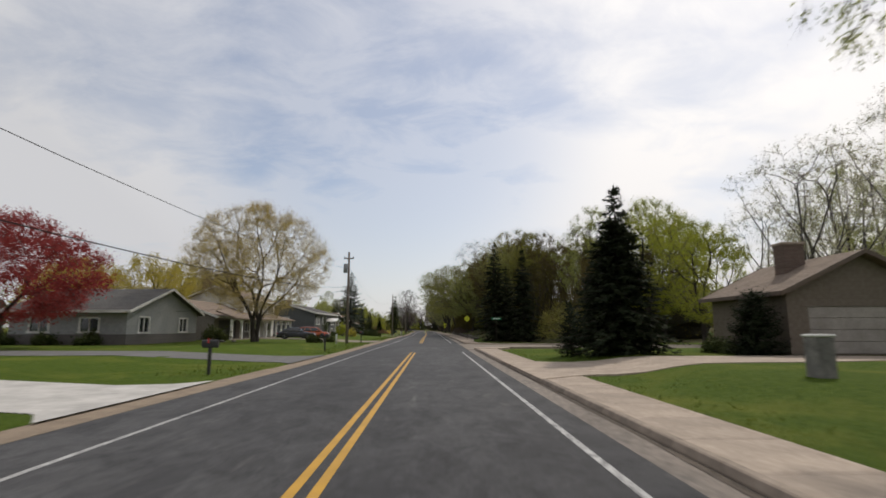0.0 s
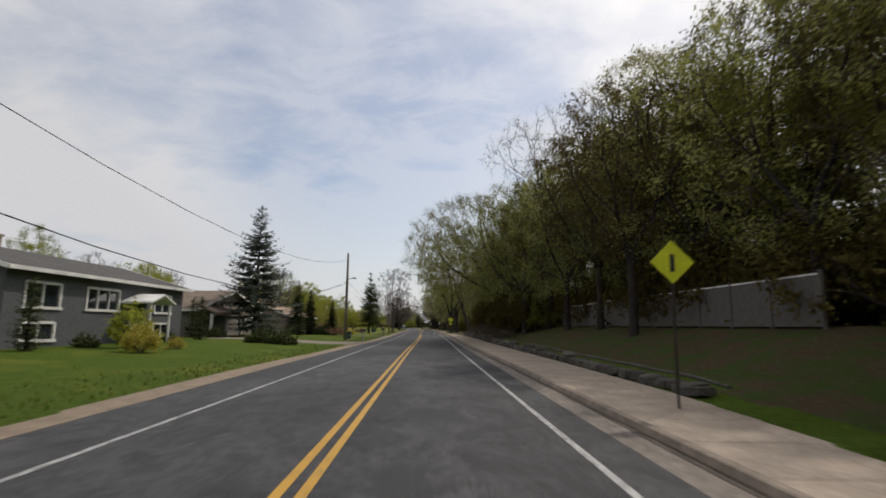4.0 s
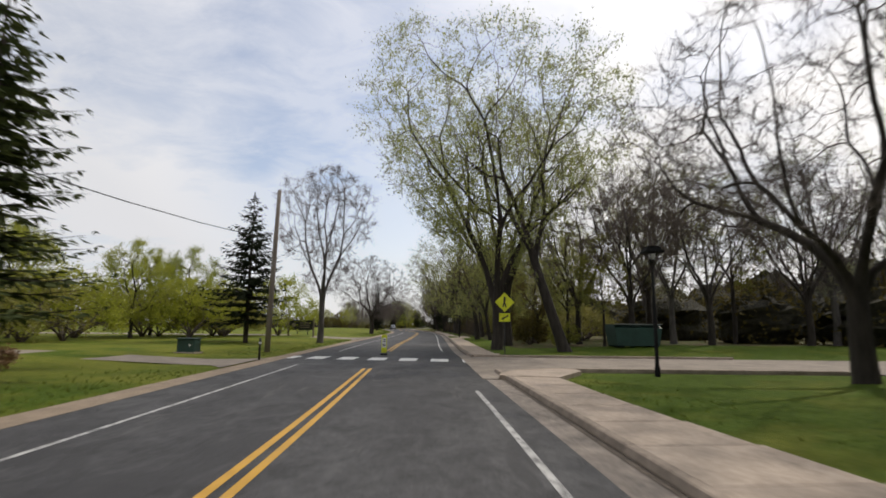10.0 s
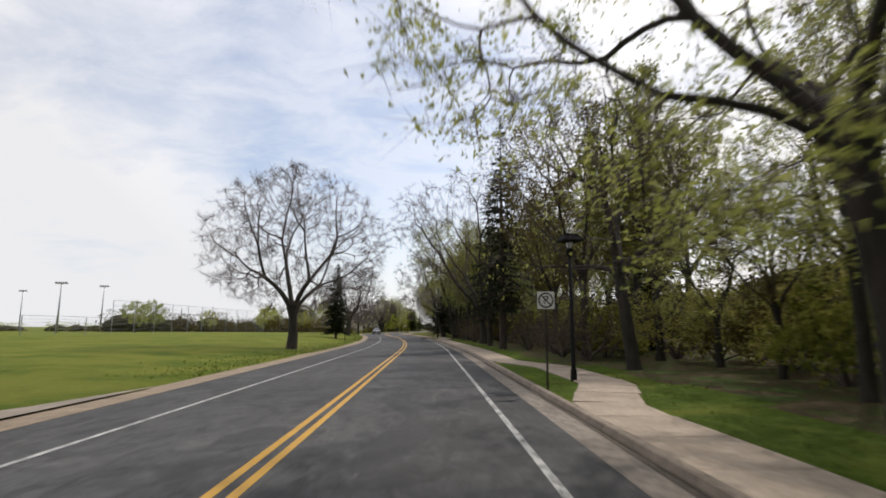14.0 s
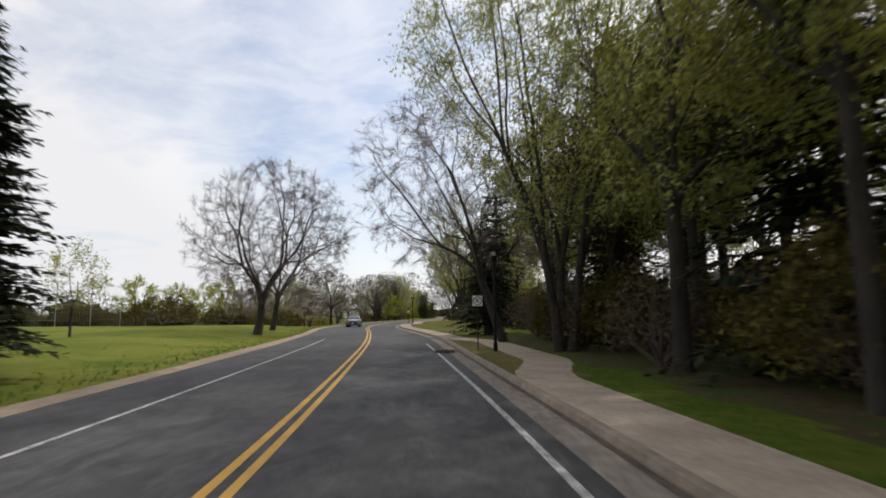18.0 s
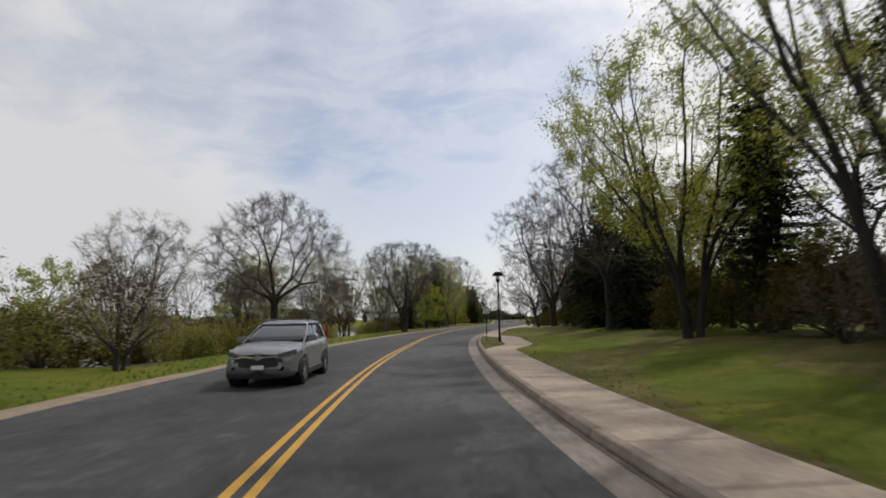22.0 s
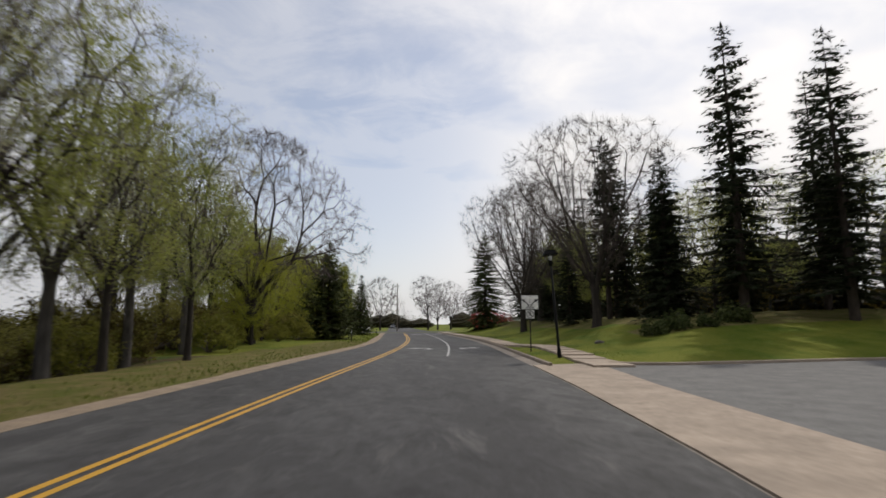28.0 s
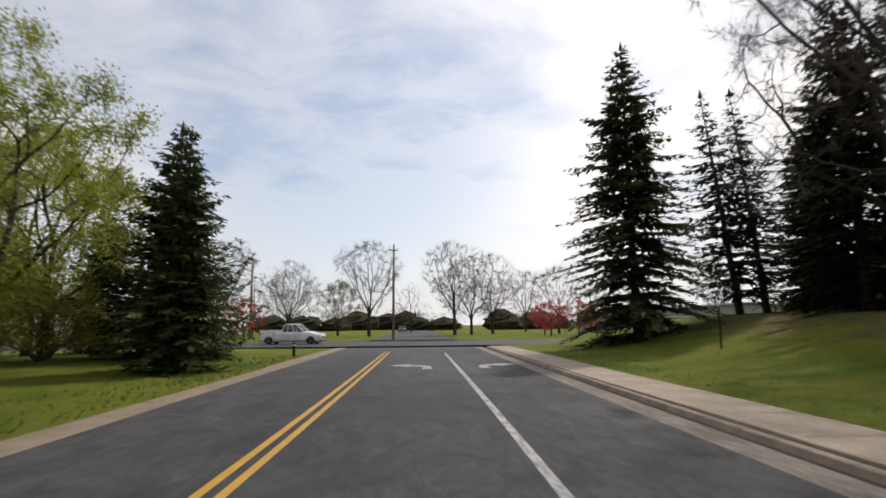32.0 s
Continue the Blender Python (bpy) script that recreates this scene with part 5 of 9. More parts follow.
# park side on the left
broadleaf("bare_tree", "leafless upright ash on a park lawn", "vase", 15.8, 51, 5.0, 0.28, 0.2, 837, 30, bark="grey_bark", fine=19, main=4, reach=0.62, at=put(-13.6, 193.2))
broadleaf("bare_tree", "leafless spreading tree with a stout forked trunk on a lawn", "round", 14.2, 52, 7.6, 0.40, 0.17, 1500, 60, fine=19, main=5, reach=0.62, at=put(-16.0, 242.0))
conifer("spruce", "dark narrow spruce on the park lawn", 10.4, 2.5, 53, whorls=32, per=9, skirt=0.1, density=1.0, ragged=0.25, at=put(-19.4, 275.0))
broadleaf("bare_tree", "leaning leafless tree with low spreading limbs", "round", 14.4, 54, 7.0, 0.36, 0.17, 1500, 56, lean=(0.10, 0), fine=19, reach=0.62, at=put(-23.0, 304.0))
broadleaf("bare_tree", "leafless tree leaning beside a larger one", "round", 14.0, 55, 6.6, 0.28, 0.2, 567, 24, lean=(0.14, 0), fine=19, reach=0.62, at=put(-25.0, 313.0))
broadleaf("young_tree", "young tree in fresh yellow-green bud", "tall", 5.6, 56, 1.9, 0.07, 0.3, 120, 14, leaf="leaf_bud", per=9, size=0.08, fine=3, reach=0.3, at=put(-28.5, 291))
broadleaf("bare_tree", "gnarled leafless tree with a long low limb", "gnarl", 9.6, 57, 5.0, 0.27, 0.27, 900, 26, wob=0.13, fine=19, reach=0.62, at=put(-28.6, 352.0, 0.1))
broadleaf("bare_tree", "leafless vase-shaped tree forked near the ground", "vase", 11.2, 58, 5.6, 0.28, 0.14, 1485, 50, stems=2, fine=19, reach=0.62, at=put(-25.9, 385.0, 0.05))
broadleaf("bare_tree", "large leafless tree with wide arching limbs", "gnarl", 17.0, 59, 10.0, 0.42, 0.18, 1500, 60, fine=19, reach=0.62, at=put(-24.2, 453.0))

# great trees on the right
broadleaf("great_elm", "great vase-shaped elm in pale leaf bud", "vase", 20.5, 70, 9.0, 0.44, 0.16, 900, 44, leaf="leaf_bud", per=22, size=0.08, spread=1.0, shift=(-0.5, 0), lean=(-0.03, 0), at=put(2.4, 190.2))
broadleaf("great_elm", "great twin-limbed elm in pale leaf bud", "vase", 22.5, 61, 10.5, 0.40, 0.12, 1200, 60, main=3, leaf="leaf_bud", per=26, size=0.085, spread=1.0, at=put(0.9, 183.2))
broadleaf("leaning_tree", "thick dark trunk leaning over the sidewalk", "vase", 17, 62, 5.5, 0.36, 0.36, 320, 22, lean=(-0.26, 0.05), leaf="leaf_bud", per=5, size=0.09, at=put(5.2, 181.5))
broadleaf("crab_tree", "dark low-limbed tree with knotted bare branches", "gnarl", 14.5, 63, 8.0, 0.34, 0.18, 1100, 36, wob=0.10, twig="dark_twig", fine=16, at=put(10.0, 163.3))
broadleaf("budding_maple", "tree in fresh green bud beside the sidewalk", "round", 14.0, 64, 7.2, 0.28, 0.24, 760, 34, leaf="leaf_bud", per=17, size=0.07, lean=(-0.10, 0), spread=0.7, shift=(-1.0, 0), at=put(1.2, 209.4))
broadleaf("forked_tree", "slim forked tree with dark bark", "vase", 11.5, 65, 4.2, 0.20, 0.26, 260, 18, lean=(-0.16, 0), leaf="leaf_bud", per=5, size=0.09, spread=0.7, at=put(2.4, 205.2))
broadleaf("arching_tree", "dark tree with arching boughs over the walk", "weep", 13, 66, 6.0, 0.27, 0.3, 420, 24, lean=(-0.10, 0), leaf="leaf_bud", per=3, size=0.08, hang=0.4, twig="dark_twig", at=put(2.8, 223.4))
nor_a = conifer("spruce", "old dark spruce with drooping boughs", 17.5, 4.4, 67, "needle_dark", skirt=0.04, whorls=30, per=8, tuft=0.72, droop=0.32, density=0.75, ragged=0.3, at=put(9.5, 238.0))
conifer("spruce", "old dark spruce with a bare lower trunk beside the walk", 18.5, 4.0, 80, "needle_dark", skirt=0.18, whorls=28, per=9, tuft=0.48, droop=0.3, density=0.66, ragged=0.32, at=put(0.0, 243.4))
conifer("spruce", "dark spruce with an open top", 14.5, 3.4, 68, "needle_dark", skirt=0.17, whorls=25, per=8, tuft=0.48, droop=0.3, density=0.6, ragged=0.35, at=put(-0.3, 251.2))
broadleaf("great_bare_tree", "stout leafless tree overhanging the walk", "vase", 18, 69, 10.0, 0.42, 0.13, 1600, 40, lean=(-0.05, 0), twig="dark_twig", hang=0.5, fine=19, reach=0.62, at=put(-0.4, 257.6))
broadleaf("leaning_maple", "dark leafless tree leaning out over the road", "gnarl", 14.5, 71, 6.8, 0.25, 0.24, 950, 40, lean=(-0.32, 0.02), leaf="leaf_pale", per=1.5, size=0.06, fine=19, reach=0.7, hang=0.25, at=put(-4.4, 291.8))
broadleaf("budding_tree", "tall many-limbed tree in pale green bud", "vase", 19.0, 79, 7.4, 0.34, 0.2, 950, 44, stems=3, leaf="leaf_bud", per=24, size=0.08, spread=0.9, fine=10, twig="dark_twig", at=put(-2.6, 284.5))
conifer("spruce", "broad dark spruce near the walk", 9.4, 3.4, 72, "needle_dark", skirt=0.05, whorls=24, per=8, density=0.75, ragged=0.3, at=put(-4.8, 302.5))
conifer("spruce", "tall dark spruce with ragged boughs", 15.5, 4.4, 73, "needle_dark", skirt=0.06, whorls=25, per=7, tuft=0.75, droop=0.35, density=0.75, ragged=0.35, at=put(-3.0, 313.0))
broadleaf("budding_tree", "clustered slim trunks in pale bud", "vase", 17, 74, 6.0, 0.36, 0.2, 480, 26, stems=4, leaf="leaf_bud", per=22, size=0.08, spread=0.8, at=put(-5.6, 334.0))
broadleaf("great_bare_tree", "dark tree with slanting main limbs", "gnarl", 17, 75, 7.5, 0.36, 0.26, 520, 28, lean=(-0.2, 0), leaf="leaf_pale", per=3, size=0.07, fine=22, at=put(-2.6, 324.0))
broadleaf("great_bare_tree", "dense dark-limbed tree in sparse bud", "vase", 14.5, 76, 7.0, 0.38, 0.14, 700, 34, stems=3, leaf="leaf_lime", per=36, size=0.07, spread=0.7, twig="dark_twig", at=put(-5.9, 346.5))
for x, y, s in [(-4.6, 361, 0.62), (-1.8, 367, 0.8), (-5.2, 370, 0.7), (-2.6, 375.5, 0.85), (0.5, 371, 0.9), (-4.6, 381, 0.8), (-1.2, 384, 0.9), (-0.5, 390, 0.8), (2.5, 379, 1.0)]:
    plant(nor_a, x, y, None, s)
broadleaf("bare_tree", "leafless dark tree with upswept limbs", "vase", 16.5, 77, 8.6, 0.36, 0.16, 1350, 44, stems=2, twig="dark_twig", leaf="leaf_pale", per=1, size=0.07, fine=19, reach=0.62, at=put(-7.4, 386.5))
broadleaf("bare_tree", "leafless leaning tree with low limbs", "gnarl", 10.5, 78, 5.6, 0.24, 0.2, 648, 24, lean=(-0.22, 0), twig="dark_twig", fine=19, reach=0.62, at=put(-8.4, 394.5))

# hill on the right
open_p = conifer("pine", "tall open pine with a visible trunk and gappy dark boughs", 22.0, 5.0, 86, "needle_dark", skirt=0.1, whorls=30, per=7, tuft=0.64, droop=0.22, density=0.9, ragged=0.35, upturn=0.3, power=0.7, at=put(11.2, 444.0))
for x, y, s, src in [(15.6, 440, 0.9, open_p), (7.6, 447.5, 1.1, sp_a), (19.5, 446, 0.85, open_p), (26, 440, 0.9, open_p), (20, 470, 1.2, pine_c), (27, 488, 1.1, nor_a), (20, 488, 1.0, pine_c), (8.3, 477, 0.62, nor_a), (13, 477, 0.8, nor_a), (10.5, 460, 0.6, nor_a), (5.6, 463, 0.6, nor_a)]:
    plant(src, x, y, None, s)
tall_p = conifer("pine", "tall old pine with a bare lower trunk and dark ragged crown", 19.0, 4.2, 85, "needle_dark", skirt=0.2, whorls=25, per=7, tuft=0.7, droop=0.2, density=0.7, ragged=0.4, upturn=0.3, power=0.55, at=put(8.6, 460.0))
for x, y, s in [(11.5, 464.5, 1.05), (-2.6, 380.0, 0.82), (1.8, 377.0, 0.9), (12.5, 482.5, 0.9)]:
    plant(tall_p, x, y, None, s)
for x, y, s in [(-2.6, 346.0, 0.75), (-0.5, 339.0, 0.8), (0.8, 351.0, 0.8)]:
    plant(tall_p, x, y, None, s)
lind_r = broadleaf("great_bare_tree", "stately leafless tree with a rounded twiggy crown", "vase", 18.0, 81, 8.0, 0.40, 0.16, 1250, 60, twig="dark_twig", main=7, fine=17, reach=0.9, at=put(4.2, 453.0))
plant(lind_r, 2.8, 471.0, 130, 0.98)
plant(lind_r, 9.4, 485.5, 70, 1.15)
broadleaf("bare_tree", "leafless tree on the grassy bank", "gnarl", 14, 82, 6.5, 0.34, 0.22, 675, 28, lean=(-0.15, 0), twig="dark_twig", fine=19, reach=0.62, at=put(11.5, 490.5))
conifer("spruce", "green layered spruce with gappy boughs", 17.6, 6.0, 83, "needle_green", skirt=0.02, whorls=28, per=11, tuft=0.64, droop=0.3, density=1.1, ragged=0.28, at=put(4.0, 500.0))
conifer("spruce", "tall sparse spruce with drooping boughs", 14.0, 3.6, 84, "needle_dark", skirt=0.1, whorls=24, per=8, tuft=0.55, droop=0.3, ragged=0.3, lean=(-0.1, 0), at=put(11.0, 501.4))
conifer("spruce", "sparse spruce leaning beside a taller one", 14.6, 3.6, 87, "needle_dark", skirt=0.1, whorls=25, per=8, tuft=0.55, droop=0.3, ragged=0.34, lean=(-0.08, 0), at=put(13.4, 502.4))
thick = conifer("spruce", "thick dark spruce with boughs down to the bank", 15.5, 4.4, 88, "needle_dark", skirt=0.03, whorls=27, per=10, tuft=0.62, droop=0.28, density=1.05, ragged=0.3, at=put(10.9, 492.6))
plant(thick, 14.4, 498.6, 120, 0.84)
plant(thick, 17.6, 503.8, 250, 0.8)
for x, y, s in [(23.0, 448.0, 0.85), (28.5, 445.0, 0.9), (16.2, 451.0, 0.75), (33.0, 450.0, 1.0), (12.5, 455.5, 0.7)]:
    plant(thick, x, y, None, s)
plant(tall_p, 13.6, 492.0, 60, 0.85)
plant(nor_a, 17.5, 490.0, 200, 1.1)
plant(nor_a, 14.6, 490, 15, 0.8)

# left side near the junction
pin_l = conifer("pine", "large pine with long green boughs", 11.6, 3.9, 91, "needle_green", skirt=0.08, whorls=26, per=8, tuft=0.75, droop=0.15, ragged=0.3, upturn=0.4, at=put(-25.2, 416.5))
plant(sp_a, -28.5, 404.0, 15, 0.72)
con_l = conifer("pine", "broad dark green pine with upswept tips", 10.8, 4.5, 92, "needle_green", skirt=0.02, whorls=26, per=10, tuft=0.65, droop=0.05, ragged=0.25, upturn=0.7, density=1.0, at=put(-19.8, 468.6))
conifer("spruce", "small grey-green spruce near the junction", 9.2, 2.6, 93, "needle_green", skirt=0.04, whorls=26, per=9, at=put(-17.2, 491.6))
plant(con_l, -20.6, 498.5, 100, 1.12)
plant(sp_a, -26.5, 503.0, 10, 0.82)
for x, y, s, src in [(-26, 424, 0.85, bare_b), (-23.6, 421, 0.7, bud_c), (-28, 430, 0.8, bud_c), (-25.5, 436, 0.75, bud_c), (-29, 441, 0.8, bare_b), (-32, 448, 0.9, bud_a), (-27, 461, 0.75, bud_b), (-31, 466, 0.8, bud_a), (-28, 476, 0.72, bud_b), (-25, 481, 0.68, bud_a), (-27.5, 487, 0.8, bud_b), (-24.5, 488.5, 0.72, bud_a), (-33, 492, 0.9, bud_a), (-26, 408, 0.55, bud_b), (-24.2, 411.5, 0.5, bud_b), (-30, 396, 0.65, bud_c), (-33, 404, 0.75, bud_c), (-29.5, 390.5, 0.5, bud_c), (-31, 378, 0.5, bud_c), (-36, 383, 0.6, bare_b), (-32, 371, 0.5, bud_c), (-38, 366, 0.6, bare_b), (-33, 362, 0.42, bud_c), (-30, 341, 0.4, bare_b), (-33, 346, 0.5, bud_c), (-40, 374, 0.7, bud_d), (-46, 385, 0.8, bud_b), (-45, 360, 0.7, bud_d), (-50, 400, 0.9, bud_a), (-46, 420, 0.9, bud_c), (-55, 440, 1.0, bud_a), (-42, 342, 0.5, bud_d), (-38, 331, 0.45, bud_b), (-46, 325, 0.55, far_a), (-34, 334, 0.4, bud_d), (-52, 345, 0.6, far_a), (-60, 370, 0.9, far_a), (-60, 395, 1.0, far_b), (-65, 420, 1.0, far_a), (-38, 352, 0.45, bud_d), (-37, 396, 0.6, bud_d), (-40, 408, 0.7, bud_d), (-35, 415, 0.7, bud_d), (-38, 432, 0.75, bud_d), (-36, 456, 0.75, bud_d), (-37, 474, 0.75, bud_d)]:
    plant(src, x, y, None, s * RNG.uniform(0.92, 1.08))
for x, y, s in [(-24, 478, 0.72), (-22.8, 483.5, 0.8), (-26, 470, 0.75), (-22.0, 489, 0.85), (-25.5, 464, 0.6), (-28, 482, 0.95), (-24.5, 458, 0.6), (-27, 452, 0.75), (-30, 472, 0.95)]:
    plant(bud_b if y > 460 else bud_a, x, y, None, s)
plant(bud_b, -23.6, 451, 90, 0.55)
plant(bud_a, -24, 431, 150, 0.6)
for x, y, s in [(-25.5, 497, 0.8), (-29, 501, 0.9), (-33, 498, 0.9), (-38, 503, 1.0)]:
    plant(bud_b, x, y, None, s)

# flowering shrubs on the left bend
hawth = broadleaf("flowering_shrub", "low flowering tree with pale blossom over dark stems", "round", 4.6, 95, 3.0, 0.16, 0.12, 200, 22, stems=3, leaf="blossom", per=5, size=0.06, twig="dark_twig", fine=5, reach=0.4, at=put(-31, 333))
broadleaf("great_bare_tree", "tall dark tree with boughs spreading over the verge", "gnarl", 15.5, 96, 7.5, 0.34, 0.24, 900, 44, twig="dark_twig", fine=26, at=put(-6.0, 362.5))
plant(hawth, -28.5, 338.5, None, 0.9)
plant(hawth, -33.5, 327, None, 0.9)

# woodland along the right
wood_a = broadleaf("woodland_tree", "slim woodland tree in thin green bud", "tall", 16, 101, 4.2, 0.2, 0.34, 220, 18, leaf="leaf_green", per=38, size=0.09, spread=0.8, twig="dark_twig", at=put(12.5, 84))
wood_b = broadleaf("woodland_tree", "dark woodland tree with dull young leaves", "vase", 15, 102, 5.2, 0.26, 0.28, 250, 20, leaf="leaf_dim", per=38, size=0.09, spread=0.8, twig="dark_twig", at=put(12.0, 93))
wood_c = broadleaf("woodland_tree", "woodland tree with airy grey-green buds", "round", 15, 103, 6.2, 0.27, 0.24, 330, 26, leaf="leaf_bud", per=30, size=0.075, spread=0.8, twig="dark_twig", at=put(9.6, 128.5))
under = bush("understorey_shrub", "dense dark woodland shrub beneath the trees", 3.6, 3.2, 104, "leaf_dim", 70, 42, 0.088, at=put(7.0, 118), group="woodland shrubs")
under_b = bush("understorey_shrub", "twiggy woodland shrub in green leaf", 3.2, 2.6, 105, "leaf_green", 60, 38, 0.082, at=put(13.5, 108), group="woodland shrubs")
for k in range(34):
    y = 76 + k * 2.45
    near = 13.6 + 1.6 * math.sin(k * 2.1) + (2.6 if y < 112 else -1.6)
    if not (151 < y < 170):
        plant((wood_a, wood_b, wood_c)[k % 3], cx(y) + near, y, None, RNG.uniform(0.8, 1.12) * (0.85 if 122 < y < 151 else 1))
        if k % 6 == 0:
            plant((wood_b, wood_a, wood_b)[k % 3], cx(y) + near + 8 + RNG.uniform(0, 4), y + 1, None, RNG.uniform(0.85, 1.15))
for x, y, s in [(6.6, 112.5, 0.95), (6.2, 120, 1.1), (7.6, 143.5, 0.75), (8.6, 104.0, 0.9)]:
    plant(wood_c, x, y, None, s)
plant(nor_a, 12.2, 98.5, 120, 0.72)
plant(nor_a, 7.2, 150.0, 60, 0.86)
plant(nor_a, 10.5, 153.0, 160, 0.8)
for k in range(20):
    y = 111 + k * 2.0
    plant(under if k % 5 else under_b, cx(y) + 9.8 + RNG.uniform(0, 2.4), y, None, RNG.uniform(0.85, 1.3))
for k in range(12):
    y = 114 + k * 2.9
    plant(under, cx(y) + 9.4 + RNG.uniform(0, 1.0), y, None, RNG.uniform(0.9, 1.2), dz=1.2)
for k in range(12):
    y = 78 + k * 5.8
    plant(under if k % 4 else under_b, cx(y) + 20 + RNG.uniform(-1, 4), y, None, RNG.uniform(1.2, 1.8))

for k in range(24):
    y = 186 + k * 4.7
    x = cx(y) + 13.5 + RNG.uniform(-2.0, 3.0)
    plant((wood_a, bud_a, wood_b, wood_c, wood_a)[k % 5], x, y, None, RNG.uniform(0.75, 1.05) * (0.55 if k < 9 else 1))
    if k % 2:
        plant((bud_c, wood_b, bud_a)[k % 3], cx(y) + 21 + RNG.uniform(-2.0, 5.0), y + 2, None, RNG.uniform(0.85, 1.1))
for k in range(24):
    y = 188 + k * 4.8
    plant(under if k % 3 else under_b, cx(y) + 12.5 + RNG.uniform(-1.5, 3.5), y, None, RNG.uniform(0.8, 1.4))
for x, y, s, src in [(15.5, 189, 0.8, bud_c), (21, 190, 0.9, wood_a), (17, 165.0, 0.7, bare_b), (24, 160, 0.75, bare_b), (27, 187, 0.9, bud_c), (13.5, 158, 0.75, bud_d), (2.4, 275.5, 1.0, nor_a), (4.6, 281, 0.95, wood_b), (6.0, 288, 1.0, wood_b), (4.0, 268, 0.9, wood_b), (-0.5, 271.0, 0.95, wood_a), (-1.0, 277, 0.9, bud_a), (-0.8, 296, 0.95, wood_a), (0.6, 288, 1.0, wood_b), (0.6, 302, 1.0, wood_a), (2.5, 308, 1.0, wood_b), (3, 318, 0.95, bud_a), (1, 330, 0.85, bud_a), (-0.5, 338, 0.85, wood_a), (2, 346, 0.9, wood_b), (0, 352, 0.8, bud_b), (1.5, 359, 0.85, wood_b), (4, 366, 0.9, bud_b), (5, 376, 0.9, wood_a), (4, 392, 0.9, bud_a), (0, 399, 0.6, nor_a), (3.5, 396, 0.75, nor_a), (3, 231, 0.95, wood_b), (9.0, 214, 0.7, wood_c)]:
    plant(src, x, y, None, s)
for x, y, s in [(-2.5, 336, 1.1), (-3.0, 341, 1.3), (-2.6, 347.5, 1.4), (-3.6, 352, 1.3), (-2.0, 357, 1.4), (-1.5, 362, 1.3), (-0.4, 329, 1.1), (1, 321, 1.2), (-4.2, 389, 1.1), (-5.5, 388, 0.9), (-1.8, 392, 1.2)]:
    plant(under, x, y, None, s)
for k in range(22):
    y = 344 + k * 4.2
    if 366 < y < 400:
        continue
    plant(under_b if k % 3 else under, cx(y) - 10.8 - RNG.uniform(0, 4), y, None, RNG.uniform(0.5, 0.9))
for k in range(14):
    y = 418 + k * 5.0
    plant(under_b, cx(y) - 10.8 - RNG.uniform(0, 3), y, None, RNG.uniform(0.6, 1.1))

for x, y, s in [(14.5, 452, 0.8), (18, 460, 0.85), (21.5, 454, 0.9), (16.5, 468, 0.8), (23, 463, 0.9), (24, 448, 0.9), (9.0, 471, 0.8), (13, 475, 0.85), (11.5, 469, 0.75)]:
    plant(wood_c, x, y, None, s)

thicket_b = bush("thicket_shrub", "tangled leafless brown thicket shrub at the wood's edge", 3.2, 3.8, 113, "leaf_dead", 150, 12, 0.05, at=put(-1.0, 263), group="thicket shrubs")
for k in range(34):
    y = 229 + k * 3.3
    if 252 < y < 262:
        continue
    plant(thicket_b, cx(y) + (10.2 if y < 300 else 13.5) + RNG.uniform(-0.8, 1.6), y, None, RNG.uniform(0.8, 1.2))

# boughs reaching over the road
broadleaf("overhanging_tree", "wide green-leafed tree reaching over the road", "gnarl", 15.0, 106, 8.6, 0.30, 0.2, 1000, 50, leaf="leaf_green", per=26, size=0.065, spread=0.7, lean=(-0.06, 0), shift=(-4.0, 0), twig="dark_twig", at=put(6.6, 119.5))
broadleaf("overhanging_tree", "dark leaning trunk with leafy boughs over the road", "gnarl", 14.5, 107, 7.6, 0.34, 0.3, 700, 40, leaf="leaf_green", per=20, size=0.065, spread=0.7, lean=(-0.28, 0), shift=(-1.6, 0), twig="dark_twig", at=put(6.4, 133.0))
broadleaf("overhanging_tree", "tall thin-leaved tree with dark twigs", "vase", 18.5, 108, 7.4, 0.30, 0.25, 620, 36, leaf="leaf_pale", per=9, size=0.06, spread=0.6, shift=(-1.5, 0), twig="dark_twig", at=put(10.6, 106.5))
broadleaf("overhanging_tree", "tall yellow-green tree at the edge of the woods", "tall", 17.5, 109, 5.6, 0.30, 0.3, 520, 32, leaf="leaf_olive", per=24, size=0.075, spread=0.6, twig="dark_twig", at=put(11.4, 94.0))
bramble = bush("bramble", "low tangled bramble spilling over the stones", 1.9, 1.0, 110, "leaf_dead", 90, 8, 0.045, at=put(4.8, 112), group="brambles")
for k in range(38):
    y = 113 + k * 1.0
    plant(bramble, cx(y) + walk_out(y) + 0.75 + RNG.uniform(0, 0.6), y, None, RNG.uniform(0.7, 1.25), dz=-0.25 if k % 2 else 0.0)

for k in range(8):
    y = 84 + k * 3.6
    plant(under, cx(y) + 15.2 + RNG.uniform(0, 1.5), y, None, RNG.uniform(1.3, 1.7))
    plant(wood_b if k % 2 else nor_a, cx(y) + 17.5 + RNG.uniform(0, 2.5), y + 1.5, None, RNG.uniform(0.75, 0.95))
for x, y in ((8.6, 90.0), (9.2, 97.5), (8.8, 111.0)):
    plant(wood_b, x, y, None, 0.9)

for x, y, s, src in [(1.5, 290, 0.8, nor_a), (4, 298, 0.9, wood_b), (3, 284, 0.9, bud_a), (6, 292, 1.0, wood_b), (5, 304, 0.9, nor_a), (2.4, 296, 0.7, wood_a)]:
    plant(src, x, y, None, s)

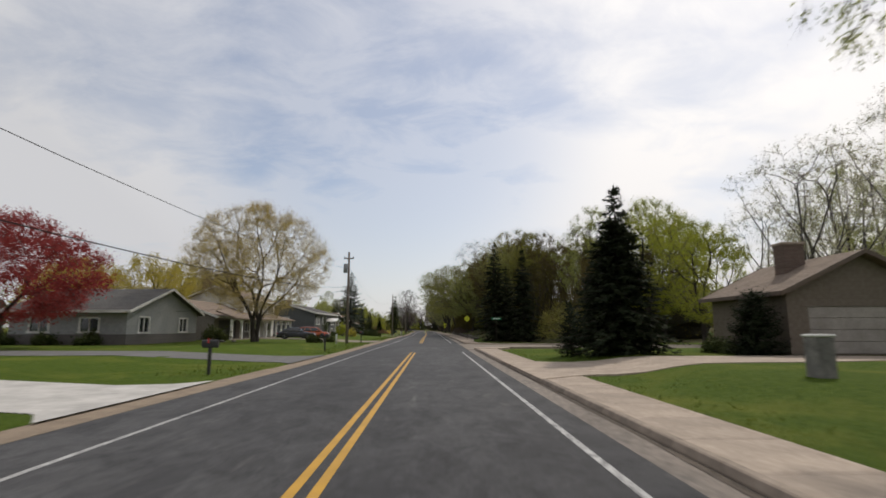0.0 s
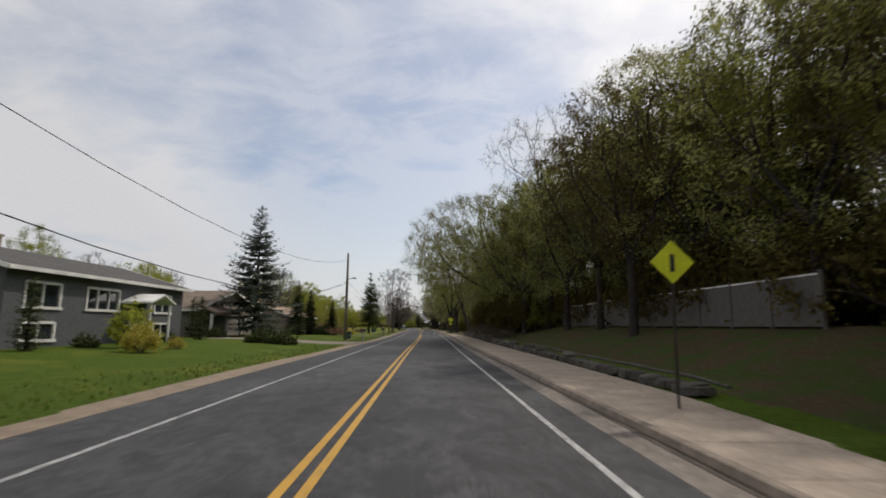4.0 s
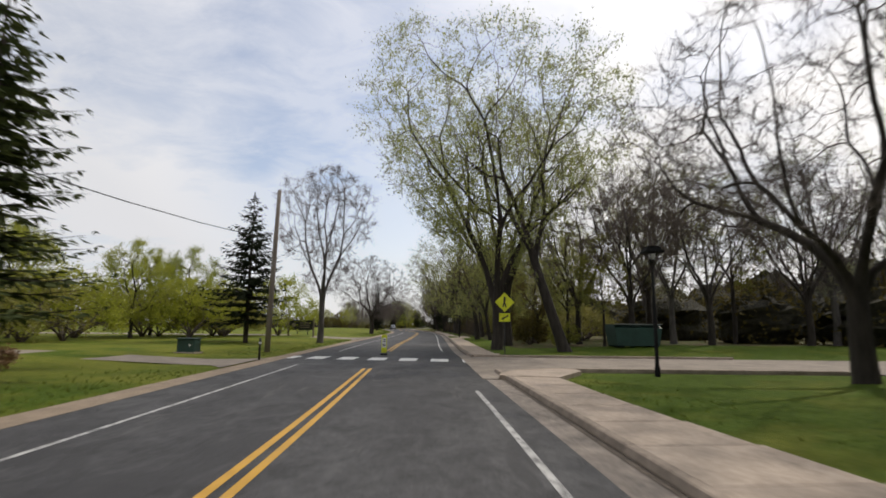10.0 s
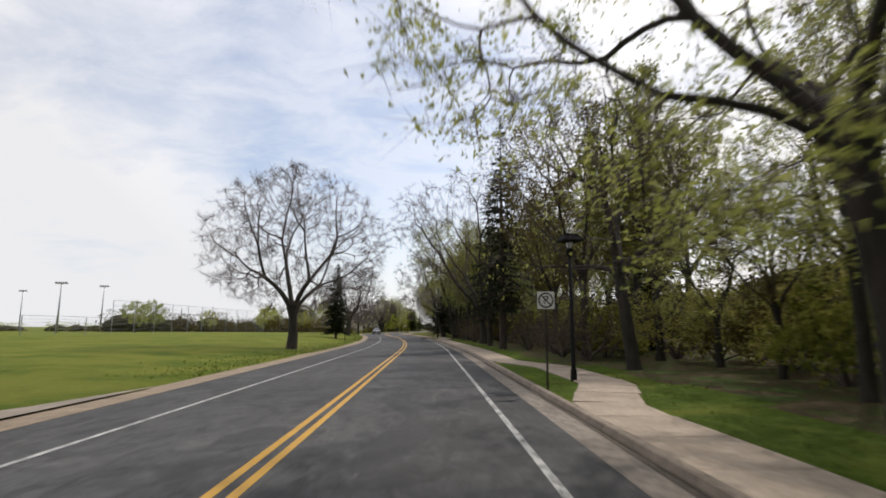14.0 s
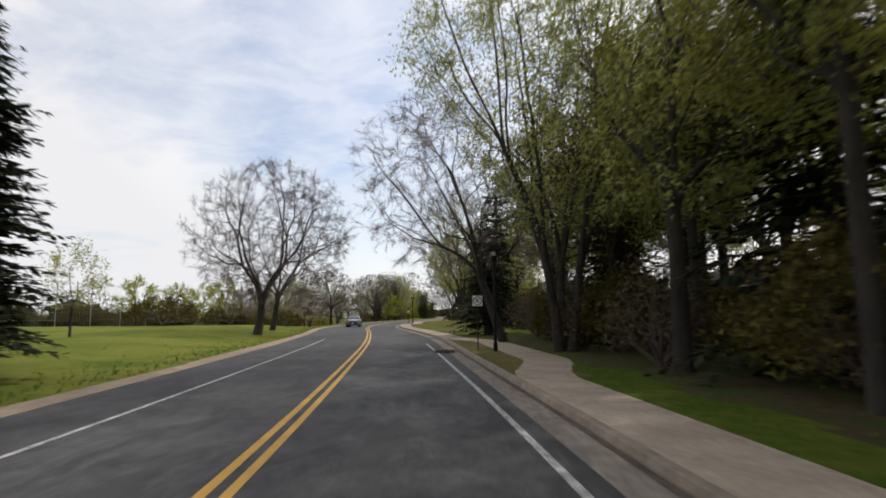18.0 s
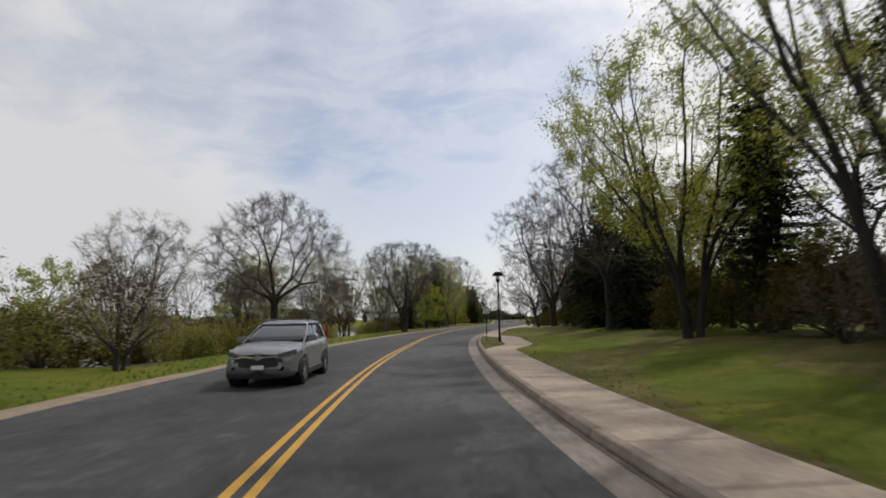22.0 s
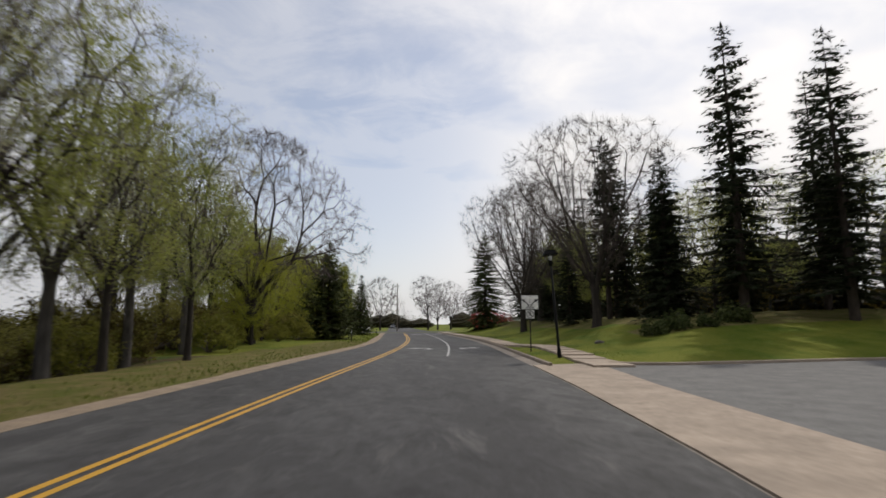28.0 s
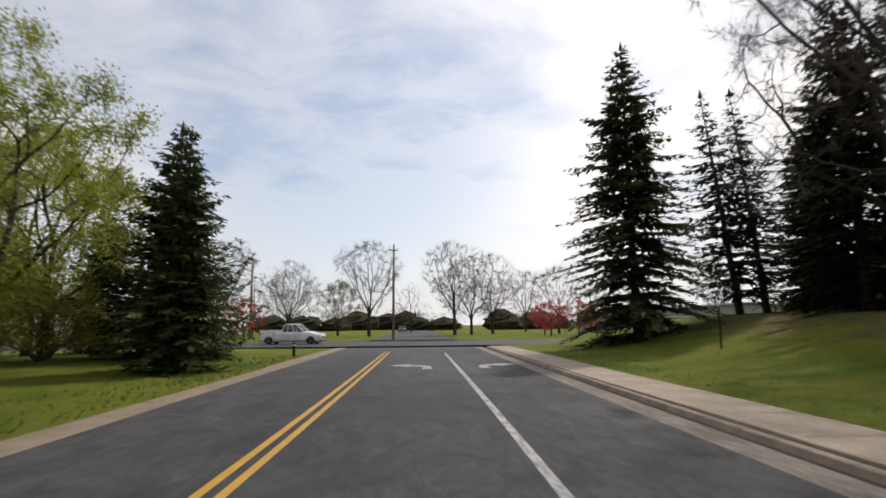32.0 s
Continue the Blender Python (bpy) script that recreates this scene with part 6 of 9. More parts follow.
# left: hedge mass and park edge
scrub = bush("scrub_willow", "dense olive-gold scrub willow with brown stems", 7.0, 4.6, 112, "leaf_olive", 170, 30, 0.08, spread=0.7, twig="twig", at=put(-21.5, 151), group="scrub willows")
for x, y, s in [(-24, 154, 1.1), (-27, 149, 1.2), (-22.5, 147.5, 0.8), (-25.5, 160, 1.0), (-24, 166, 0.9), (-28, 164, 1.2), (-27, 173, 1.0), (-30, 181, 1.1), (-33, 190, 1.2), (-31, 199, 1.1), (-37, 196, 1.2), (-33, 158, 1.3), (-35, 176, 1.3), (-18.5, 138.5, 0.35), (-33, 141, 1.1), (-29, 150, 1.2)]:
    plant(scrub, x, y, None, s)
for k in range(30):
    y = 340 + k * 2.9
    far = 8.0 if 362 < y < 402 else 0.0
    plant(scrub, cx(y) - 12.2 - far - RNG.uniform(0, 3.5), y, None, RNG.uniform(0.55, 0.85))
for k in range(30):
    y = 406 + k * 3.3
    plant(scrub, cx(y) - 12.6 - RNG.uniform(0, 4), y, None, RNG.uniform(0.6, 0.98))
for k in range(13):
    plant(scrub, cx(58 + k * 4.2) + 19 + RNG.uniform(-3, 4), 57 + k * 4.2, None, RNG.uniform(0.8, 1.2))
for x, y, s, src in [(-24, 150, 0.6, bud_b), (-27, 156, 0.6, bud_b), (-29, 161, 0.6, bud_b), (-24.5, 165, 0.5, bud_b), (-32, 167, 0.65, bud_a), (-28, 171, 0.55, bud_b), (-36, 157, 0.8, far_a), (-38, 171, 0.8, bud_a), (-31, 179, 0.6, bud_b), (-36, 187, 0.65, bud_b), (-29, 191, 0.6, bud_b), (-27, 197, 0.62, bud_b), (-33, 201, 0.65, bud_b), (-42, 180, 0.9, far_a), (-45, 197, 0.9, far_a), (-27, 144, 0.7, bare_b)]:
    plant(src, x, y, None, s)

plant(scrub, -24.5, 199.0, 20, 1.15)
plant(scrub, -27.0, 204.0, 120, 1.25)

for x, y, s in [(8.5, 191, 1.0), (11, 185.5, 0.95), (17.5, 187, 1.0), (25, 187, 1.0), (29, 193, 1.15), (40, 195, 1.2), (18, 200, 1.15)]:
    plant(bare_b if int(y) % 2 else bud_c, x, y, None, s)
for x, y, s, src in [(-24.5, 425, 0.8, bud_a), (-26, 431, 0.85, bud_c), (-22.8, 436, 0.55, bud_a), (-25, 441.5, 0.75, bud_c), (-28, 446, 0.9, bud_a), (-27, 419, 0.85, bud_c), (-29, 412, 0.8, bud_a)]:
    plant(src, x, y, None, s)
for x, y, s in [(-9.0, 397, 0.7), (-7.0, 399.5, 0.8), (-5.0, 401, 0.9), (-2.6, 400, 1.0), (-7.6, 392, 0.6), (-5.2, 385, 0.8), (-3.2, 378, 1.0), (-5.6, 374, 0.9), (-3.0, 366, 1.0), (0.2, 400, 1.1), (-1.0, 374, 1.2)]:
    plant(under, x, y, None, s)

# distance
W = random.Random(5)


def band(n, fx, fy, h, w):
    return [(fx(k / n) + W.uniform(-9, 9), fy(k / n) + W.uniform(-5, 5), h * W.uniform(0.7, 1.25), w * W.uniform(0.8, 1.2)) for k in range(n)]


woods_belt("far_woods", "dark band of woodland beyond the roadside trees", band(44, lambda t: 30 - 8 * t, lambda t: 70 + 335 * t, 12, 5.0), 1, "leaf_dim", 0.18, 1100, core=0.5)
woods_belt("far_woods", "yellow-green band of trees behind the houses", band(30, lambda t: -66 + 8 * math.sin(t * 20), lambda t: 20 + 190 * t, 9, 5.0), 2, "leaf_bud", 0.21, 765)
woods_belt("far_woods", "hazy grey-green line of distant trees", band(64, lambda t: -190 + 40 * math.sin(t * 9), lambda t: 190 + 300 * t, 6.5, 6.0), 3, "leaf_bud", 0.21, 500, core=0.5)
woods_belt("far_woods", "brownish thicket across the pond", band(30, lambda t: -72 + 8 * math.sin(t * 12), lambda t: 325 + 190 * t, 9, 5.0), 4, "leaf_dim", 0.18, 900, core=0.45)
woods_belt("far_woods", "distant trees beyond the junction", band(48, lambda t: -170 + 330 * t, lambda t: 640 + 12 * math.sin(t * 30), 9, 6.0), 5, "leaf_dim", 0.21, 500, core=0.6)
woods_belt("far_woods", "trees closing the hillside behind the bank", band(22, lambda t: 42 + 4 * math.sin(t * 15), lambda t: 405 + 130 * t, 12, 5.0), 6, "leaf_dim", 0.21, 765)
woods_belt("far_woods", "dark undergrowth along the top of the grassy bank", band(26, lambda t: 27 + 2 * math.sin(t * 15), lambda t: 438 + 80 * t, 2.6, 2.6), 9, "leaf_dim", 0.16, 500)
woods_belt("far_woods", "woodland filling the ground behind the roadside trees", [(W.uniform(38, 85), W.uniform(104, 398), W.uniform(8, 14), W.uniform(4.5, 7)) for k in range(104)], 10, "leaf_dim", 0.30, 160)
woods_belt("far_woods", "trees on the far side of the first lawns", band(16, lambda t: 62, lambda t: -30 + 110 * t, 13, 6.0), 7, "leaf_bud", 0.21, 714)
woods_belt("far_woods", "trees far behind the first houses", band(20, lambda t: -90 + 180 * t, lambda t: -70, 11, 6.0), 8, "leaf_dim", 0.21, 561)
for k in range(18):
    x = -95 + k * 11.0 + RNG.uniform(-3, 3)
    y = 556 + RNG.uniform(0, 35)
    if abs(x - cx(y)) < 13:
        continue
    plant((bare_a, far_b, bare_b, far_b)[k % 4], x, y, None, RNG.uniform(0.8, 1.15))
for x, y, s, src in [(-14.5, 549, 1.0, bare_b), (-1.5, 553, 1.05, bare_b), (1.5, 556, 1.0, bare_a), (-20, 556, 0.7, bud_d), (-27, 552, 0.9, bare_a), (-36, 548, 1.0, bare_b), (6, 562, 1.1, bare_a), (16, 556, 0.8, bare_b), (-8, 600, 1.0, far_b), (-34, 534, 0.45, sp_a), (-38, 537, 0.5, sp_a), (24, 545, 0.5, sp_a)]:
    plant(src, x, y, None, s)
crab = broadleaf("crabapple", "low crabapple in deep pink blossom", "round", 4.8, 111, 2.8, 0.12, 0.2, 120, 16, leaf="leaf_red", per=14, size=0.10, spread=0.45, fine=3, reach=0.3, at=put(10.5, 541))
for x, y, s in [(14.0, 540, 1.0), (17.5, 543, 0.95), (-28.5, 536, 1.05), (12, 550, 1.0)]:
    plant(crab, x, y, None, s)
for x, y, s in [(-60, 215, 0.7), (-48, 224, 0.75), (-75, 260, 0.8), (-62, 300, 0.5), (-70, 320, 0.6), (-55, 315, 0.4), (-90, 290, 0.8)]:
    plant(far_b if s > 0.6 else far_a, x, y, None, s)

# ---- houses ----
def wall_cells(g, length, height, thick, holes, axis, x0, y0, z0):
    """A wall of boxes round its openings. holes: (start, sill, end, head) along the wall."""
    cuts_s = sorted({0.0, length} | {h[0] for h in holes} | {h[2] for h in holes})
    cuts_z = sorted({0.0, height} | {h[1] for h in holes} | {h[3] for h in holes})
    for a, b in zip(cuts_s, cuts_s[1:]):
        for c, d in zip(cuts_z, cuts_z[1:]):
            if any(h[0] <= a and b <= h[2] and h[1] <= c and d <= h[3] for h in holes):
                continue
            if axis == "x":
                g.box(x0 + a, y0, z0 + c, x0 + b, y0 + thick, z0 + d)
            else:
                g.box(x0, y0 + a, z0 + c, x0 + thick, y0 + b, z0 + d)


def window_parts(root, s, sill, e, head, axis, plane, out, panes=2, frame="trim_white"):
    """A window set in an opening: frame with a sill, and panes."""
    w = 0.09
    g = Geo()

    def bx(gg, a, b, c, d, p0, p1, bev=0.0):
        lo, hi = min(plane + out * p0, plane + out * p1), max(plane + out * p0, plane + out * p1)
        if axis == "x":
            gg.box(a, lo, c, b, hi, d, bev)
        else:
            gg.box(lo, a, c, hi, b, d, bev)
    bx(g, s - 0.05, s + w, sill, head, -0.10, 0.05)
    bx(g, e - w, e + 0.05, sill, head, -0.10, 0.05)
    bx(g, s + w, e - w, head - w, head + 0.05, -0.10, 0.05)
    for k in range(1, panes):
        m = s + (e - s) * k / panes
        bx(g, m - 0.03, m + 0.03, sill + w, head - w, -0.09, 0.03)
    bx(g, s - 0.12, e + 0.12, sill - 0.06, sill + w, -0.10, 0.09)
    win = part("window", g, frame, root)
    for k in range(panes):
        a, b = s + (e - s) * k / panes + 0.04, s + (e - s) * (k + 1) / panes - 0.04
        p = Geo()
        bx(p, a, b, sill + 0.05, head - 0.05, -0.075, -0.06)
        part("pane", p, "glass", win)
    return win


def slab_roof(root, name, a0, a1, b0, b1, eave, ridge, along, mat, over=0.5, thick=0.16, hip=False):
    """A gable roof with its ridge along x or y; returns the part."""
    g = Geo()
    mid = (b0 + b1) / 2
    for side in (-1, 1):
        e = (b0 - over) if side < 0 else (b1 + over)
        slope = (ridge - eave) / ((b1 - b0) / 2)
        ze = eave - slope * over
        pts = []
        for a in (a0 - over, a1 + over):
            for (b, z) in ((e, ze), (mid, ridge), (mid, ridge + thick), (e, ze + thick)):
                pts.append((a, b, z) if along == "x" else (b, a, z))
        g.add(pts, [(0, 1, 2, 3), (7, 6, 5, 4), (0, 4, 5, 1), (3, 2, 6, 7), (0, 3, 7, 4), (1, 5, 6, 2)])
    return part(name, g, mat, root)


def gable_fill(g, b0, b1, at, eave, ridge, along, thick):
    """The triangle of wall under a gable; at: where it stands along the ridge."""
    mid = (b0 + b1) / 2
    pts = []
    for a in (at, at + thick):
        for b, z in ((b0, eave), (b1, eave), (mid, ridge - 0.02)):
            pts.append((a, b, z) if along == "x" else (b, a, z))
    g.add(pts, [(0, 1, 2), (5, 4, 3), (0, 3, 4, 1), (1, 4, 5, 2), (2, 5, 3, 0)])


def house(label, x0, y0, x1, y1, eave, ridge, along, wall, roof, front=(), side=(), base=None, door=None, garage=None, chimney=None, z=None, plinth=0.0, faces=("x+", "y-"), trim="trim_white"):
    """A house over the rectangle; front windows on the road side, side windows on the near end."""
    zz = ground_z((x0 + x1) / 2, (y0 + y1) / 2) if z is None else z
    root = thing("house", label, "house", pose(0, 0, zz))
    T = 0.22
    left = x1 < 0
    holes_f = [w[:4] for w in front] + ([door] if door else []) + ([garage] if garage and garage[4] == "f" else [])
    holes_f = [h[:4] for h in holes_f]
    holes_s = [w[:4] for w in side] + ([garage[:4]] if garage and garage[4] == "s" else [])
    xf = x1 - T if left else x0
    g = Geo()
    wall_cells(g, y1 - y0, eave, T, holes_f, "y", xf, y0, 0)
    if along == "x":
        gable_fill(g, y0, y1, xf, eave, ridge, "x", T)
    part("front_wall", g.weld(), wall, root)
    g = Geo()
    wall_cells(g, x1 - x0 - 2 * T, eave, T, holes_s, "x", x0 + T, y0, 0)
    if along == "y":
        gable_fill(g, x0 + T, x1 - T, y0, eave, ridge - 0.05, "y", T)
    part("end_wall", g.weld(), wall, root)
    g = Geo()
    g.box(x0 + T, y1 - T, 0, x1 - T, y1, eave)
    if along == "y":
        gable_fill(g, x0 + T, x1 - T, y1 - T, eave, ridge - 0.05, "y", T)
    part("end_wall", g.weld(), wall, root)
    g = Geo()
    xb = x0 if left else x1 - T
    g.box(xb, y0, 0, xb + T, y1, eave)
    if along == "x":
        gable_fill(g, y0, y1, xb, eave, ridge, "x", T)
    part("back_wall", g, wall, root)
    if base:
        g = Geo()
        q = 0.06
        if left:
            g.box(x1 + 0.003, y0 - q, 0, x1 + q, y1 + q, base[0])
        else:
            g.box(x0 - q, y0 - q, 0, x0 - 0.003, y1 + q, base[0])
        g.box(x0, y0 - q, 0, x1, y0 - 0.003, base[0])
        part("brick_skirt", g, base[1], root)
    out = 1 if left else -1
    pl = x1 if left else x0
    for w in front:
        window_parts(root, y0 + w[0], w[1], y0 + w[2], w[3], "y", pl, out, w[4] if len(w) > 4 else 2)
    for w in side:
        window_parts(root, x0 + T + w[0], w[1], x0 + T + w[2], w[3], "x", y0, -1, w[4] if len(w) > 4 else 2)
    if door:
        g = Geo()
        lo, hi = sorted((pl - out * 0.12, pl - out * 0.06))
        g.box(lo, y0 + door[0], door[1], hi, y0 + door[2], door[3])
        d = part("front_door", g, door[4] if len(door) > 4 else "trim_white", root)
        g = Geo()
        lo, hi = sorted((pl - out * 0.06, pl + out * 0.01))
        g.box(lo, y0 + door[0] + 0.1, door[1] + 0.98, hi, y0 + door[0] + 0.16, door[1] + 1.05, 0.008)
        part("knob", g, "chrome", d)
    if garage:
        a, c, b, d = garage[:4]
        gd = None
        n = 4
        for k in range(n):
            g = Geo()
            z0, z1 = c + (d - c) * k / n + 0.008, c + (d - c) * (k + 1) / n - 0.008
            if garage[4] == "s":
                g.box(x0 + T + a, y0 + 0.06, z0, x0 + T + b, y0 + 0.11, z1, 0.01)
            else:
                lo, hi = sorted((pl - out * 0.11, pl - out * 0.06))
                g.box(lo, y0 + a, z0, hi, y0 + b, z1, 0.01)
            part("garage_door_panel", g, garage[5] if len(garage) > 5 else "door_grey", root)
    r = slab_roof(root, "roof", (x0 if along == "x" else y0), (x1 if along == "x" else y1), (y0 if along == "x" else x0), (y1 if along == "x" else x1), eave, ridge, along, roof)
    # fascia boards and gutter along the eaves
    for s in (-1, 1):
        g = Geo()
        b = ((y0 - 0.56) if s < 0 else (y1 + 0.5)) if along == "x" else ((x0 - 0.56) if s < 0 else (x1 + 0.5))
        sl = (ridge - eave) / (((y1 - y0) if along == "x" else (x1 - x0)) / 2)
        ze = eave - sl * 0.5
        if along == "x":
            g.box(x0 - 0.5, b, ze - 0.02, x1 + 0.5, b + 0.06, ze + 0.18)
        else:
            g.box(b, y0 - 0.5, ze - 0.02, b + 0.06, y1 + 0.5, ze + 0.18)
        part("gutter", g, trim, root)
    # barge boards on the gables
    for e in (0, 1):
        g = Geo()
        a = ((x0 - 0.55, x1 + 0.503)[e] if along == "x" else (y0 - 0.55, y1 + 0.503)[e])
        b0, b1 = (y0, y1) if along == "x" else (x0, x1)
        mid = (b0 + b1) / 2
        sl = (ridge - eave) / ((b1 - b0) / 2)
        for b, zb in ((b0 - 0.5, eave - sl * 0.5), (b1 + 0.5, eave - sl * 0.5)):
            pts = []
            for aa in (a, a + 0.045):
                for bb, zq in ((b, zb - 0.03), (mid, ridge - 0.03), (mid, ridge + 0.19), (b, zb + 0.19)):
                    pts.append((aa, bb, zq) if along == "x" else (bb, aa, zq))
            g.add(pts, [(0, 1, 2, 3), (7, 6, 5, 4), (0, 4, 5, 1), (3, 2, 6, 7), (0, 3, 7, 4), (1, 5, 6, 2)])
        part("barge_board", g, trim, root)
    if chimney:
        g = Geo()
        cxx, cyy, top, half, mat = chimney
        g.box(cxx - half, cyy - half * 0.8, 0, cxx + half, cyy + half * 0.8, top, 0.02)
        ch = part("chimney", g, mat, root)
        g = Geo()
        g.box(cxx - half - 0.07, cyy - half * 0.8 - 0.07, top, cxx + half + 0.07, cyy + half * 0.8 + 0.07, top + 0.14, 0.02)
        part("cap", g, "concrete", ch)
    return root


house("grey ranch house with a gable to the road over grey brick", -34.6, 41.5, -25.2, 53.2, 2.75, 4.75, "x", "siding_grey", "shingle_grey",
      front=[(1.6, 0.95, 3.2, 2.3, 2), (8.2, 0.95, 9.8, 2.3, 2)], side=[(1.4, 1.0, 3.0, 2.2, 2), (5.4, 1.0, 7.0, 2.2, 2)], base=(0.85, "brick_grey"))
h2 = house("two-storey white house with a brown roof and dark windows", -35.0, 70.5, -27.0, 83.0, 5.3, 6.9, "y", "siding_white", "shingle_brown",
           front=[(0.8, 3.55, 3.0, 4.75, 3), (5.0, 3.55, 7.2, 4.75, 3), (9.2, 3.55, 11.4, 4.75, 3), (1.0, 0.9, 3.4, 2.2, 2), (8.6, 0.9, 11.2, 2.2, 3)], side=[(2.0, 3.6, 3.6, 4.7, 2)], door=(5.2, 0.1, 6.2, 2.2, "dark_paint"), chimney=(-32.5, 71.0, 8.0, 0.5, "brick_brown"))
house("low garage wing with a brown hipped roof and white piers", -35.5, 57.8, -25.4, 70.0, 2.7, 4.6, "y", "siding_taupe", "shingle_brown",
      front=[(9.0, 0.9, 11.0, 2.1, 2)], side=[(1.6, 1.0, 3.2, 2.1, 2)], garage=(1.2, 0.05, 6.2, 2.3, "f", "dark_paint"))


def porch(x, y0, y1, n, h, depth, label):
    """A roofed porch with white posts joined by shallow arches."""
    root = thing("porch", label, "porch", pose(0, 0, ground_z(x, (y0 + y1) / 2)))
    for k in range(n):
        y = y0 + (y1 - y0) * k / (n - 1)
        g = Geo()
        g.box(x - 0.13, y - 0.13, -0.05, x + 0.13, y + 0.13, h - 0.3, 0.02)
        part("post", g, "trim_white", root)
        if k < n - 1:
            y2 = y0 + (y1 - y0) * (k + 1) / (n - 1)
            g = Geo()
            rings = []
            for i in range(9):
                t = i / 8
                yy = y + 0.13 + (y2 - y - 0.26) * t
                zb = h - 0.75 + 0.42 * math.sqrt(max(0.0, 1 - (2 * t - 1) ** 2))
                rings.append([(x - 0.09, yy, zb), (x + 0.09, yy, zb), (x + 0.09, yy, h - 0.301), (x - 0.09, yy, h - 0.301)])
            g.loft(rings)
            part("arch", g, "trim_white", root)
    g = Geo()
    ym0, ym1 = y0 - 0.4, y1 + 0.4
    g.add([(x + 0.55, ym0, h - 0.3), (x + 0.55, ym1, h - 0.3), (x - depth, ym1, h + 0.5), (x - depth, ym0, h + 0.5), (x + 0.55, ym0, h - 0.12), (x + 0.55, ym1, h - 0.12), (x - depth, ym1, h + 0.68), (x - depth, ym0, h + 0.68)], [(3, 2, 1, 0), (4, 5, 6, 7), (0, 1, 5, 4), (1, 2, 6, 5), (2, 3, 7, 6), (3, 0, 4, 7)])
    part("porch_roof", g, "shingle_brown", root)
    g = Geo()
    g.box(x - depth, ym0, -0.1, x + 0.3, ym1, 0.12, 0.02)
    part("porch_floor", g, "pale_concrete", root)


porch(-24.2, 70.8, 82.6, 6, 2.75, 2.6, "white arched porch under a brown lean-to roof")
porch(-23.6, 58.2, 69.6, 5, 2.65, 1.7, "white arched porch before the garage wing")
house("dark blue bungalow with white-framed windows", -38.0, 92.0, -27.2, 110.0, 2.75, 4.2, "y", "siding_blue", "shingle_grey",
      front=[(1.4, 1.0, 3.8, 2.1, 2), (10.0, 0.9, 12.6, 2.1, 2), (14.5, 1.0, 16.4, 2.1, 2)], side=[(5.2, 1.6, 8.0, 2.3, 3)], door=(7.2, 0.1, 8.2, 2.2, "trim_white"))
house("split-level dark grey house with white windows and deep eaves", -32.0, 87.0, -21.5, 103.5, 3.9, 5.4, "y", "siding_slate", "shingle_grey",
      front=[(1.2, 2.0, 3.6, 3.3, 2), (5.6, 2.0, 8.6, 3.3, 3), (1.2, 0.35, 3.4, 1.3, 2), (12.6, 2.0, 14.8, 3.3, 2), (12.6, 0.35, 14.8, 1.3, 2)], side=[(4.0, 2.0, 6.0, 3.2, 2)], door=(9.8, 0.15, 10.9, 2.3, "trim_white"), chimney=(-27.5, 92.5, 6.2, 0.5, "concrete"))


def entry_canopy():
    """A small white gabled canopy over the entry."""
    root = thing("entry_canopy", "small white gabled canopy on brackets over a door", "canopy", pose(-20.4, 97.3, ground_z(-20.4, 97.3)))
    for s in (-1, 1):
        g = Geo()
        g.box(0.55, s * 1.15 - 0.06, -0.05, 0.67, s * 1.15 + 0.06, 2.55, 0.01)
        part("post", g, "trim_white", root)
        g = Geo()
        g.add([(-1.1, 0, 3.05), (0.85, 0, 3.05), (0.85, s * 1.5, 2.5), (-1.1, s * 1.5, 2.5), (-1.1, 0, 3.17), (0.85, 0, 3.17), (0.85, s * 1.5, 2.62), (-1.1, s * 1.5, 2.62)], [(0, 1, 2, 3), (7, 6, 5, 4), (0, 4, 5, 1), (1, 5, 6, 2), (2, 6, 7, 3), (3, 7, 4, 0)])
        part("canopy_roof", g, "trim_white", root)


entry_canopy()
house("long dark house with a white-posted carport", -36.0, 113.0, -25.0, 130.0, 2.6, 4.8, "x", "siding_taupe", "shingle_brown",
      front=[(10.5, 0.8, 13.0, 2.1, 2), (14.0, 0.8, 15.6, 2.1, 2)], side=[(3.0, 1.0, 5.2, 2.1, 2)], garage=(2.0, 0.05, 7.0, 2.2, "f", "dark_paint"))
porch(-23.6, 113.6, 121.0, 3, 2.55, 1.5, "white-posted carport before a dark house")
house("low house with a broad tan shingle roof", -36.0, 134.0, -22.0, 147.0, 2.4, 5.0, "y", "siding_tan", "shingle_tan",
      front=[(5.0, 0.8, 7.4, 2.0, 2), (10.0, 0.8, 11.8, 2.0, 2)], side=[(3.0, 0.9, 5.0, 2.0, 2)], door=(1.2, 0.1, 2.2, 2.1, "trim_white"))
house("brown-roofed garage house with a wide grey door", 16.2, 24.4, 23.4, 31.2, 3.0, 4.75, "y", "siding_brown", "shingle_brown", trim="trim_brown",
      side=[], garage=(0.75, 0.05, 6.2, 2.25, "s", "door_grey"), chimney=(18.55, 27.4, 5.6, 0.55, "brick_brown"), z=0.45)
house("grey two-storey house across the side street", 43.5, 83.0, 49.3, 93.0, 4.7, 6.3, "y", "siding_taupe", "shingle_grey", front=[(2.0, 1.0, 3.6, 2.2, 2)], side=[(2.9, 3.0, 4.1, 4.3, 2)])
house("dark wing with a broad grey roof across the side street", 49.31, 84.5, 63.0, 93.0, 3.7, 6.0, "x", "siding_slate", "shingle_grey", side=[(2.0, 1.0, 3.6, 2.4, 2), (8.0, 1.0, 9.6, 2.4, 2)])
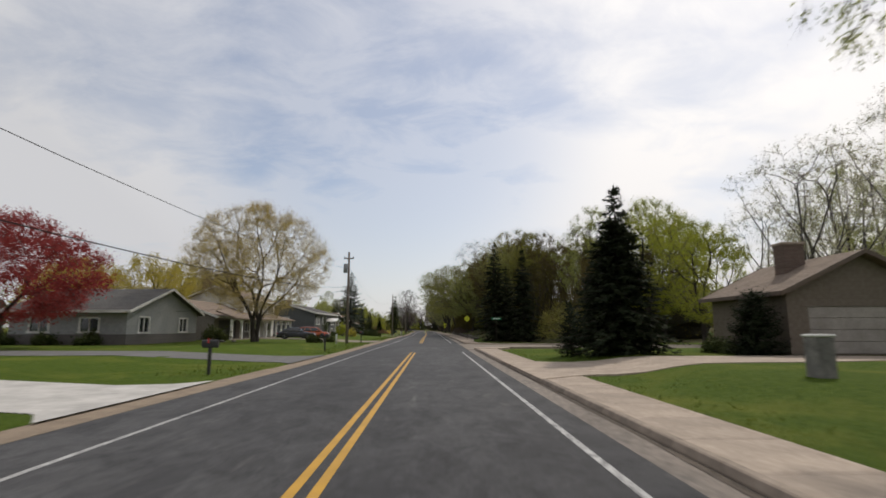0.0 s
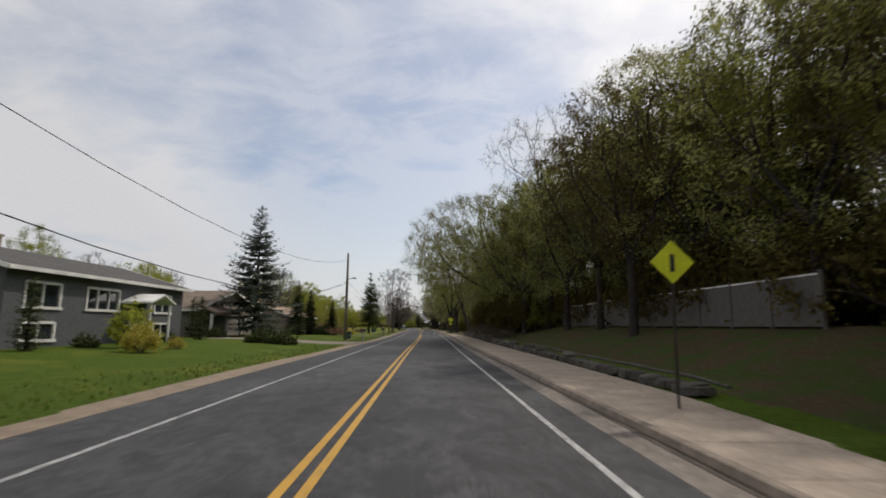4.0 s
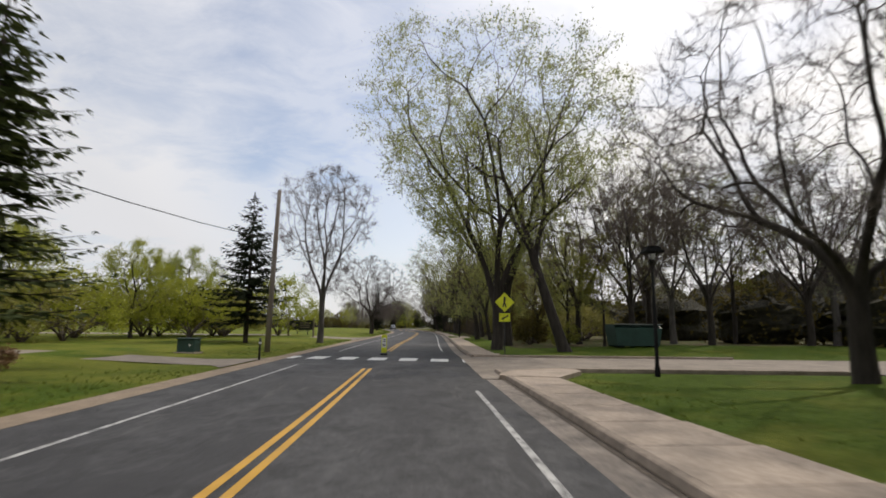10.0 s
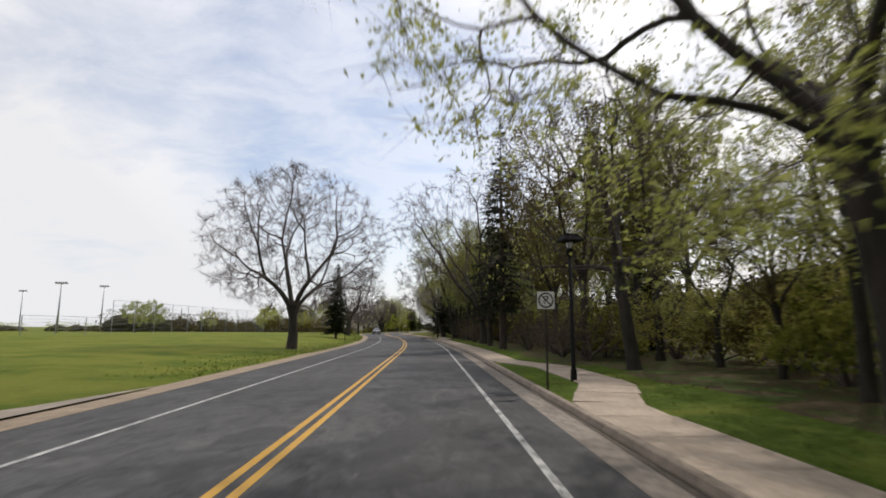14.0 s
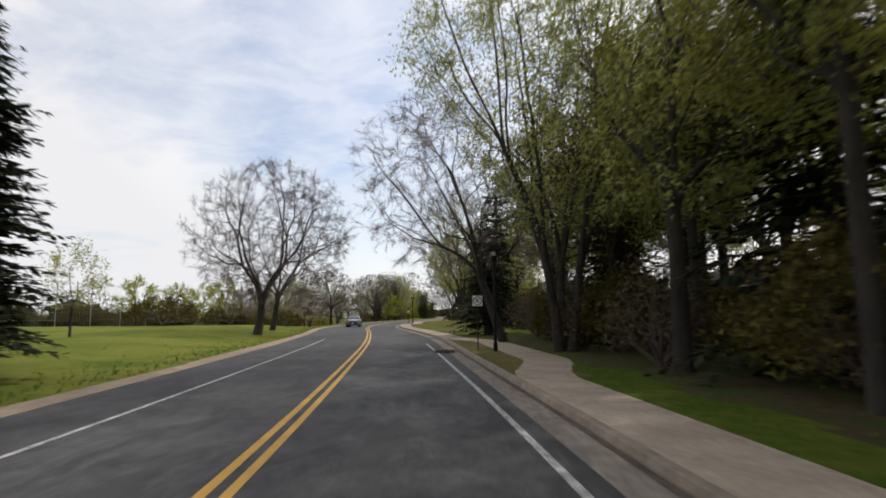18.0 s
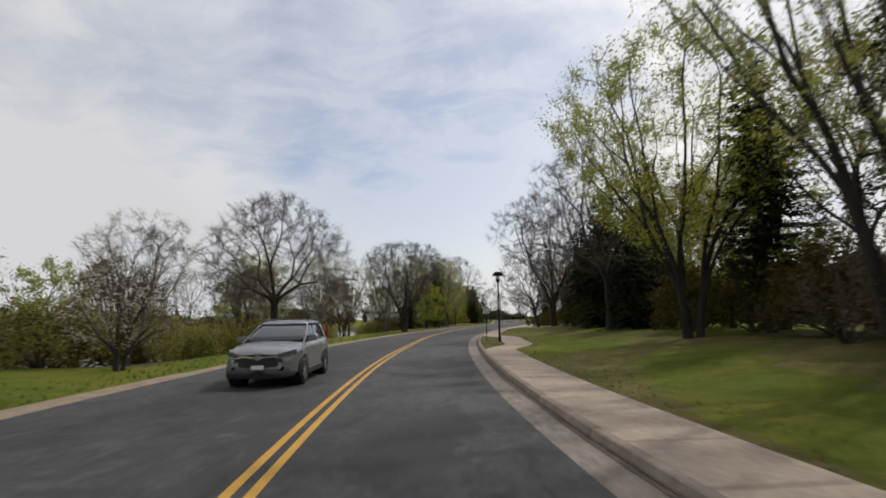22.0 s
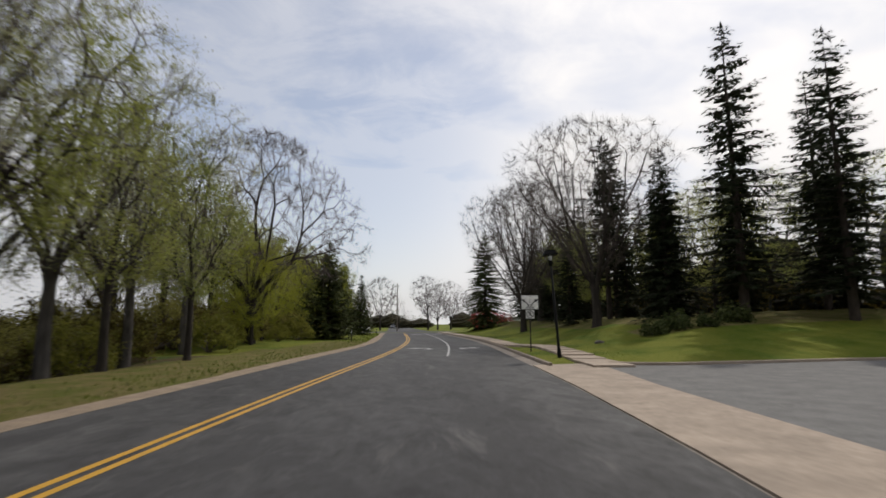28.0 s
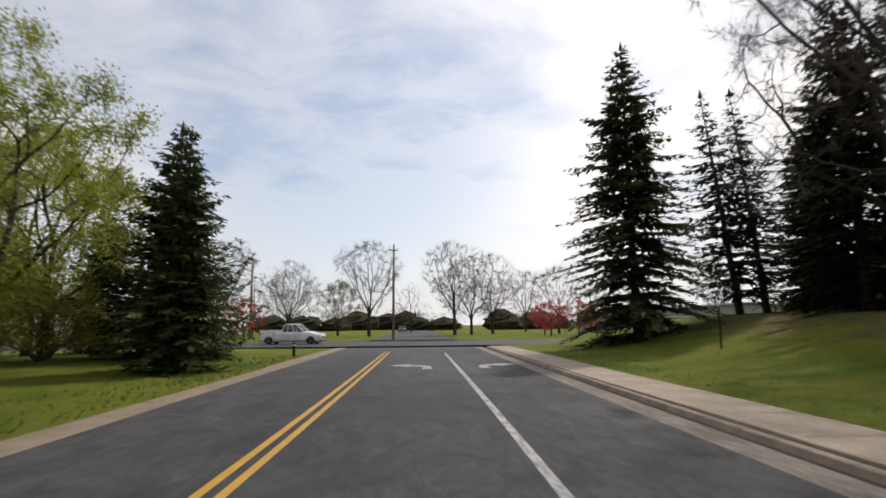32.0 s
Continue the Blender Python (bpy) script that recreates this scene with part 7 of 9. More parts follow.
house("low pale building across the junction", -72.0, 560.0, -40.0, 572.0, 4.0, 5.2, "x", "siding_white", "shingle_grey", side=[(3, 1, 6, 2.6, 3), (12, 1, 15, 2.6, 3), (20, 1, 23, 2.6, 3)])
house("low grey school building beyond the bank", 26.0, 520.0 + 28, 60.0, 575.0, 3.6, 4.6, "y", "siding_grey", "shingle_grey", front=[(2, 1, 5, 2.6, 3), (9, 1, 12, 2.6, 3)], side=[(4, 1, 8, 2.6, 4), (14, 1, 18, 2.6, 4)])


# ---- street furniture ----
def utility_pole(x, y, h, label, arm=True, lamp=False, can=False, lean=0.0):
    root = thing("utility_pole", label, "utility pole", put(x, y))
    g = Geo()
    g.tube([(0, 0, -0.3), (lean * h * 0.5, 0, h * 0.5), (lean * h, 0, h)], [0.165, 0.14, 0.105], 12)
    part("pole", g, "pole_wood", root, smooth=True)
    if arm:
        g = Geo()
        g.box(-0.55, -0.06, h - 0.75, 0.55, 0.06, h - 0.62, 0.01)
        a = part("crossarm", g, "pole_wood", root)
        for dx in (-0.47, 0.0, 0.47):
            g = Geo()
            g.tube([(dx, 0, h - 0.62), (dx, 0, h - 0.55), (dx, 0, h - 0.48), (dx, 0, h - 0.42)], [0.03, 0.06, 0.05, 0.02], 8)
            part("insulator", g, "galvanised", a, smooth=True)
    if can:
        g = Geo()
        g.tube([(-0.36, 0, h - 2.3), (-0.36, 0, h - 2.25), (-0.36, 0, h - 1.35), (-0.36, 0, h - 1.28)], [0.18, 0.22, 0.22, 0.15], 14)
        part("transformer", g, "galvanised", root, smooth=True)
    if lamp:
        g = Geo()
        g.tube([(0.1, 0, h - 2.9), (0.3, 0, h - 2.75), (0.55, 0, h - 2.72)], 0.03, 6)
        a = part("bracket", g, "galvanised", root)
        g = Geo()
        g.tube([(0.5, 0, h - 2.7), (0.6, 0, h - 2.68), (0.85, 0, h - 2.7), (0.95, 0, h - 2.74)], [0.04, 0.10, 0.09, 0.04], 10)
        part("lamp_head", g, "galvanised", a, smooth=True)
    for zz in (h * 0.52,):
        g = Geo()
        g.tube([(0, 0, zz), (0, 0, zz + 0.08)], 0.155, 12)
        part("band", g, "galvanised", root)
    return root


POLES = [(-9.8, -30.0, 10.0), (-10.3, 56.0, 9.9), (-11.5, 118.4, 9.3), (-12.9, 177.5, 9.6)]
utility_pole(*POLES[0], "weathered wooden utility pole with a crossarm", can=False)
utility_pole(*POLES[1], "weathered wooden utility pole with a transformer can", can=True)
utility_pole(*POLES[2], "weathered wooden utility pole with a small street lamp", arm=False, lamp=True)
utility_pole(*POLES[3], "weathered wooden utility pole leaning slightly", arm=False, lean=0.02)
utility_pole(-10.5, 533.0, 11.2, "tall wooden utility pole across the junction")
utility_pole(-29, 540.0, 10.5, "wooden utility pole beyond the crossroad")


def wires():
    def sag(a, b, drop, n=12):
        return [(a[0] + (b[0] - a[0]) * t, a[1] + (b[1] - a[1]) * t, a[2] + (b[2] - a[2]) * t - drop * 4 * t * (1 - t)) for t in (i / n for i in range(n + 1))]
    # where the two cables are tied, from a pole behind the start onwards
    ties = [(-9.8, -30.0, 7.9, 6.0), (-10.2, 56.0, 8.1, 6.1), (-11.4, 118.4, 8.6, 6.2), (-12.8, 177.5, 8.2, 6.6)]
    for k in range(3):
        (xa, ya, *ha), (xb, yb, *hb) = ties[k], ties[k + 1]
        for za, zb, rad, drop in ((ha[0], hb[0], 0.012, 1.9), (ha[1], hb[1], 0.017, 2.0)):
            if k == 2 and rad < 0.015:
                continue
            g = Geo()
            g.tube(sag((xa, ya, za), (xb, yb, zb), drop * (1, 1.4, 0.8)[k]), rad, 5)
            thing("overhead_wire", "thin dark overhead cable slung between poles", "cable", geo=g, mat="rubber", group="overhead wires")
    # drops to the houses
    for a, b in (((-10.3, 56.0, 5.9), (-27.0, 74.0, 5.0)), ((-11.5, 118.4, 6.2), (-25.0, 124.0, 3.6)), ((-11.5, 118.4, 5.4), (-22.0, 141.0, 3.0)), ((-10.2, 56.0, 5.9), (-25.2, 49.0, 3.2))):
        g = Geo()
        g.tube(sag(a, b, 0.5), 0.014, 5)
        thing("service_wire", "thin dark service cable running to a house", "cable", geo=g, mat="rubber", group="overhead wires")


wires()


def mailbox(x, y, label, post="dark_paint", body="dark_paint", h=1.02, turn=0):
    root = thing("mailbox", label, "mailbox", pose(x, y, ground_z(x, y), 0, 0, turn), "mailboxes")
    g = Geo()
    g.box(-0.05, -0.05, -0.1, 0.05, 0.05, h, 0.008)
    part("post", g, post, root)
    g = Geo()
    g.box(-0.28, -0.04, h - 0.06, 0.3, 0.04, h, 0.006)
    part("arm", g, post, root)
    g = Geo()
    rings = []
    for xx in (-0.27, 0.27):
        rings.append([(xx, yy, h + zz) for yy, zz in ((-0.10, 0.002), (0.10, 0.002), (0.10, 0.13), (0.085, 0.18), (0.05, 0.215), (0, 0.225), (-0.05, 0.215), (-0.085, 0.18), (-0.10, 0.13))])
    g.loft(rings)
    b = part("box", g, body, root)
    g = Geo()
    g.box(0.272, -0.09, h + 0.01, 0.285, 0.09, h + 0.17, 0.004)
    part("door", g, body, b)
    g = Geo()
    g.box(-0.05, -0.115, h + 0.1, 0.0, -0.104, h + 0.28)
    part("flag", g, "sign_red", b)
    return root


mailbox(-8.3, 18.7, "black mailbox on a black post beside the gravel")
mailbox(-8.7, 38.6, "black mailbox on a leaning post")
mailbox(-9.3, 59.4, "black mailbox on a black post by a driveway")
mailbox(-9.2, 115.6, "black mailbox on a pale post", "galvanised")
mailbox(-9.6, 137.0, "black mailbox on a dark post by the drive")


def marker_post(x, y, h, mat, label, r=0.06):
    root = thing("marker_post", label, "post", put(x, y))
    g = Geo()
    g.tube([(0, 0, -0.1), (0, 0, h - 0.06), (0, 0, h - 0.02), (0, 0, h)], [r, r, r * 0.85, r * 0.3], 10)
    part("shaft", g, mat, root, smooth=True)
    g = Geo()
    g.tube([(0, 0, h * 0.72), (0, 0, h * 0.82)], r * 1.08, 10, cap=False)
    part("band", g, "sign_white", root)


marker_post(-11.3, 55.4, 1.0, "trim_white", "short white post at a garden bed", 0.09)
marker_post(-9.6, 118.4, 1.05, "trim_white", "short white post beside a mailbox", 0.07)
marker_post(-16.6, 266.7, 2.4, "dark_paint", "slim dark post on the park lawn", 0.05)
marker_post(-11.2, 171.5, 1.0, "dark_paint", "short dark marker post by the lane", 0.05)
marker_post(-16.8, 461.2, 1.2, "dark_paint", "slim dark marker post in the verge", 0.04)
marker_post(3.2, 491.0, 2.3, "dark_paint", "slim dark post on the grassy bank", 0.035)
marker_post(-14.9, 500.5, 0.8, "dark_paint", "short dark post near the junction", 0.08)


def stone_pillar():
    root = thing("stone_pillar", "short grey stone pillar with a white flat cap on the lawn", "pillar", put(9.9, 13.8, 0.03))
    g = Geo()
    g.box(-0.25, -0.25, -0.15, 0.25, 0.25, 1.06, 0.03)
    part("shaft", g, "stone_grey", root)
    g = Geo()
    g.box(-0.28, -0.28, 1.06, 0.28, 0.28, 1.14, 0.03)
    part("cap", g, "trim_white", root)


stone_pillar()


def street_lamp(x, y, turn, label, tall=0.94, lean=0.0):
    """A dark post with a lantern neck and a flat wide hood."""
    root = thing("street_lamp", label, "street lamp", pose(x, y, ground_z(x, y) + 0.05, 0, lean, turn) @ Matrix.Diagonal((1, 1, tall, 1)), "street lamps")
    g = Geo()
    g.tube([(0, 0, -0.2), (0, 0, 0.0), (0, 0, 0.35), (0, 0, 0.4), (0, 0, 4.15)], [0.11, 0.10, 0.095, 0.068, 0.055], 12)
    part("post", g, "black_metal", root, smooth=True)
    g = Geo()
    g.tube([(0, 0, 4.12), (0, 0, 4.2), (0, 0, 4.34), (0, 0, 4.38)], [0.07, 0.12, 0.12, 0.08], 12)
    part("collar", g, "black_metal", root, smooth=True)
    g = Geo()
    for k in range(4):
        a = radians(45 + 90 * k)
        g.tube([(0.08 * math.cos(a), 0.08 * math.sin(a), 4.36), (0.16 * math.cos(a), 0.16 * math.sin(a), 4.62)], 0.013, 5)
    part("cage", g, "black_metal", root)
    g = Geo()
    g.tube([(0, 0, 4.38), (0, 0, 4.42), (0, 0, 4.58)], [0.06, 0.09, 0.12], 12)
    part("lens", g, "lens_clear", root, smooth=True)
    g = Geo()
    rings = []
    for w, z in ((0.30, 4.60), (0.33, 4.61), (0.33, 4.66), (0.24, 4.80), (0.22, 4.82), (0.22, 4.86)):
        rings.append([(-w, -w, z), (w, -w, z), (w, w, z), (-w, w, z)])
    g.loft(rings)
    part("hood", g, "black_metal", root)


street_lamp(4.7, 165.7, 0, "black street lamp with a wide flat hood")
street_lamp(-0.7, 219.0, 10, "black street lamp under overhanging trees")
street_lamp(-5.45, 285.1, 12, "black street lamp beside the kerb")
street_lamp(-14.75, 355.4, 8, "black street lamp in the grass verge")
street_lamp(-5.6, 434.4, -8, "black street lamp beside the parking lot", 1.05, -3.5)


def flat_text(body, size, parent, at, mat, name="lettering"):
    cu = bpy.data.curves.new(name, "FONT")
    cu.body, cu.size, cu.align_x, cu.align_y, cu.extrude = body, size, "CENTER", "CENTER", 0.001
    tmp = bpy.data.objects.new("tmp_text", cu)
    scene.collection.objects.link(tmp)
    me = bpy.data.meshes.new_from_object(tmp.evaluated_get(bpy.context.evaluated_depsgraph_get()))
    bpy.data.objects.remove(tmp)
    me.materials.clear()
    me.materials.append(MATS[mat])
    ob = new(name, me)
    ob.parent, ob.matrix_basis = parent, at
    return ob


FACE = Matrix.Rotation(radians(90), 4, "X")


def sign_post(root, h, r=0.028, mat="dark_post"):
    g = Geo()
    g.tube([(0, 0.03, -0.2), (0, 0.03, h)], r, 6)
    part("post", g, mat, root)


def plate(root, name, outline, z, mat, y=0.0, thick=0.006, back=None):
    g = Geo()
    g.loft([[(x, y + thick, z + zz) for x, zz in outline], [(x, y, z + zz) for x, zz in outline]])
    return part(name, g, mat, root)


def ring_outline(r, n=24):
    return [(r * math.cos(6.2832 * k / n), r * math.sin(6.2832 * k / n)) for k in range(n)]


def no_parking(x, y, h, turn, label, root=None, zc=None):
    own = root is None
    if own:
        root = thing("no_parking_sign", label, "traffic sign", pose(x, y, ground_z(x, y) + 0.05, 0, 0, turn), "no parking signs")
        sign_post(root, h)
    c = (h - 0.26) if zc is None else zc
    p = plate(root, "plate", [(-0.23, -0.23), (0.23, -0.23), (0.23, 0.23), (-0.23, 0.23)], c, "sign_white", 0.0)
    g = Geo()
    n = 28
    for k in range(n):
        a0, a1 = 6.2832 * k / n, 6.2832 * (k + 1) / n
        q = []
        for yy in (-0.004, -0.001):
            q += [(0.205 * math.cos(a0), yy, c + 0.205 * math.sin(a0)), (0.205 * math.cos(a1), yy, c + 0.205 * math.sin(a1)), (0.165 * math.cos(a1), yy, c + 0.165 * math.sin(a1)), (0.165 * math.cos(a0), yy, c + 0.165 * math.sin(a0))]
        g.add(q, [(0, 1, 2, 3), (7, 6, 5, 4)])
    part("ring", g, "dark_paint", p)
    g = Geo()
    s = 0.128
    g.add([(-s - 0.012, -0.006, c + s - 0.012), (-s + 0.012, -0.006, c + s + 0.012), (s + 0.012, -0.006, c - s + 0.012), (s - 0.012, -0.006, c - s - 0.012)], [(0, 1, 2, 3)])
    part("slash", g, "dark_paint", p)
    flat_text("P", 0.30, p, Matrix.Translation((0, -0.0045, c - 0.0)) @ FACE, "dark_paint", "letter")
    return root


no_parking(-6.15, 286.1, 2.45, 8, "square white no parking sign on a thin post")
no_parking(-15.6, 356.7, 2.35, 6, "square white no parking sign in the verge")
no_parking(-2.0, 216.5, 2.6, 2, "square white no parking sign beside the road")


def lane_sign():
    root = thing("lane_sign", "white lane-use sign with two curved black arrows", "traffic sign", pose(-5.75, 438.6, 0.1, 0, 0, -8))
    sign_post(root, 3.1, 0.035)
    p = plate(root, "panel", [(-0.46, -0.38), (0.46, -0.38), (0.46, 0.38), (-0.46, 0.38)], 2.72, "sign_white")
    for s in (-1, 1):
        g = Geo()
        pts = [(s * (0.06 + 0.02 * i + 0.018 * i * i * 0.35), 2.5 + 0.06 * i) for i in range(6)]
        for a, b in zip(pts, pts[1:]):
            g.add([(a[0] - 0.035, -0.003, a[1]), (a[0] + 0.035, -0.003, a[1]), (b[0] + 0.035, -0.003, b[1]), (b[0] - 0.035, -0.003, b[1])], [(0, 1, 2, 3)])
        e = pts[-1]
        g.add([(e[0] - 0.02 * s, -0.004, e[1] - 0.10), (e[0] + 0.17 * s, -0.004, e[1] + 0.07), (e[0] - 0.06 * s, -0.004, e[1] + 0.09)], [(0, 1, 2) if s > 0 else (2, 1, 0)])
        part("arrow", g, "dark_paint", p)
    for k in range(2):
        g = Geo()
        g.box(-0.24, -0.003, 2.39 + k * 0.05, 0.24, -0.001, 2.42 + k * 0.05)
        part("text_bar", g, "dark_paint", p)
    no_parking(0, 0, 0, 0, "", root, 2.06)


lane_sign()


def pedestrian_sign():
    root = thing("crossing_sign", "fluorescent yellow-green pedestrian crossing sign on a post", "traffic sign", put(0.6, 176.0, 0.1))
    sign_post(root, 3.5, 0.03, "dark_paint")
    d = 0.54
    p = plate(root, "diamond", [(0, -d), (d, 0), (0, d), (-d, 0)], 2.95, "sign_yellow")
    g = Geo()
    c = 2.95

    def limb(a, b, w):
        v = Vector((b[0] - a[0], b[1] - a[1])).normalized()
        n = (-v.y * w, v.x * w)
        g.add([(a[0] - n[0], -0.003, c + a[1] - n[1]), (b[0] - n[0], -0.003, c + b[1] - n[1]), (b[0] + n[0], -0.003, c + b[1] + n[1]), (a[0] + n[0], -0.003, c + a[1] + n[1])], [(0, 1, 2, 3)])
    limb((0.02, 0.30), (-0.02, -0.02), 0.06)
    limb((-0.02, 0.0), (0.09, -0.27), 0.035)
    limb((-0.02, 0.0), (-0.10, -0.27), 0.035)
    part("symbol", g, "dark_paint", p)
    q = plate(root, "arrow_plate", [(-0.3, -0.23), (0.3, -0.23), (0.3, 0.23), (-0.3, 0.23)], 2.12, "sign_yellow")
    g = Geo()
    c = 2.12
    limb((0.2, 0.1), (-0.1, -0.06), 0.04)
    g.add([(-0.2, -0.003, c - 0.12), (-0.03, -0.003, c - 0.13), (-0.12, -0.003, c + 0.02)], [(0, 1, 2)])
    part("arrow", g, "dark_paint", q)


pedestrian_sign()


def centre_paddle():
    root = thing("crossing_paddle", "yellow-green flexible crossing paddle standing on the centre line", "traffic sign", pose(cx(176.6), 176.6, 0.0))
    g = Geo()
    g.box(-0.2, -0.14, 0.0, 0.2, 0.14, 0.08, 0.02)
    part("base", g, "rubber", root)
    p = plate(root, "paddle", [(-0.14, -0.5), (0.14, -0.5), (0.15, -0.4), (0.15, 0.42), (0.1, 0.5), (-0.1, 0.5), (-0.15, 0.42), (-0.15, -0.4)], 0.62, "sign_yellow", -0.01, 0.02)
    q = plate(root, "white_panel", [(-0.11, -0.24), (0.11, -0.24), (0.11, 0.28), (-0.11, 0.28)], 0.66, "sign_white", -0.014, 0.003)
    for k, z in enumerate((0.48, 0.56, 0.72, 0.82)):
        g = Geo()
        g.box(-0.07, -0.017, z, 0.07, -0.0145, z + 0.045)
        part("text_bar", g, "dark_paint", q)


centre_paddle()


def warning_diamond(x, y, h, label, s=0.45, turn=0):
    root = thing("warning_sign", label, "traffic sign", pose(x, y, ground_z(x, y), 0, 0, turn))
    sign_post(root, h)
    p = plate(root, "diamond", [(0, -s), (s, 0), (0, s), (-s, 0)], h - s * 0.9, "sign_yellow")
    g = Geo()
    c = h - s * 0.9
    g.box(-0.05, -0.004, c - 0.2, 0.05, -0.001, c + 0.16)
    part("symbol_bar", g, "dark_paint", p)


warning_diamond(3.4, 73.6, 3.4, "yellow diamond warning sign beside the trees")


def name_sign():
    root = thing("street_name_sign", "green street name blade on a thin post", "traffic sign", put(5.9, 57.4))
    sign_post(root, 2.9)
    p = plate(root, "blade", [(-0.5, -0.1), (0.5, -0.1), (0.5, 0.1), (-0.5, 0.1)], 2.78, "sign_green")
    g = Geo()
    g.box(-0.36, -0.004, 2.755, 0.36, -0.001, 2.81)
    part("text_bar", g, "sign_white", p)


name_sign()


# ---- fences, walls and yard things ----
def panel_fence():
    root = thing("panel_fence", "pale grey board fence half hidden by trees", "fence")
    ys = np.arange(79.0, 126.0, 2.4)
    for k, y in enumerate(ys):
        x = cx(y) + 13.4
        x2 = cx(y + 2.4) + 13.4
        z = ground_z(x, y) + 0.02
        g = Geo()
        g.box(x - 0.06, y - 0.06, z - 0.2, x + 0.06, y + 0.06, z + 1.85, 0.01)
        part("fence_post", g, "fence_board", root)
        g = Geo()
        g.box(-0.02, 0.07, 0.1, 0.02, 2.33, 1.7)
        ob = part("fence_panel", g, "fence_board", root, at=pose(x, y, z, 0, 0, math.degrees(math.atan2(-(x2 - x), 2.4))))
        g = Geo()
        g.box(-0.045, 0.07, 1.7, 0.045, 2.33, 1.76)
        part("rail", g, "trim_white", root, at=pose(x, y, z, 0, 0, math.degrees(math.atan2(-(x2 - x), 2.4))))


panel_fence()


def low_edging():
    """The low white-topped edging on the bank above the walk."""
    g = Geo()
    pts = []
    for y in np.arange(76.0, 104.0, 2.0):
        x = cx(y) + walk_out(y) + 1.35
        pts.append((x, y, ground_z(x, y) + 0.10 + 0.02 * math.sin(y * 1.7)))
    g.tube(pts, 0.06, 6)
    thing("edging_timber", "pale weathered edging timber on the bank", "edging", geo=g, mat="stone")


low_edging()


def green_bin():
    root = thing("dumpster", "dark green steel dumpster with a pale lid edge", "dumpster", pose(10.6, 184.3, ground_z(10.6, 184.3) + 0.06, 0, 0, 4))
    g = Geo()
    rings = [[(-1.5, -0.85, 0.1), (1.5, -0.85, 0.1), (1.5, 0.85, 0.1), (-1.5, 0.85, 0.1)], [(-1.65, -0.95, 1.3), (1.65, -0.95, 1.3), (1.65, 0.95, 1.3), (-1.65, 0.95, 1.3)], [(-1.65, -0.6, 1.5), (1.65, -0.6, 1.5), (1.65, 0.95, 1.55), (-1.65, 0.95, 1.55)]]
    g.loft(rings)
    part("bin_body", g, "box_green", root)
    for s in (-1, 1):
        g = Geo()
        g.box(s * 0.83 - 0.79, -0.98, 1.5, s * 0.83 + 0.79, 0.98, 1.56, 0.015)
        part("lid", g, "box_green", root)
        g = Geo()
        g.box(s * 1.2 - 0.2, -0.9, 0, s * 1.2 + 0.2, 0.9, 0.12, 0.01)
        part("skid", g, "black_metal", root)
    for k in range(3):
        g = Geo()
        g.box(-1.05 + k * 0.22, -0.925, 1.0, -0.9 + k * 0.22, -0.915, 1.14)
        part("text_bar", g, "sign_white", root)
    g = Geo()
    g.box(-1.66, -0.99, 1.555, 1.66, -0.93, 1.60)
    part("lid_edge", g, "galvanised", root)


green_bin()


def park_sign(x, y, turn, label, w=2.6, h=1.1):
    root = thing("park_sign", label, "sign", pose(x, y, ground_z(x, y), 0, 0, turn))
    for s in (-1, 1):
        g = Geo()
        g.box(s * (w / 2 + 0.09) - 0.09, -0.09, -0.2, s * (w / 2 + 0.09) + 0.09, 0.09, h + 0.95, 0.015)
        part("sign_post", g, "pole_wood", root)
    g = Geo()
    g.box(-w / 2, -0.05, 0.75, w / 2, 0.05, 0.75 + h, 0.01)
    p = part("board", g, "dark_paint", root)
    for k in range(3):
        g = Geo()
        g.box(-0.15, -0.056, 1.0 + k * 0.24, w / 2 - 0.35, -0.0515, 1.1 + k * 0.24)
        part("text_bar", g, "pale_concrete", p)
    g = Geo()
    g.loft([[(-w / 2 + 0.5 + 0.24 * math.cos(6.2832 * k / 16), yy, 1.3 + 0.24 * math.sin(6.2832 * k / 16)) for k in range(16)] for yy in (-0.052, -0.058)])
    part("emblem", g, "pale_concrete", p)


park_sign(-19.2, 207.2, 10, "dark wooden park sign on two posts")


def bench(x, y, turn, label):
    root = thing("bench", label, "bench", pose(x, y, ground_z(x, y) + 0.03, 0, 0, turn))
    for s in (-0.65, 0.65):
        g = Geo()
        g.box(s - 0.03, -0.25, 0, s + 0.03, 0.25, 0.42, 0.008)
        g.box(s - 0.03, 0.2, 0.42, s + 0.03, 0.26, 0.85, 0.008)
        part("leg", g, "black_metal", root)
    for k in range(3):
        g = Geo()
        g.box(-0.9, -0.24 + k * 0.155, 0.42, 0.9, -0.105 + k * 0.155, 0.46, 0.006)
        part("seat_slat", g, "dark_paint", root)
    for k in range(2):
        g = Geo()
        g.box(-0.9, 0.175, 0.55 + k * 0.17, 0.9, 0.2, 0.67 + k * 0.17, 0.006)
        part("back_slat", g, "dark_paint", root)


bench(-21.0, 214.5, 200, "dark slatted bench on the park lawn")


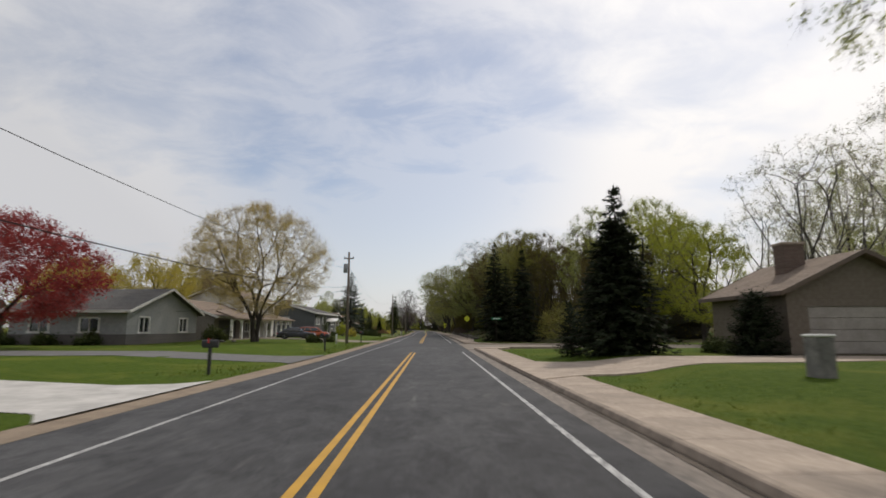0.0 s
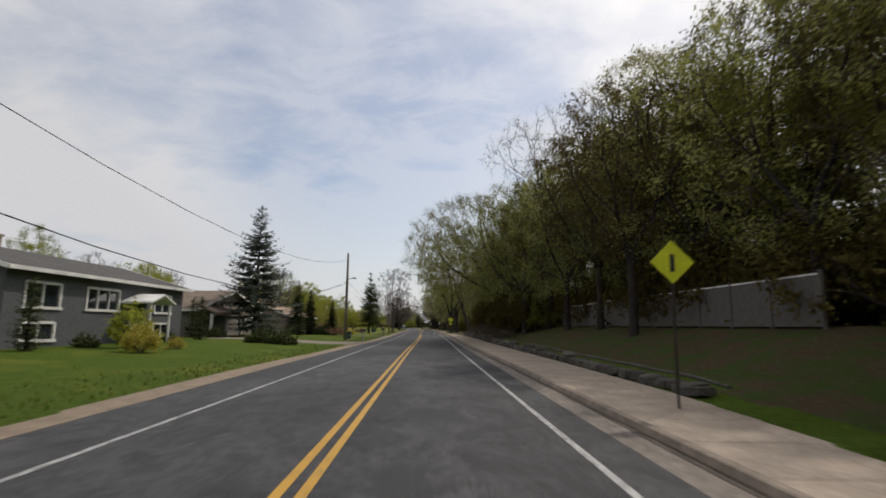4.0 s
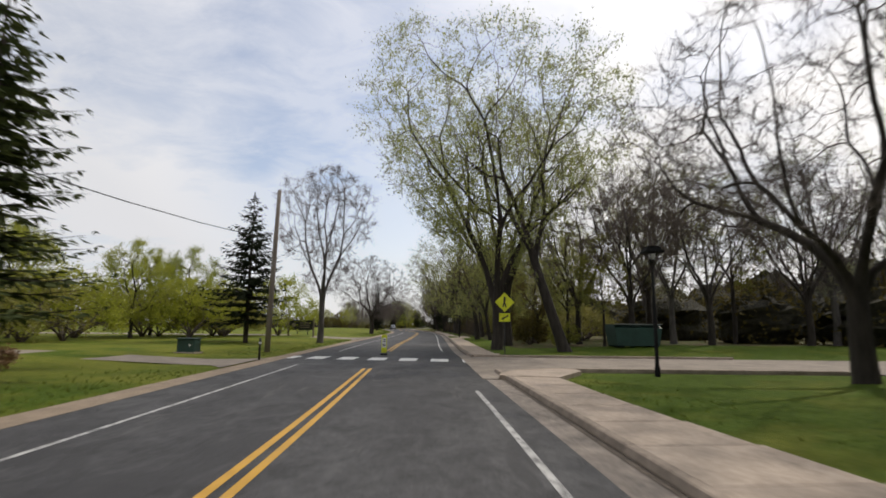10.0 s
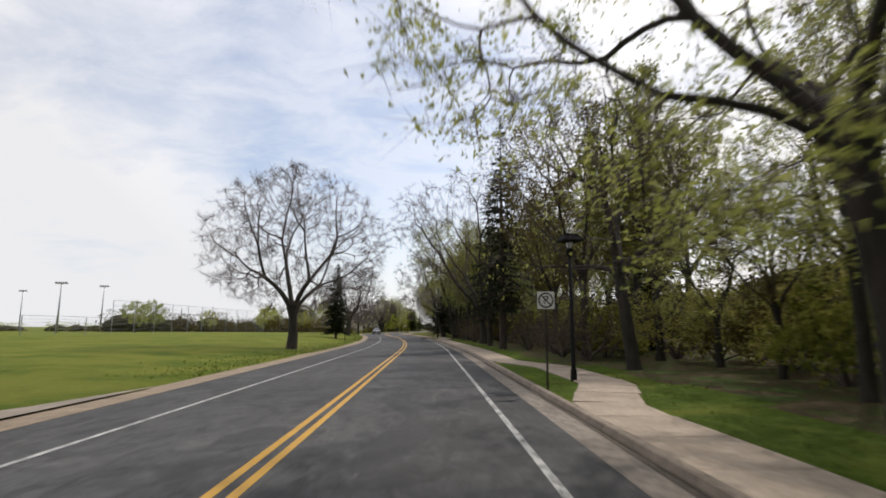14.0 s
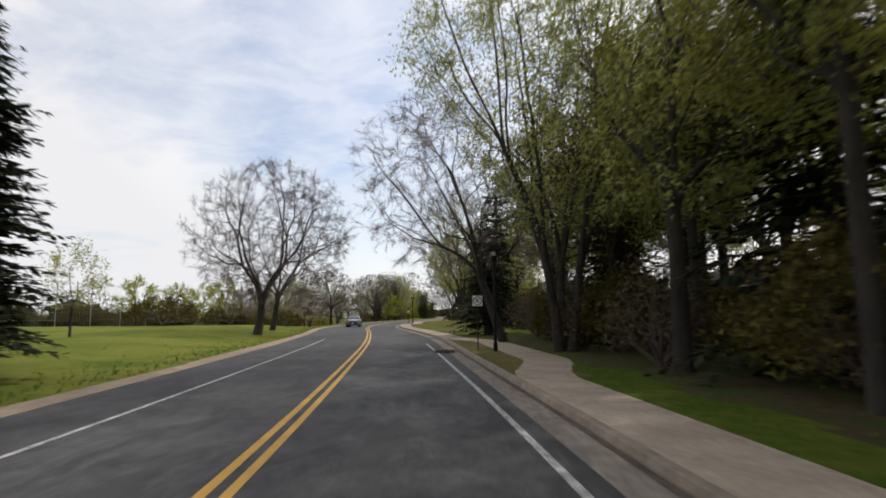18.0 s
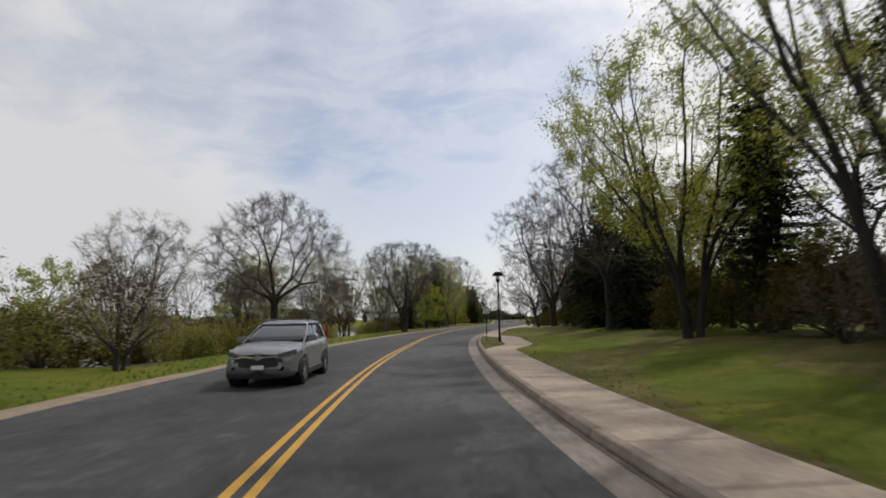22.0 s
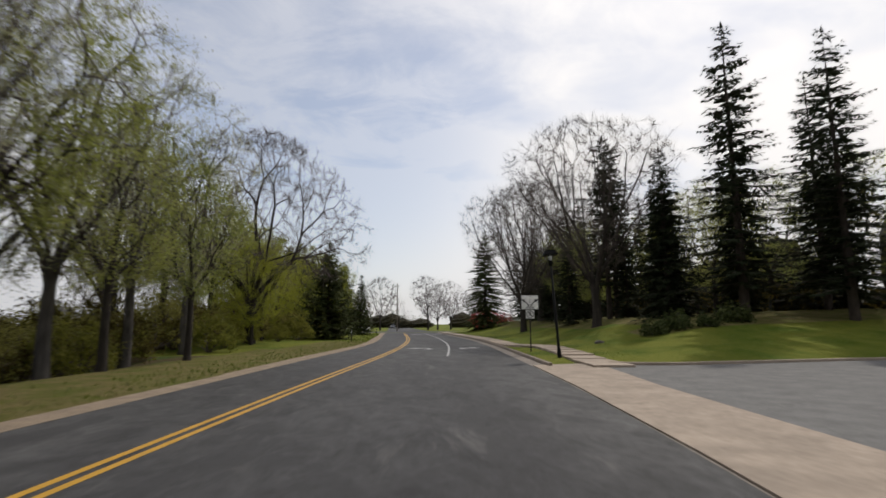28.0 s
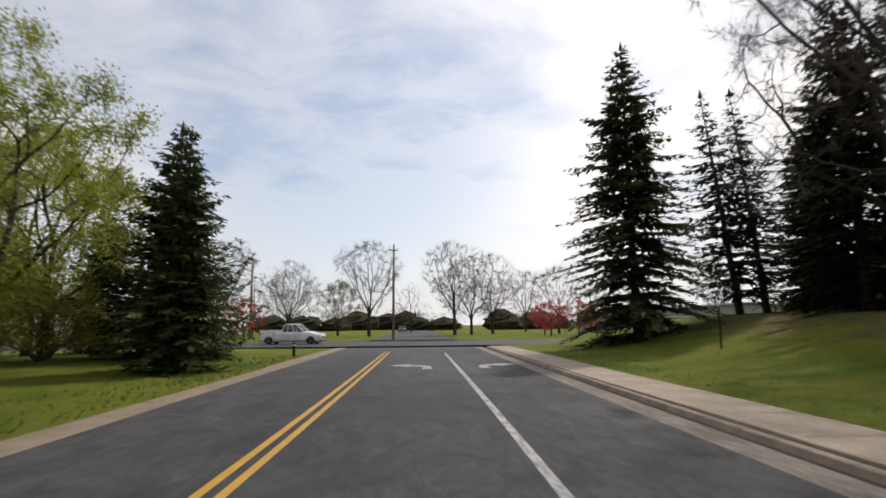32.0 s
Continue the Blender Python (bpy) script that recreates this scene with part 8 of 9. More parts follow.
def utility_cabinet(x, y, label, w=0.9, h=0.7, mat="box_green"):
    root = thing("utility_cabinet", label, "cabinet", put(x, y, 0.03))
    g = Geo()
    g.box(-w / 2, -0.35, 0, w / 2, 0.35, h, 0.03)
    part("case", g, mat, root)
    g = Geo()
    g.box(-w / 2 - 0.04, -0.4, h, w / 2 + 0.04, 0.4, h + 0.06, 0.015)
    part("lid", g, mat, root)
    g = Geo()
    g.box(-w / 2 - 0.1, -0.45, -0.1, w / 2 + 0.1, 0.45, 0.06, 0.02)
    part("plinth", g, "concrete", root)
    g = Geo()
    g.box(w * 0.2, -0.36, h * 0.5, w * 0.28, -0.352, h * 0.66)
    part("label_plate", g, "sign_white", root)


utility_cabinet(-15.8, 174.2, "low dark green utility cabinet on the lawn")
utility_cabinet(-21.5, 156.0, "small dark green utility cabinet near a pine", 0.8, 0.6)
utility_cabinet(-11.8, 121.8, "dark utility cabinet at the foot of a pole", 0.6, 0.8)


def garden_rock(x, y, s, seed):
    r = random.Random(seed)
    b = bmesh.new()
    bmesh.ops.create_icosphere(b, subdivisions=2, radius=1)
    for v in b.verts:
        n = noise.noise(v.co * 1.4 + Vector((seed, 0, 0)))
        v.co *= 1 + 0.3 * n
        v.co.z *= 0.6
        v.co *= s
    me = bpy.data.meshes.new("garden_rock")
    b.to_mesh(me)
    b.free()
    me.materials.append(MATS["stone"])
    ob = new("garden_rock", me)
    ob.matrix_world = pose(x, y, ground_z(x, y) + s * 0.25, 0, 0, r.uniform(0, 360))
    tagged(ob, "rough grey boulder bedded in the lawn", "rock", "garden rocks")


for k, (x, y, s) in enumerate([(10.6, 43.2, 0.55), (11.6, 42.5, 0.4), (-21.5, 51.0, 0.3), (-20.6, 51.5, 0.25), (-18.0, 76.5, 0.4), (-17.2, 78.0, 0.3), (-18.6, 80.0, 0.45), (-13.0, 56.6, 0.3), (12.5, 421.5, 0.45), (13.6, 422.0, 0.55), (15.0, 421.6, 0.5), (16.2, 422.4, 0.6), (17.4, 421.8, 0.5), (11.4, 422.4, 0.4), (18.6, 422.6, 0.6), (-0.6, 441.5, 0.3)]):
    garden_rock(x, y, s, k + 1)

hedge = bush("clipped_shrub", "rounded dark evergreen shrub on the lawn", 1.7, 1.15, 120, "needle_green", 60, 22, 0.09, at=put(-13.0, 102.6), group="garden shrubs")
for x, y, s in [(-14.2, 102.9, 1.0), (-15.3, 102.5, 0.95), (-19.5, 90.0, 0.7), (-19.6, 94.0, 0.75), (-24.0, 55.3, 1.5), (-19.8, 98.8, 0.6), (-24.4, 84.5, 1.0), (-22.8, 127.0, 1.2), (-17.5, 134.0, 1.3), (-20.5, 130.5, 1.2), (-19, 136, 1.3), (-13.2, 53.5, 0.9), (-12.6, 57.6, 0.8), (14.6, 26.0, 0.9), (14.4, 27.4, 0.9), (-22.5, 112.5, 1.0), (-24, 87.0, 1.0), (2.5, 440.5, 0.9), (4.2, 441.0, 1.1), (6.0, 440.4, 0.8), (8.5, 441.5, 1.2), (10.2, 423.0, 0.9), (14.2, 423.6, 0.9), (-27.4, 40.3, 1.1), (-30.5, 40.2, 1.0), (-34.0, 40.3, 1.1)]:
    plant(hedge, x, y, None, s)
arbor = conifer("arborvitae", "narrow dark arborvitae beside a house wall", 3.2, 0.75, 121, "needle_green", 0.02, 22, 8, 0.32, 0.0, density=1.0, ragged=0.1, upturn=0.6, power=0.55, at=put(-20.0, 103.6))
for x, y, s in [(-19.6, 86.3, 1.0), (-18.5, 126.5, 1.2), (-24.0, 110.6, 1.1)]:
    plant(arbor, x, y, None, s)
forsy = bush("forsythia", "golden flowering shrub in a garden bed", 1.8, 1.5, 122, "leaf_gold", 60, 24, 0.07, at=put(-15.5, 88.0), group="garden shrubs")
plant(forsy, -14.6, 139.3, None, 0.75)
plant(forsy, -15.6, 91.5, None, 0.5)
leafy = bush("garden_shrub", "upright shrub in fresh yellow-green leaf", 2.4, 2.6, 123, "leaf_lime", 60, 24, 0.09, at=put(-17.4, 90.5), group="garden shrubs")
brushp = bush("brush_pile", "heap of cut rust-brown brush on the lawn", 4.5, 1.7, 124, "brush_brown", 80, 26, 0.10, at=put(-18.6, 138.6), group="brush piles")
plant(brushp, -17.0, 163.5, None, 0.5)
plant(brushp, -15.8, 134.0, None, 0.75)
hedge_mass = bush("tall_hedge", "tall rounded hedge in yellow-green spring leaf", 9.0, 6.4, 125, "leaf_lime", 170, 54, 0.095, twig="twig", spread=0.7, at=put(-24.0, 150.0), group="tall hedges")
for x, y, s in [(6.6, 250.5, 0.75), (7.4, 257.5, 0.8), (6.8, 243.5, 0.6), (-21.6, 206.5, 1.15), (-25.5, 157.5, 1.0), (-27, 165, 0.95), (-30, 173, 0.95), (-29.5, 184, 0.9), (-25.5, 194, 0.95), (-27.0, 202.0, 1.05), (-31.5, 197.0, 1.2)]:
    plant(hedge_mass, x, y, None, s)
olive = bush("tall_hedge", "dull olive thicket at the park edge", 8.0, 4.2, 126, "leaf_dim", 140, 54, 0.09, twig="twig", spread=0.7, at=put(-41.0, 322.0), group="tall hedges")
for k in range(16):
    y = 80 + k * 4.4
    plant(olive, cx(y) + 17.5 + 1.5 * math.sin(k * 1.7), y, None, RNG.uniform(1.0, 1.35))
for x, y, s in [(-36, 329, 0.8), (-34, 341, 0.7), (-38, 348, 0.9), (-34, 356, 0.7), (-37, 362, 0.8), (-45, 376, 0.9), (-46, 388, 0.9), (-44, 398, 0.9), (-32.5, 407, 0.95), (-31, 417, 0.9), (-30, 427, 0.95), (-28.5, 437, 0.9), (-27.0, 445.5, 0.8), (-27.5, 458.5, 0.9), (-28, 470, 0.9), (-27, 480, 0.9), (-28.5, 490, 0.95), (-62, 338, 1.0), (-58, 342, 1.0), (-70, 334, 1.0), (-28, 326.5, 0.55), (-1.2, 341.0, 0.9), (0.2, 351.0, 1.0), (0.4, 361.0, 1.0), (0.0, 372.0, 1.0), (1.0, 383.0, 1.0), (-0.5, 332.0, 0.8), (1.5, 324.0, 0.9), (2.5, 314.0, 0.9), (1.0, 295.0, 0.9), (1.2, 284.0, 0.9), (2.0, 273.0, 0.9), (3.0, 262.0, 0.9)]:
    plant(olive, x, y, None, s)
for x, y, s in [(5.6, 251.0, 0.8), (6.0, 240.0, 0.9), (7.0, 229.0, 0.9), (8.4, 219.0, 0.9), (9.5, 209.0, 0.9), (11.0, 199.0, 0.9), (12.5, 203.0, 0.9), (10.0, 214.0, 0.8), (8.0, 224.0, 0.85)]:
    plant(scrub, x, y, None, s)


# ---- ball field on the left ----
def field_fence():
    root = thing("chain_link_fence", "grey chain-link field fence with tall posts", "fence")
    for k in range(15):
        x, y = -52.5 + 0.25 * k, 262.0 + 5.0 * k
        z = ground_z(x, y)
        h = 4.9 if 3 <= k <= 12 else 2.4
        g = Geo()
        g.tube([(x, y, z - 0.2), (x, y, z + h)], 0.05, 6)
        part("fence_post", g, "galvanised", root)
        if k < 14:
            x2, y2 = -52.5 + 0.25 * (k + 1), 262.0 + 5.0 * (k + 1)
            g = Geo()
            for q in range(6):
                zz = z + h * (q + 1) / 6 - 0.03
                g.tube([(x, y, zz), (x2, y2, zz)], 0.014 if q < 5 else 0.03, 4)
            for q in range(1, 12):
                t = q / 12
                g.tube([(x + (x2 - x) * t, y + (y2 - y) * t, z), (x + (x2 - x) * t, y + (y2 - y) * t, z + h)], 0.008, 3)
            part("mesh_panel", g, "galvanised", root)


field_fence()


def flood_mast(x, y, h):
    root = thing("flood_mast", "tall distant lighting mast with a lamp bar", "light mast", put(x, y))
    g = Geo()
    g.tube([(0, 0, -0.2), (0, 0, h)], [0.18, 0.1], 8)
    part("mast", g, "galvanised", root, smooth=True)
    g = Geo()
    g.box(-1.2, -0.08, h - 0.1, 1.2, 0.08, h + 0.06, 0.01)
    b = part("lamp_bar", g, "galvanised", root)
    for k in range(4):
        g = Geo()
        g.box(-1.05 + k * 0.6, -0.3, h - 0.02, -0.75 + k * 0.6, 0.02, h + 0.3, 0.02)
        part("flood_lamp", g, "galvanised", b)


for x, y, h in [(-88, 330, 11), (-104, 372, 11), (-120, 345, 12), (-75, 298, 9)]:
    flood_mast(x, y, h)


# ---- vehicles ----
def wheel(parent, x, y, r=0.34, w=0.22):
    g = Geo()
    n = 20
    prof = [(-w / 2, r * 0.62), (-w / 2, r * 0.94), (-w / 2 + 0.03, r), (w / 2 - 0.03, r), (w / 2, r * 0.94), (w / 2, r * 0.62)]
    g.loft([[(x + px, y + pr * math.cos(6.2832 * k / n), r + pr * math.sin(6.2832 * k / n)) for k in range(n)] for px, pr in prof], cap=False)
    t = part("tyre", g, "rubber", parent, smooth=True)
    g = Geo()
    g.loft([[(x + px, y + r * 0.6 * math.cos(6.2832 * k / n), r + r * 0.6 * math.sin(6.2832 * k / n)) for k in range(n)] for px in (-w / 2 + 0.07, w / 2 - 0.07)])
    part("brake_disc", g, "black_metal", t)
    g = Geo()
    prof = [(-w / 2 + 0.01, r * 0.66), (-w / 2 + 0.01, r * 0.57), (w / 2 - 0.01, r * 0.57), (w / 2 - 0.01, r * 0.66)]
    g.loft([[(x + px, y + pr * math.cos(6.2832 * k / n), r + pr * math.sin(6.2832 * k / n)) for k in range(n)] for px, pr in prof], cap=False)
    for s in (-1, 1):
        out = x + s * (w / 2 - 0.03)
        for k in range(5):
            a = 6.2832 * k / 5 + 0.3
            ca, sa = math.cos(a), math.sin(a)
            rows = []
            for q, hw in ((0.06, 0.05), (r * 0.6, 0.032)):
                rows.append([(out + s * dx, y + ca * q - sa * e, r + sa * q + ca * e) for dx, e in ((-0.03, -hw), (0.012, -hw * 0.7), (0.012, hw * 0.7), (-0.03, hw))])
            g.loft(rows)
        g.loft([[(out + s * dx, y + rr * math.cos(6.2832 * k / 10), r + rr * math.sin(6.2832 * k / 10)) for k in range(10)] for dx, rr in ((-0.04, 0.075), (0.015, 0.07))])
    part("rim", g, "galvanised", t)


def car(label, at, paint, length=4.55, width=1.82, height=1.66, kind="suv", group=""):
    """A car facing -y: lofted body with wheel arches, a glazed cabin, lights and wheels."""
    root = thing("car" if kind != "pickup" else "pickup_truck", label, "car" if kind != "pickup" else "pickup truck", at, group)
    L, W, H = length, width / 2, height
    belt = H * 0.60
    ends = [(0.0, 0.66, 0.62), (0.012, 0.74, 0.78), (0.04, 0.82, 0.90), (0.10, 0.89, 0.97), (0.20, 0.96, 1.0), (0.30, 1.01, 1.0), (0.5, 1.03, 1.0), (0.72, 1.06, 1.0), (0.88, 1.06, 0.98), (0.95, 1.04, 0.95), (0.985, 0.99, 0.87), (1.0, 0.86, 0.72)]
    if kind == "pickup":
        ends = [(t, max(f, 0.86) if t < 0.2 else 1.03, w) for t, f, w in ends]
    g = Geo()
    rings = []
    for t, f, ww in ends:
        yy, tp, w = -L / 2 + L * t, belt * f, W * ww
        half = [(0.55, 0.20), (0.90, 0.22), (0.98, 0.34), (1.0, 0.52), (0.99, tp * 0.74), (0.965, tp * 0.90), (0.90, tp - 0.03), (0.70, tp), (0.35, tp + 0.015)]
        rings.append([(-w * k, yy, z) for k, z in half] + [(w * k, yy, z) for k, z in reversed(half)])
    g.loft(rings)
    body = part("body", g, paint, root, smooth=True)
    # cabin
    if kind == "pickup":
        a, b, c, d = -0.22 * L, -0.10 * L, 0.09 * L, 0.13 * L
    elif kind == "suv":
        a, b, c, d = -0.25 * L, -0.08 * L, 0.36 * L, 0.47 * L
    else:
        a, b, c, d = -0.20 * L, -0.04 * L, 0.22 * L, 0.38 * L
    g = Geo()
    q = W * 0.90
    t = W * 0.72

    def deck(w, y0, y1, z, r=0.16):
        return [(-w + r, y0, z), (w - r, y0, z), (w - r * 0.3, y0 + r * 0.3, z), (w, y0 + r, z), (w, y1 - r, z), (w - r * 0.3, y1 - r * 0.3, z), (w - r, y1, z), (-w + r, y1, z), (-w + r * 0.3, y1 - r * 0.3, z), (-w, y1 - r, z), (-w, y0 + r, z), (-w + r * 0.3, y0 + r * 0.3, z)]
    rings = []
    for f in (0.0, 0.3, 0.6, 0.85, 1.0):
        rings.append(deck(q + (t - q) * f ** 1.4, a + (b - a) * f, d + (c - d) * f ** 1.7, belt + 0.01 + (H - 0.07 - belt) * f))
    g.loft(rings)
    part("cabin_glass", g, "glass", root, smooth=True)
    g = Geo()
    g.loft([deck(t + 0.02, b - 0.06, c + 0.05, H - 0.085), deck(t + 0.01, b - 0.02, c + 0.04, H - 0.05), deck(t * 0.9, b + 0.14, c - 0.08, H - 0.015), deck(t * 0.55, b + 0.45, c - 0.4, H)])
    part("roof_panel", g, paint, root, smooth=True)
    g = Geo()
    y2 = c + (d - c) * 0.55
    g.loft([[(-q * 0.985, d - 0.34, belt), (q * 0.985, d - 0.34, belt), (q * 0.97, d + 0.02, belt), (-q * 0.97, d + 0.02, belt)], [(-t - 0.03, c - 0.12, H - 0.08), (t + 0.03, c - 0.12, H - 0.08), (t + 0.01, c + 0.05, H - 0.08), (-t - 0.01, c + 0.05, H - 0.08)]])
    if kind == "suv":
        part("rear_pillar", g, paint, root)
    for s in (-1, 1):
        for f0, f1 in ((0.0, 0.0), (0.42, 0.45), (0.74, 0.72), (1.0, 1.0)):
            yb, yt = a + (d - a) * f0, b + (c - b) * f1
            g = Geo()
            g.tube([(s * (q + 0.005), yb, belt - 0.02), (s * (t + 0.01), yt, H - 0.06)], 0.03, 6)
            part("pillar", g, paint, root)
        g = Geo()
        yy = a + 0.45
        g.box(s * (W + 0.02) - 0.02 - (0.16 if s < 0 else 0), yy, belt + 0.02, s * (W + 0.02) + 0.02 + (0.16 if s > 0 else 0), yy + 0.12, belt + 0.17, 0.03)
        part("mirror", g, paint, root)
        g = Geo()
        x0, x1 = sorted((s * W * 0.52, s * W * 0.87))
        g.box(x0, -L / 2 - 0.012, belt * 0.60, x1, -L / 2 + 0.16, belt * 0.74, 0.03)
        part("headlight", g, "lens_clear", root)
        g = Geo()
        x0, x1 = sorted((s * W * 0.68, s * W * 0.9))
        g.box(x0, L / 2 - 0.10, belt * 0.66, x1, L / 2 + 0.012, belt * 0.94, 0.03)
        part("tail_light", g, "lens_red", root)
        for f in (0.30, 0.62):
            g = Geo()
            x0, x1 = sorted((s * (W + 0.003), s * (W + 0.018)))
            g.box(x0, -L / 2 + L * (f + 0.1), belt * 0.82, x1, -L / 2 + L * (f + 0.1) + 0.18, belt * 0.86, 0.005)
            part("door_handle", g, "chrome", root)
    for yy in (-L * 0.5 + 0.88, L * 0.5 - 0.92):
        for s in (-1, 1):
            g = Geo()
            n = 14
            R = 0.41
            cxx = s * (W + 0.004)
            g.loft([[(cxx - s * dx, yy + R * math.cos(math.pi * k / n), 0.30 + R * math.sin(math.pi * k / n)) for k in range(n + 1)] + [(cxx - s * dx, yy - R, 0.22), (cxx - s * dx, yy + R, 0.22)] for dx in (0.0, 0.02)])
            part("wheel_arch", g, "rubber", root)
            wheel(root, s * (W - 0.09), yy, 0.345)
    g = Geo()
    g.box(-W * 0.5, -L / 2 - 0.02, belt * 0.44, W * 0.5, -L / 2 + 0.05, belt * 0.64, 0.02)
    gr = part("grille", g, "dark_paint", root)
    for k in range(2):
        g = Geo()
        g.box(-W * 0.46, -L / 2 - 0.03, belt * (0.49 + 0.08 * k), W * 0.46, -L / 2 - 0.02, belt * (0.515 + 0.08 * k))
        part("grille_bar", g, "chrome", gr)
    for e, m in ((-1, "dark_paint"), (1, "dark_paint")):
        g = Geo()
        y0 = -L / 2 - 0.05 if e < 0 else L / 2 - 0.07
        g.box(-W * 0.86, y0, 0.26, W * 0.86, y0 + 0.12, 0.45, 0.04)
        part("bumper", g, m, root)
        g = Geo()
        y0 = -L / 2 - 0.062 if e < 0 else L / 2 + 0.012
        zz = 0.34 if e < 0 else belt * 0.72
        g.box(-0.16, y0, zz, 0.16, y0 + 0.01, zz + 0.1)
        part("plate_bar", g, "sign_white", root)
    if kind == "pickup":
        for s in (-1, 1):
            g = Geo()
            x0, x1 = sorted((s * W * 0.86, s * W * 0.99))
            g.box(x0, 0.14 * L, belt * 1.02, x1, 0.49 * L, belt * 1.14, 0.02)
            part("bed_rail", g, paint, root)
    return root


def compact_suv(label, at, paint):
    """A rounded compact SUV facing -y, with a raked windscreen, dark cladding and a black grille under a bright bar."""
    root = thing("car", label, "car", at)
    L, W, H = 4.58, 0.925, 1.68
    # along the car: place, hood or belt height, half width, underside
    rows = [(-2.29, 0.66, 0.60, 0.42), (-2.25, 0.80, 0.72, 0.34), (-2.14, 0.90, 0.82, 0.26), (-1.95, 0.97, 0.885, 0.24), (-1.60, 1.02, 0.92, 0.24), (-1.25, 1.06, 0.925, 0.24), (-0.95, 1.10, 0.925, 0.24), (-0.3, 1.10, 0.92, 0.24), (0.6, 1.12, 0.925, 0.24), (1.3, 1.15, 0.925, 0.24), (1.8, 1.18, 0.90, 0.26), (2.08, 1.17, 0.86, 0.32), (2.22, 1.08, 0.80, 0.40), (2.28, 0.92, 0.72, 0.50)]
    g, rings = Geo(), []
    for y, top, w, low in rows:
        half = [(0.70, low), (0.95, low + 0.05), (1.0, low + 0.16), (0.985, 0.55), (0.99, top - 0.28), (0.975, top - 0.14), (0.93, top - 0.05), (0.82, top - 0.005), (0.55, top + 0.02), (0.25, top + 0.03)]
        half = [(k, max(z, low + 0.002 * i)) for i, (k, z) in enumerate(half)]
        rings.append([(-w * k, y, z) for k, z in half] + [(w * k, y, z) for k, z in reversed(half)])
    g.loft(rings)
    part("body", g, paint, root, smooth=True)

    def ring(z, w, y0, y1, r):
        return [(-w + r, y0, z), (w - r, y0, z), (w - r * 0.3, y0 + r * 0.35, z), (w, y0 + r, z), (w, y1 - r, z), (w - r * 0.3, y1 - r * 0.3, z), (w - r, y1, z), (-w + r, y1, z), (-w + r * 0.3, y1 - r * 0.3, z), (-w, y1 - r, z), (-w, y0 + r, z), (-w + r * 0.3, y0 + r * 0.35, z)]
    shape = [(1.08, 0.83, -1.12, 2.10), (1.25, 0.79, -0.80, 2.02), (1.42, 0.735, -0.46, 1.90), (1.56, 0.675, -0.10, 1.74)]
    g = Geo()
    g.loft([ring(z, w, y0, y1, 0.2) for z, w, y0, y1 in shape])
    part("cabin_glass", g, "glass", root, smooth=True)
    g = Geo()
    g.loft([ring(1.555, 0.695, -0.16, 1.80, 0.2), ring(1.60, 0.69, -0.06, 1.80, 0.2), ring(1.65, 0.62, 0.12, 1.66, 0.2), ring(H, 0.40, 0.45, 1.35, 0.2)])
    part("roof_panel", g, paint, root, smooth=True)
    for s in (-1, 1):
        for (yb, yt, wide) in ((-1.06, -0.06, 0.045), (0.22, 0.36, 0.035), (1.12, 1.10, 0.035), (1.72, 1.50, 0.13)):
            g = Geo()
            rows2 = []
            for f in (0.0, 0.35, 0.7, 1.0):
                z = 1.07 + 0.50 * f
                w = float(np.interp(z, [q[0] for q in shape], [q[1] for q in shape])) + 0.008
                y = yb + (yt - yb) * f
                rows2.append([(s * (w - 0.03), y - wide, z), (s * w, y - wide * 0.8, z), (s * w, y + wide * 0.8, z), (s * (w - 0.03), y + wide, z)])
            g.loft(rows2)
            part("pillar", g, paint if abs(yb) > 1.0 and yb != 1.12 else "dark_paint", root)
        g = Geo()
        g.tube([(s * 0.64, 0.1, 1.66), (s * 0.66, 0.4, 1.70), (s * 0.66, 1.3, 1.70), (s * 0.64, 1.6, 1.66)], 0.018, 6)
        part("roof_rail", g, "dark_paint", root)
        g = Geo()
        c = s * 0.99
        g.loft([[(c + s * dx, -0.80 + dy, 1.16 + dz) for dx, dz in ((-0.11, -0.06), (0.09, -0.06), (0.12, 0.02), (0.09, 0.09), (-0.08, 0.08), (-0.12, 0.02))] for dy in (0.0, 0.10)])
        part("mirror", g, paint, root)
        # swept headlight, wrapped round the corner
        g = Geo()
        g.loft([[(s * x, y, z0), (s * x, y, z1), (s * (x - 0.05), y + 0.08, z1), (s * (x - 0.05), y + 0.08, z0)] for x, y, z0, z1 in ((0.44, -2.30, 0.76, 0.83), (0.62, -2.27, 0.755, 0.87), (0.76, -2.17, 0.76, 0.91), (0.87, -1.98, 0.80, 0.94))])
        part("headlight", g, "lens_smoke", root)
        g = Geo()
        g.loft([[(s * x, y - 0.012, z), (s * x, y - 0.012, z + 0.03), (s * x, y + 0.02, z + 0.03), (s * x, y + 0.02, z)] for x, y, z in ((0.40, -2.30, 0.735), (0.62, -2.275, 0.725), (0.76, -2.18, 0.735))])
        part("light_strip", g, "chrome", root)
        g = Geo()
        g.loft([[(s * x, y, z0), (s * x, y, z1), (s * (x - 0.06), y - 0.03, z1), (s * (x - 0.06), y - 0.03, z0)] for x, y, z0, z1 in ((0.86, 2.02, 0.9, 1.5), (0.78, 2.19, 0.9, 1.1), (0.5, 2.27, 0.93, 1.03))])
        part("tail_light", g, "lens_red", root)
        for y in (0.02, 0.98):
            g = Geo()
            x0, x1 = sorted((s * 0.915, s * 0.945))
            g.box(x0, y, 0.93, x1, y + 0.2, 0.965, 0.008)
            part("door_handle", g, "chrome", root)
        # dark sill cladding
        g = Geo()
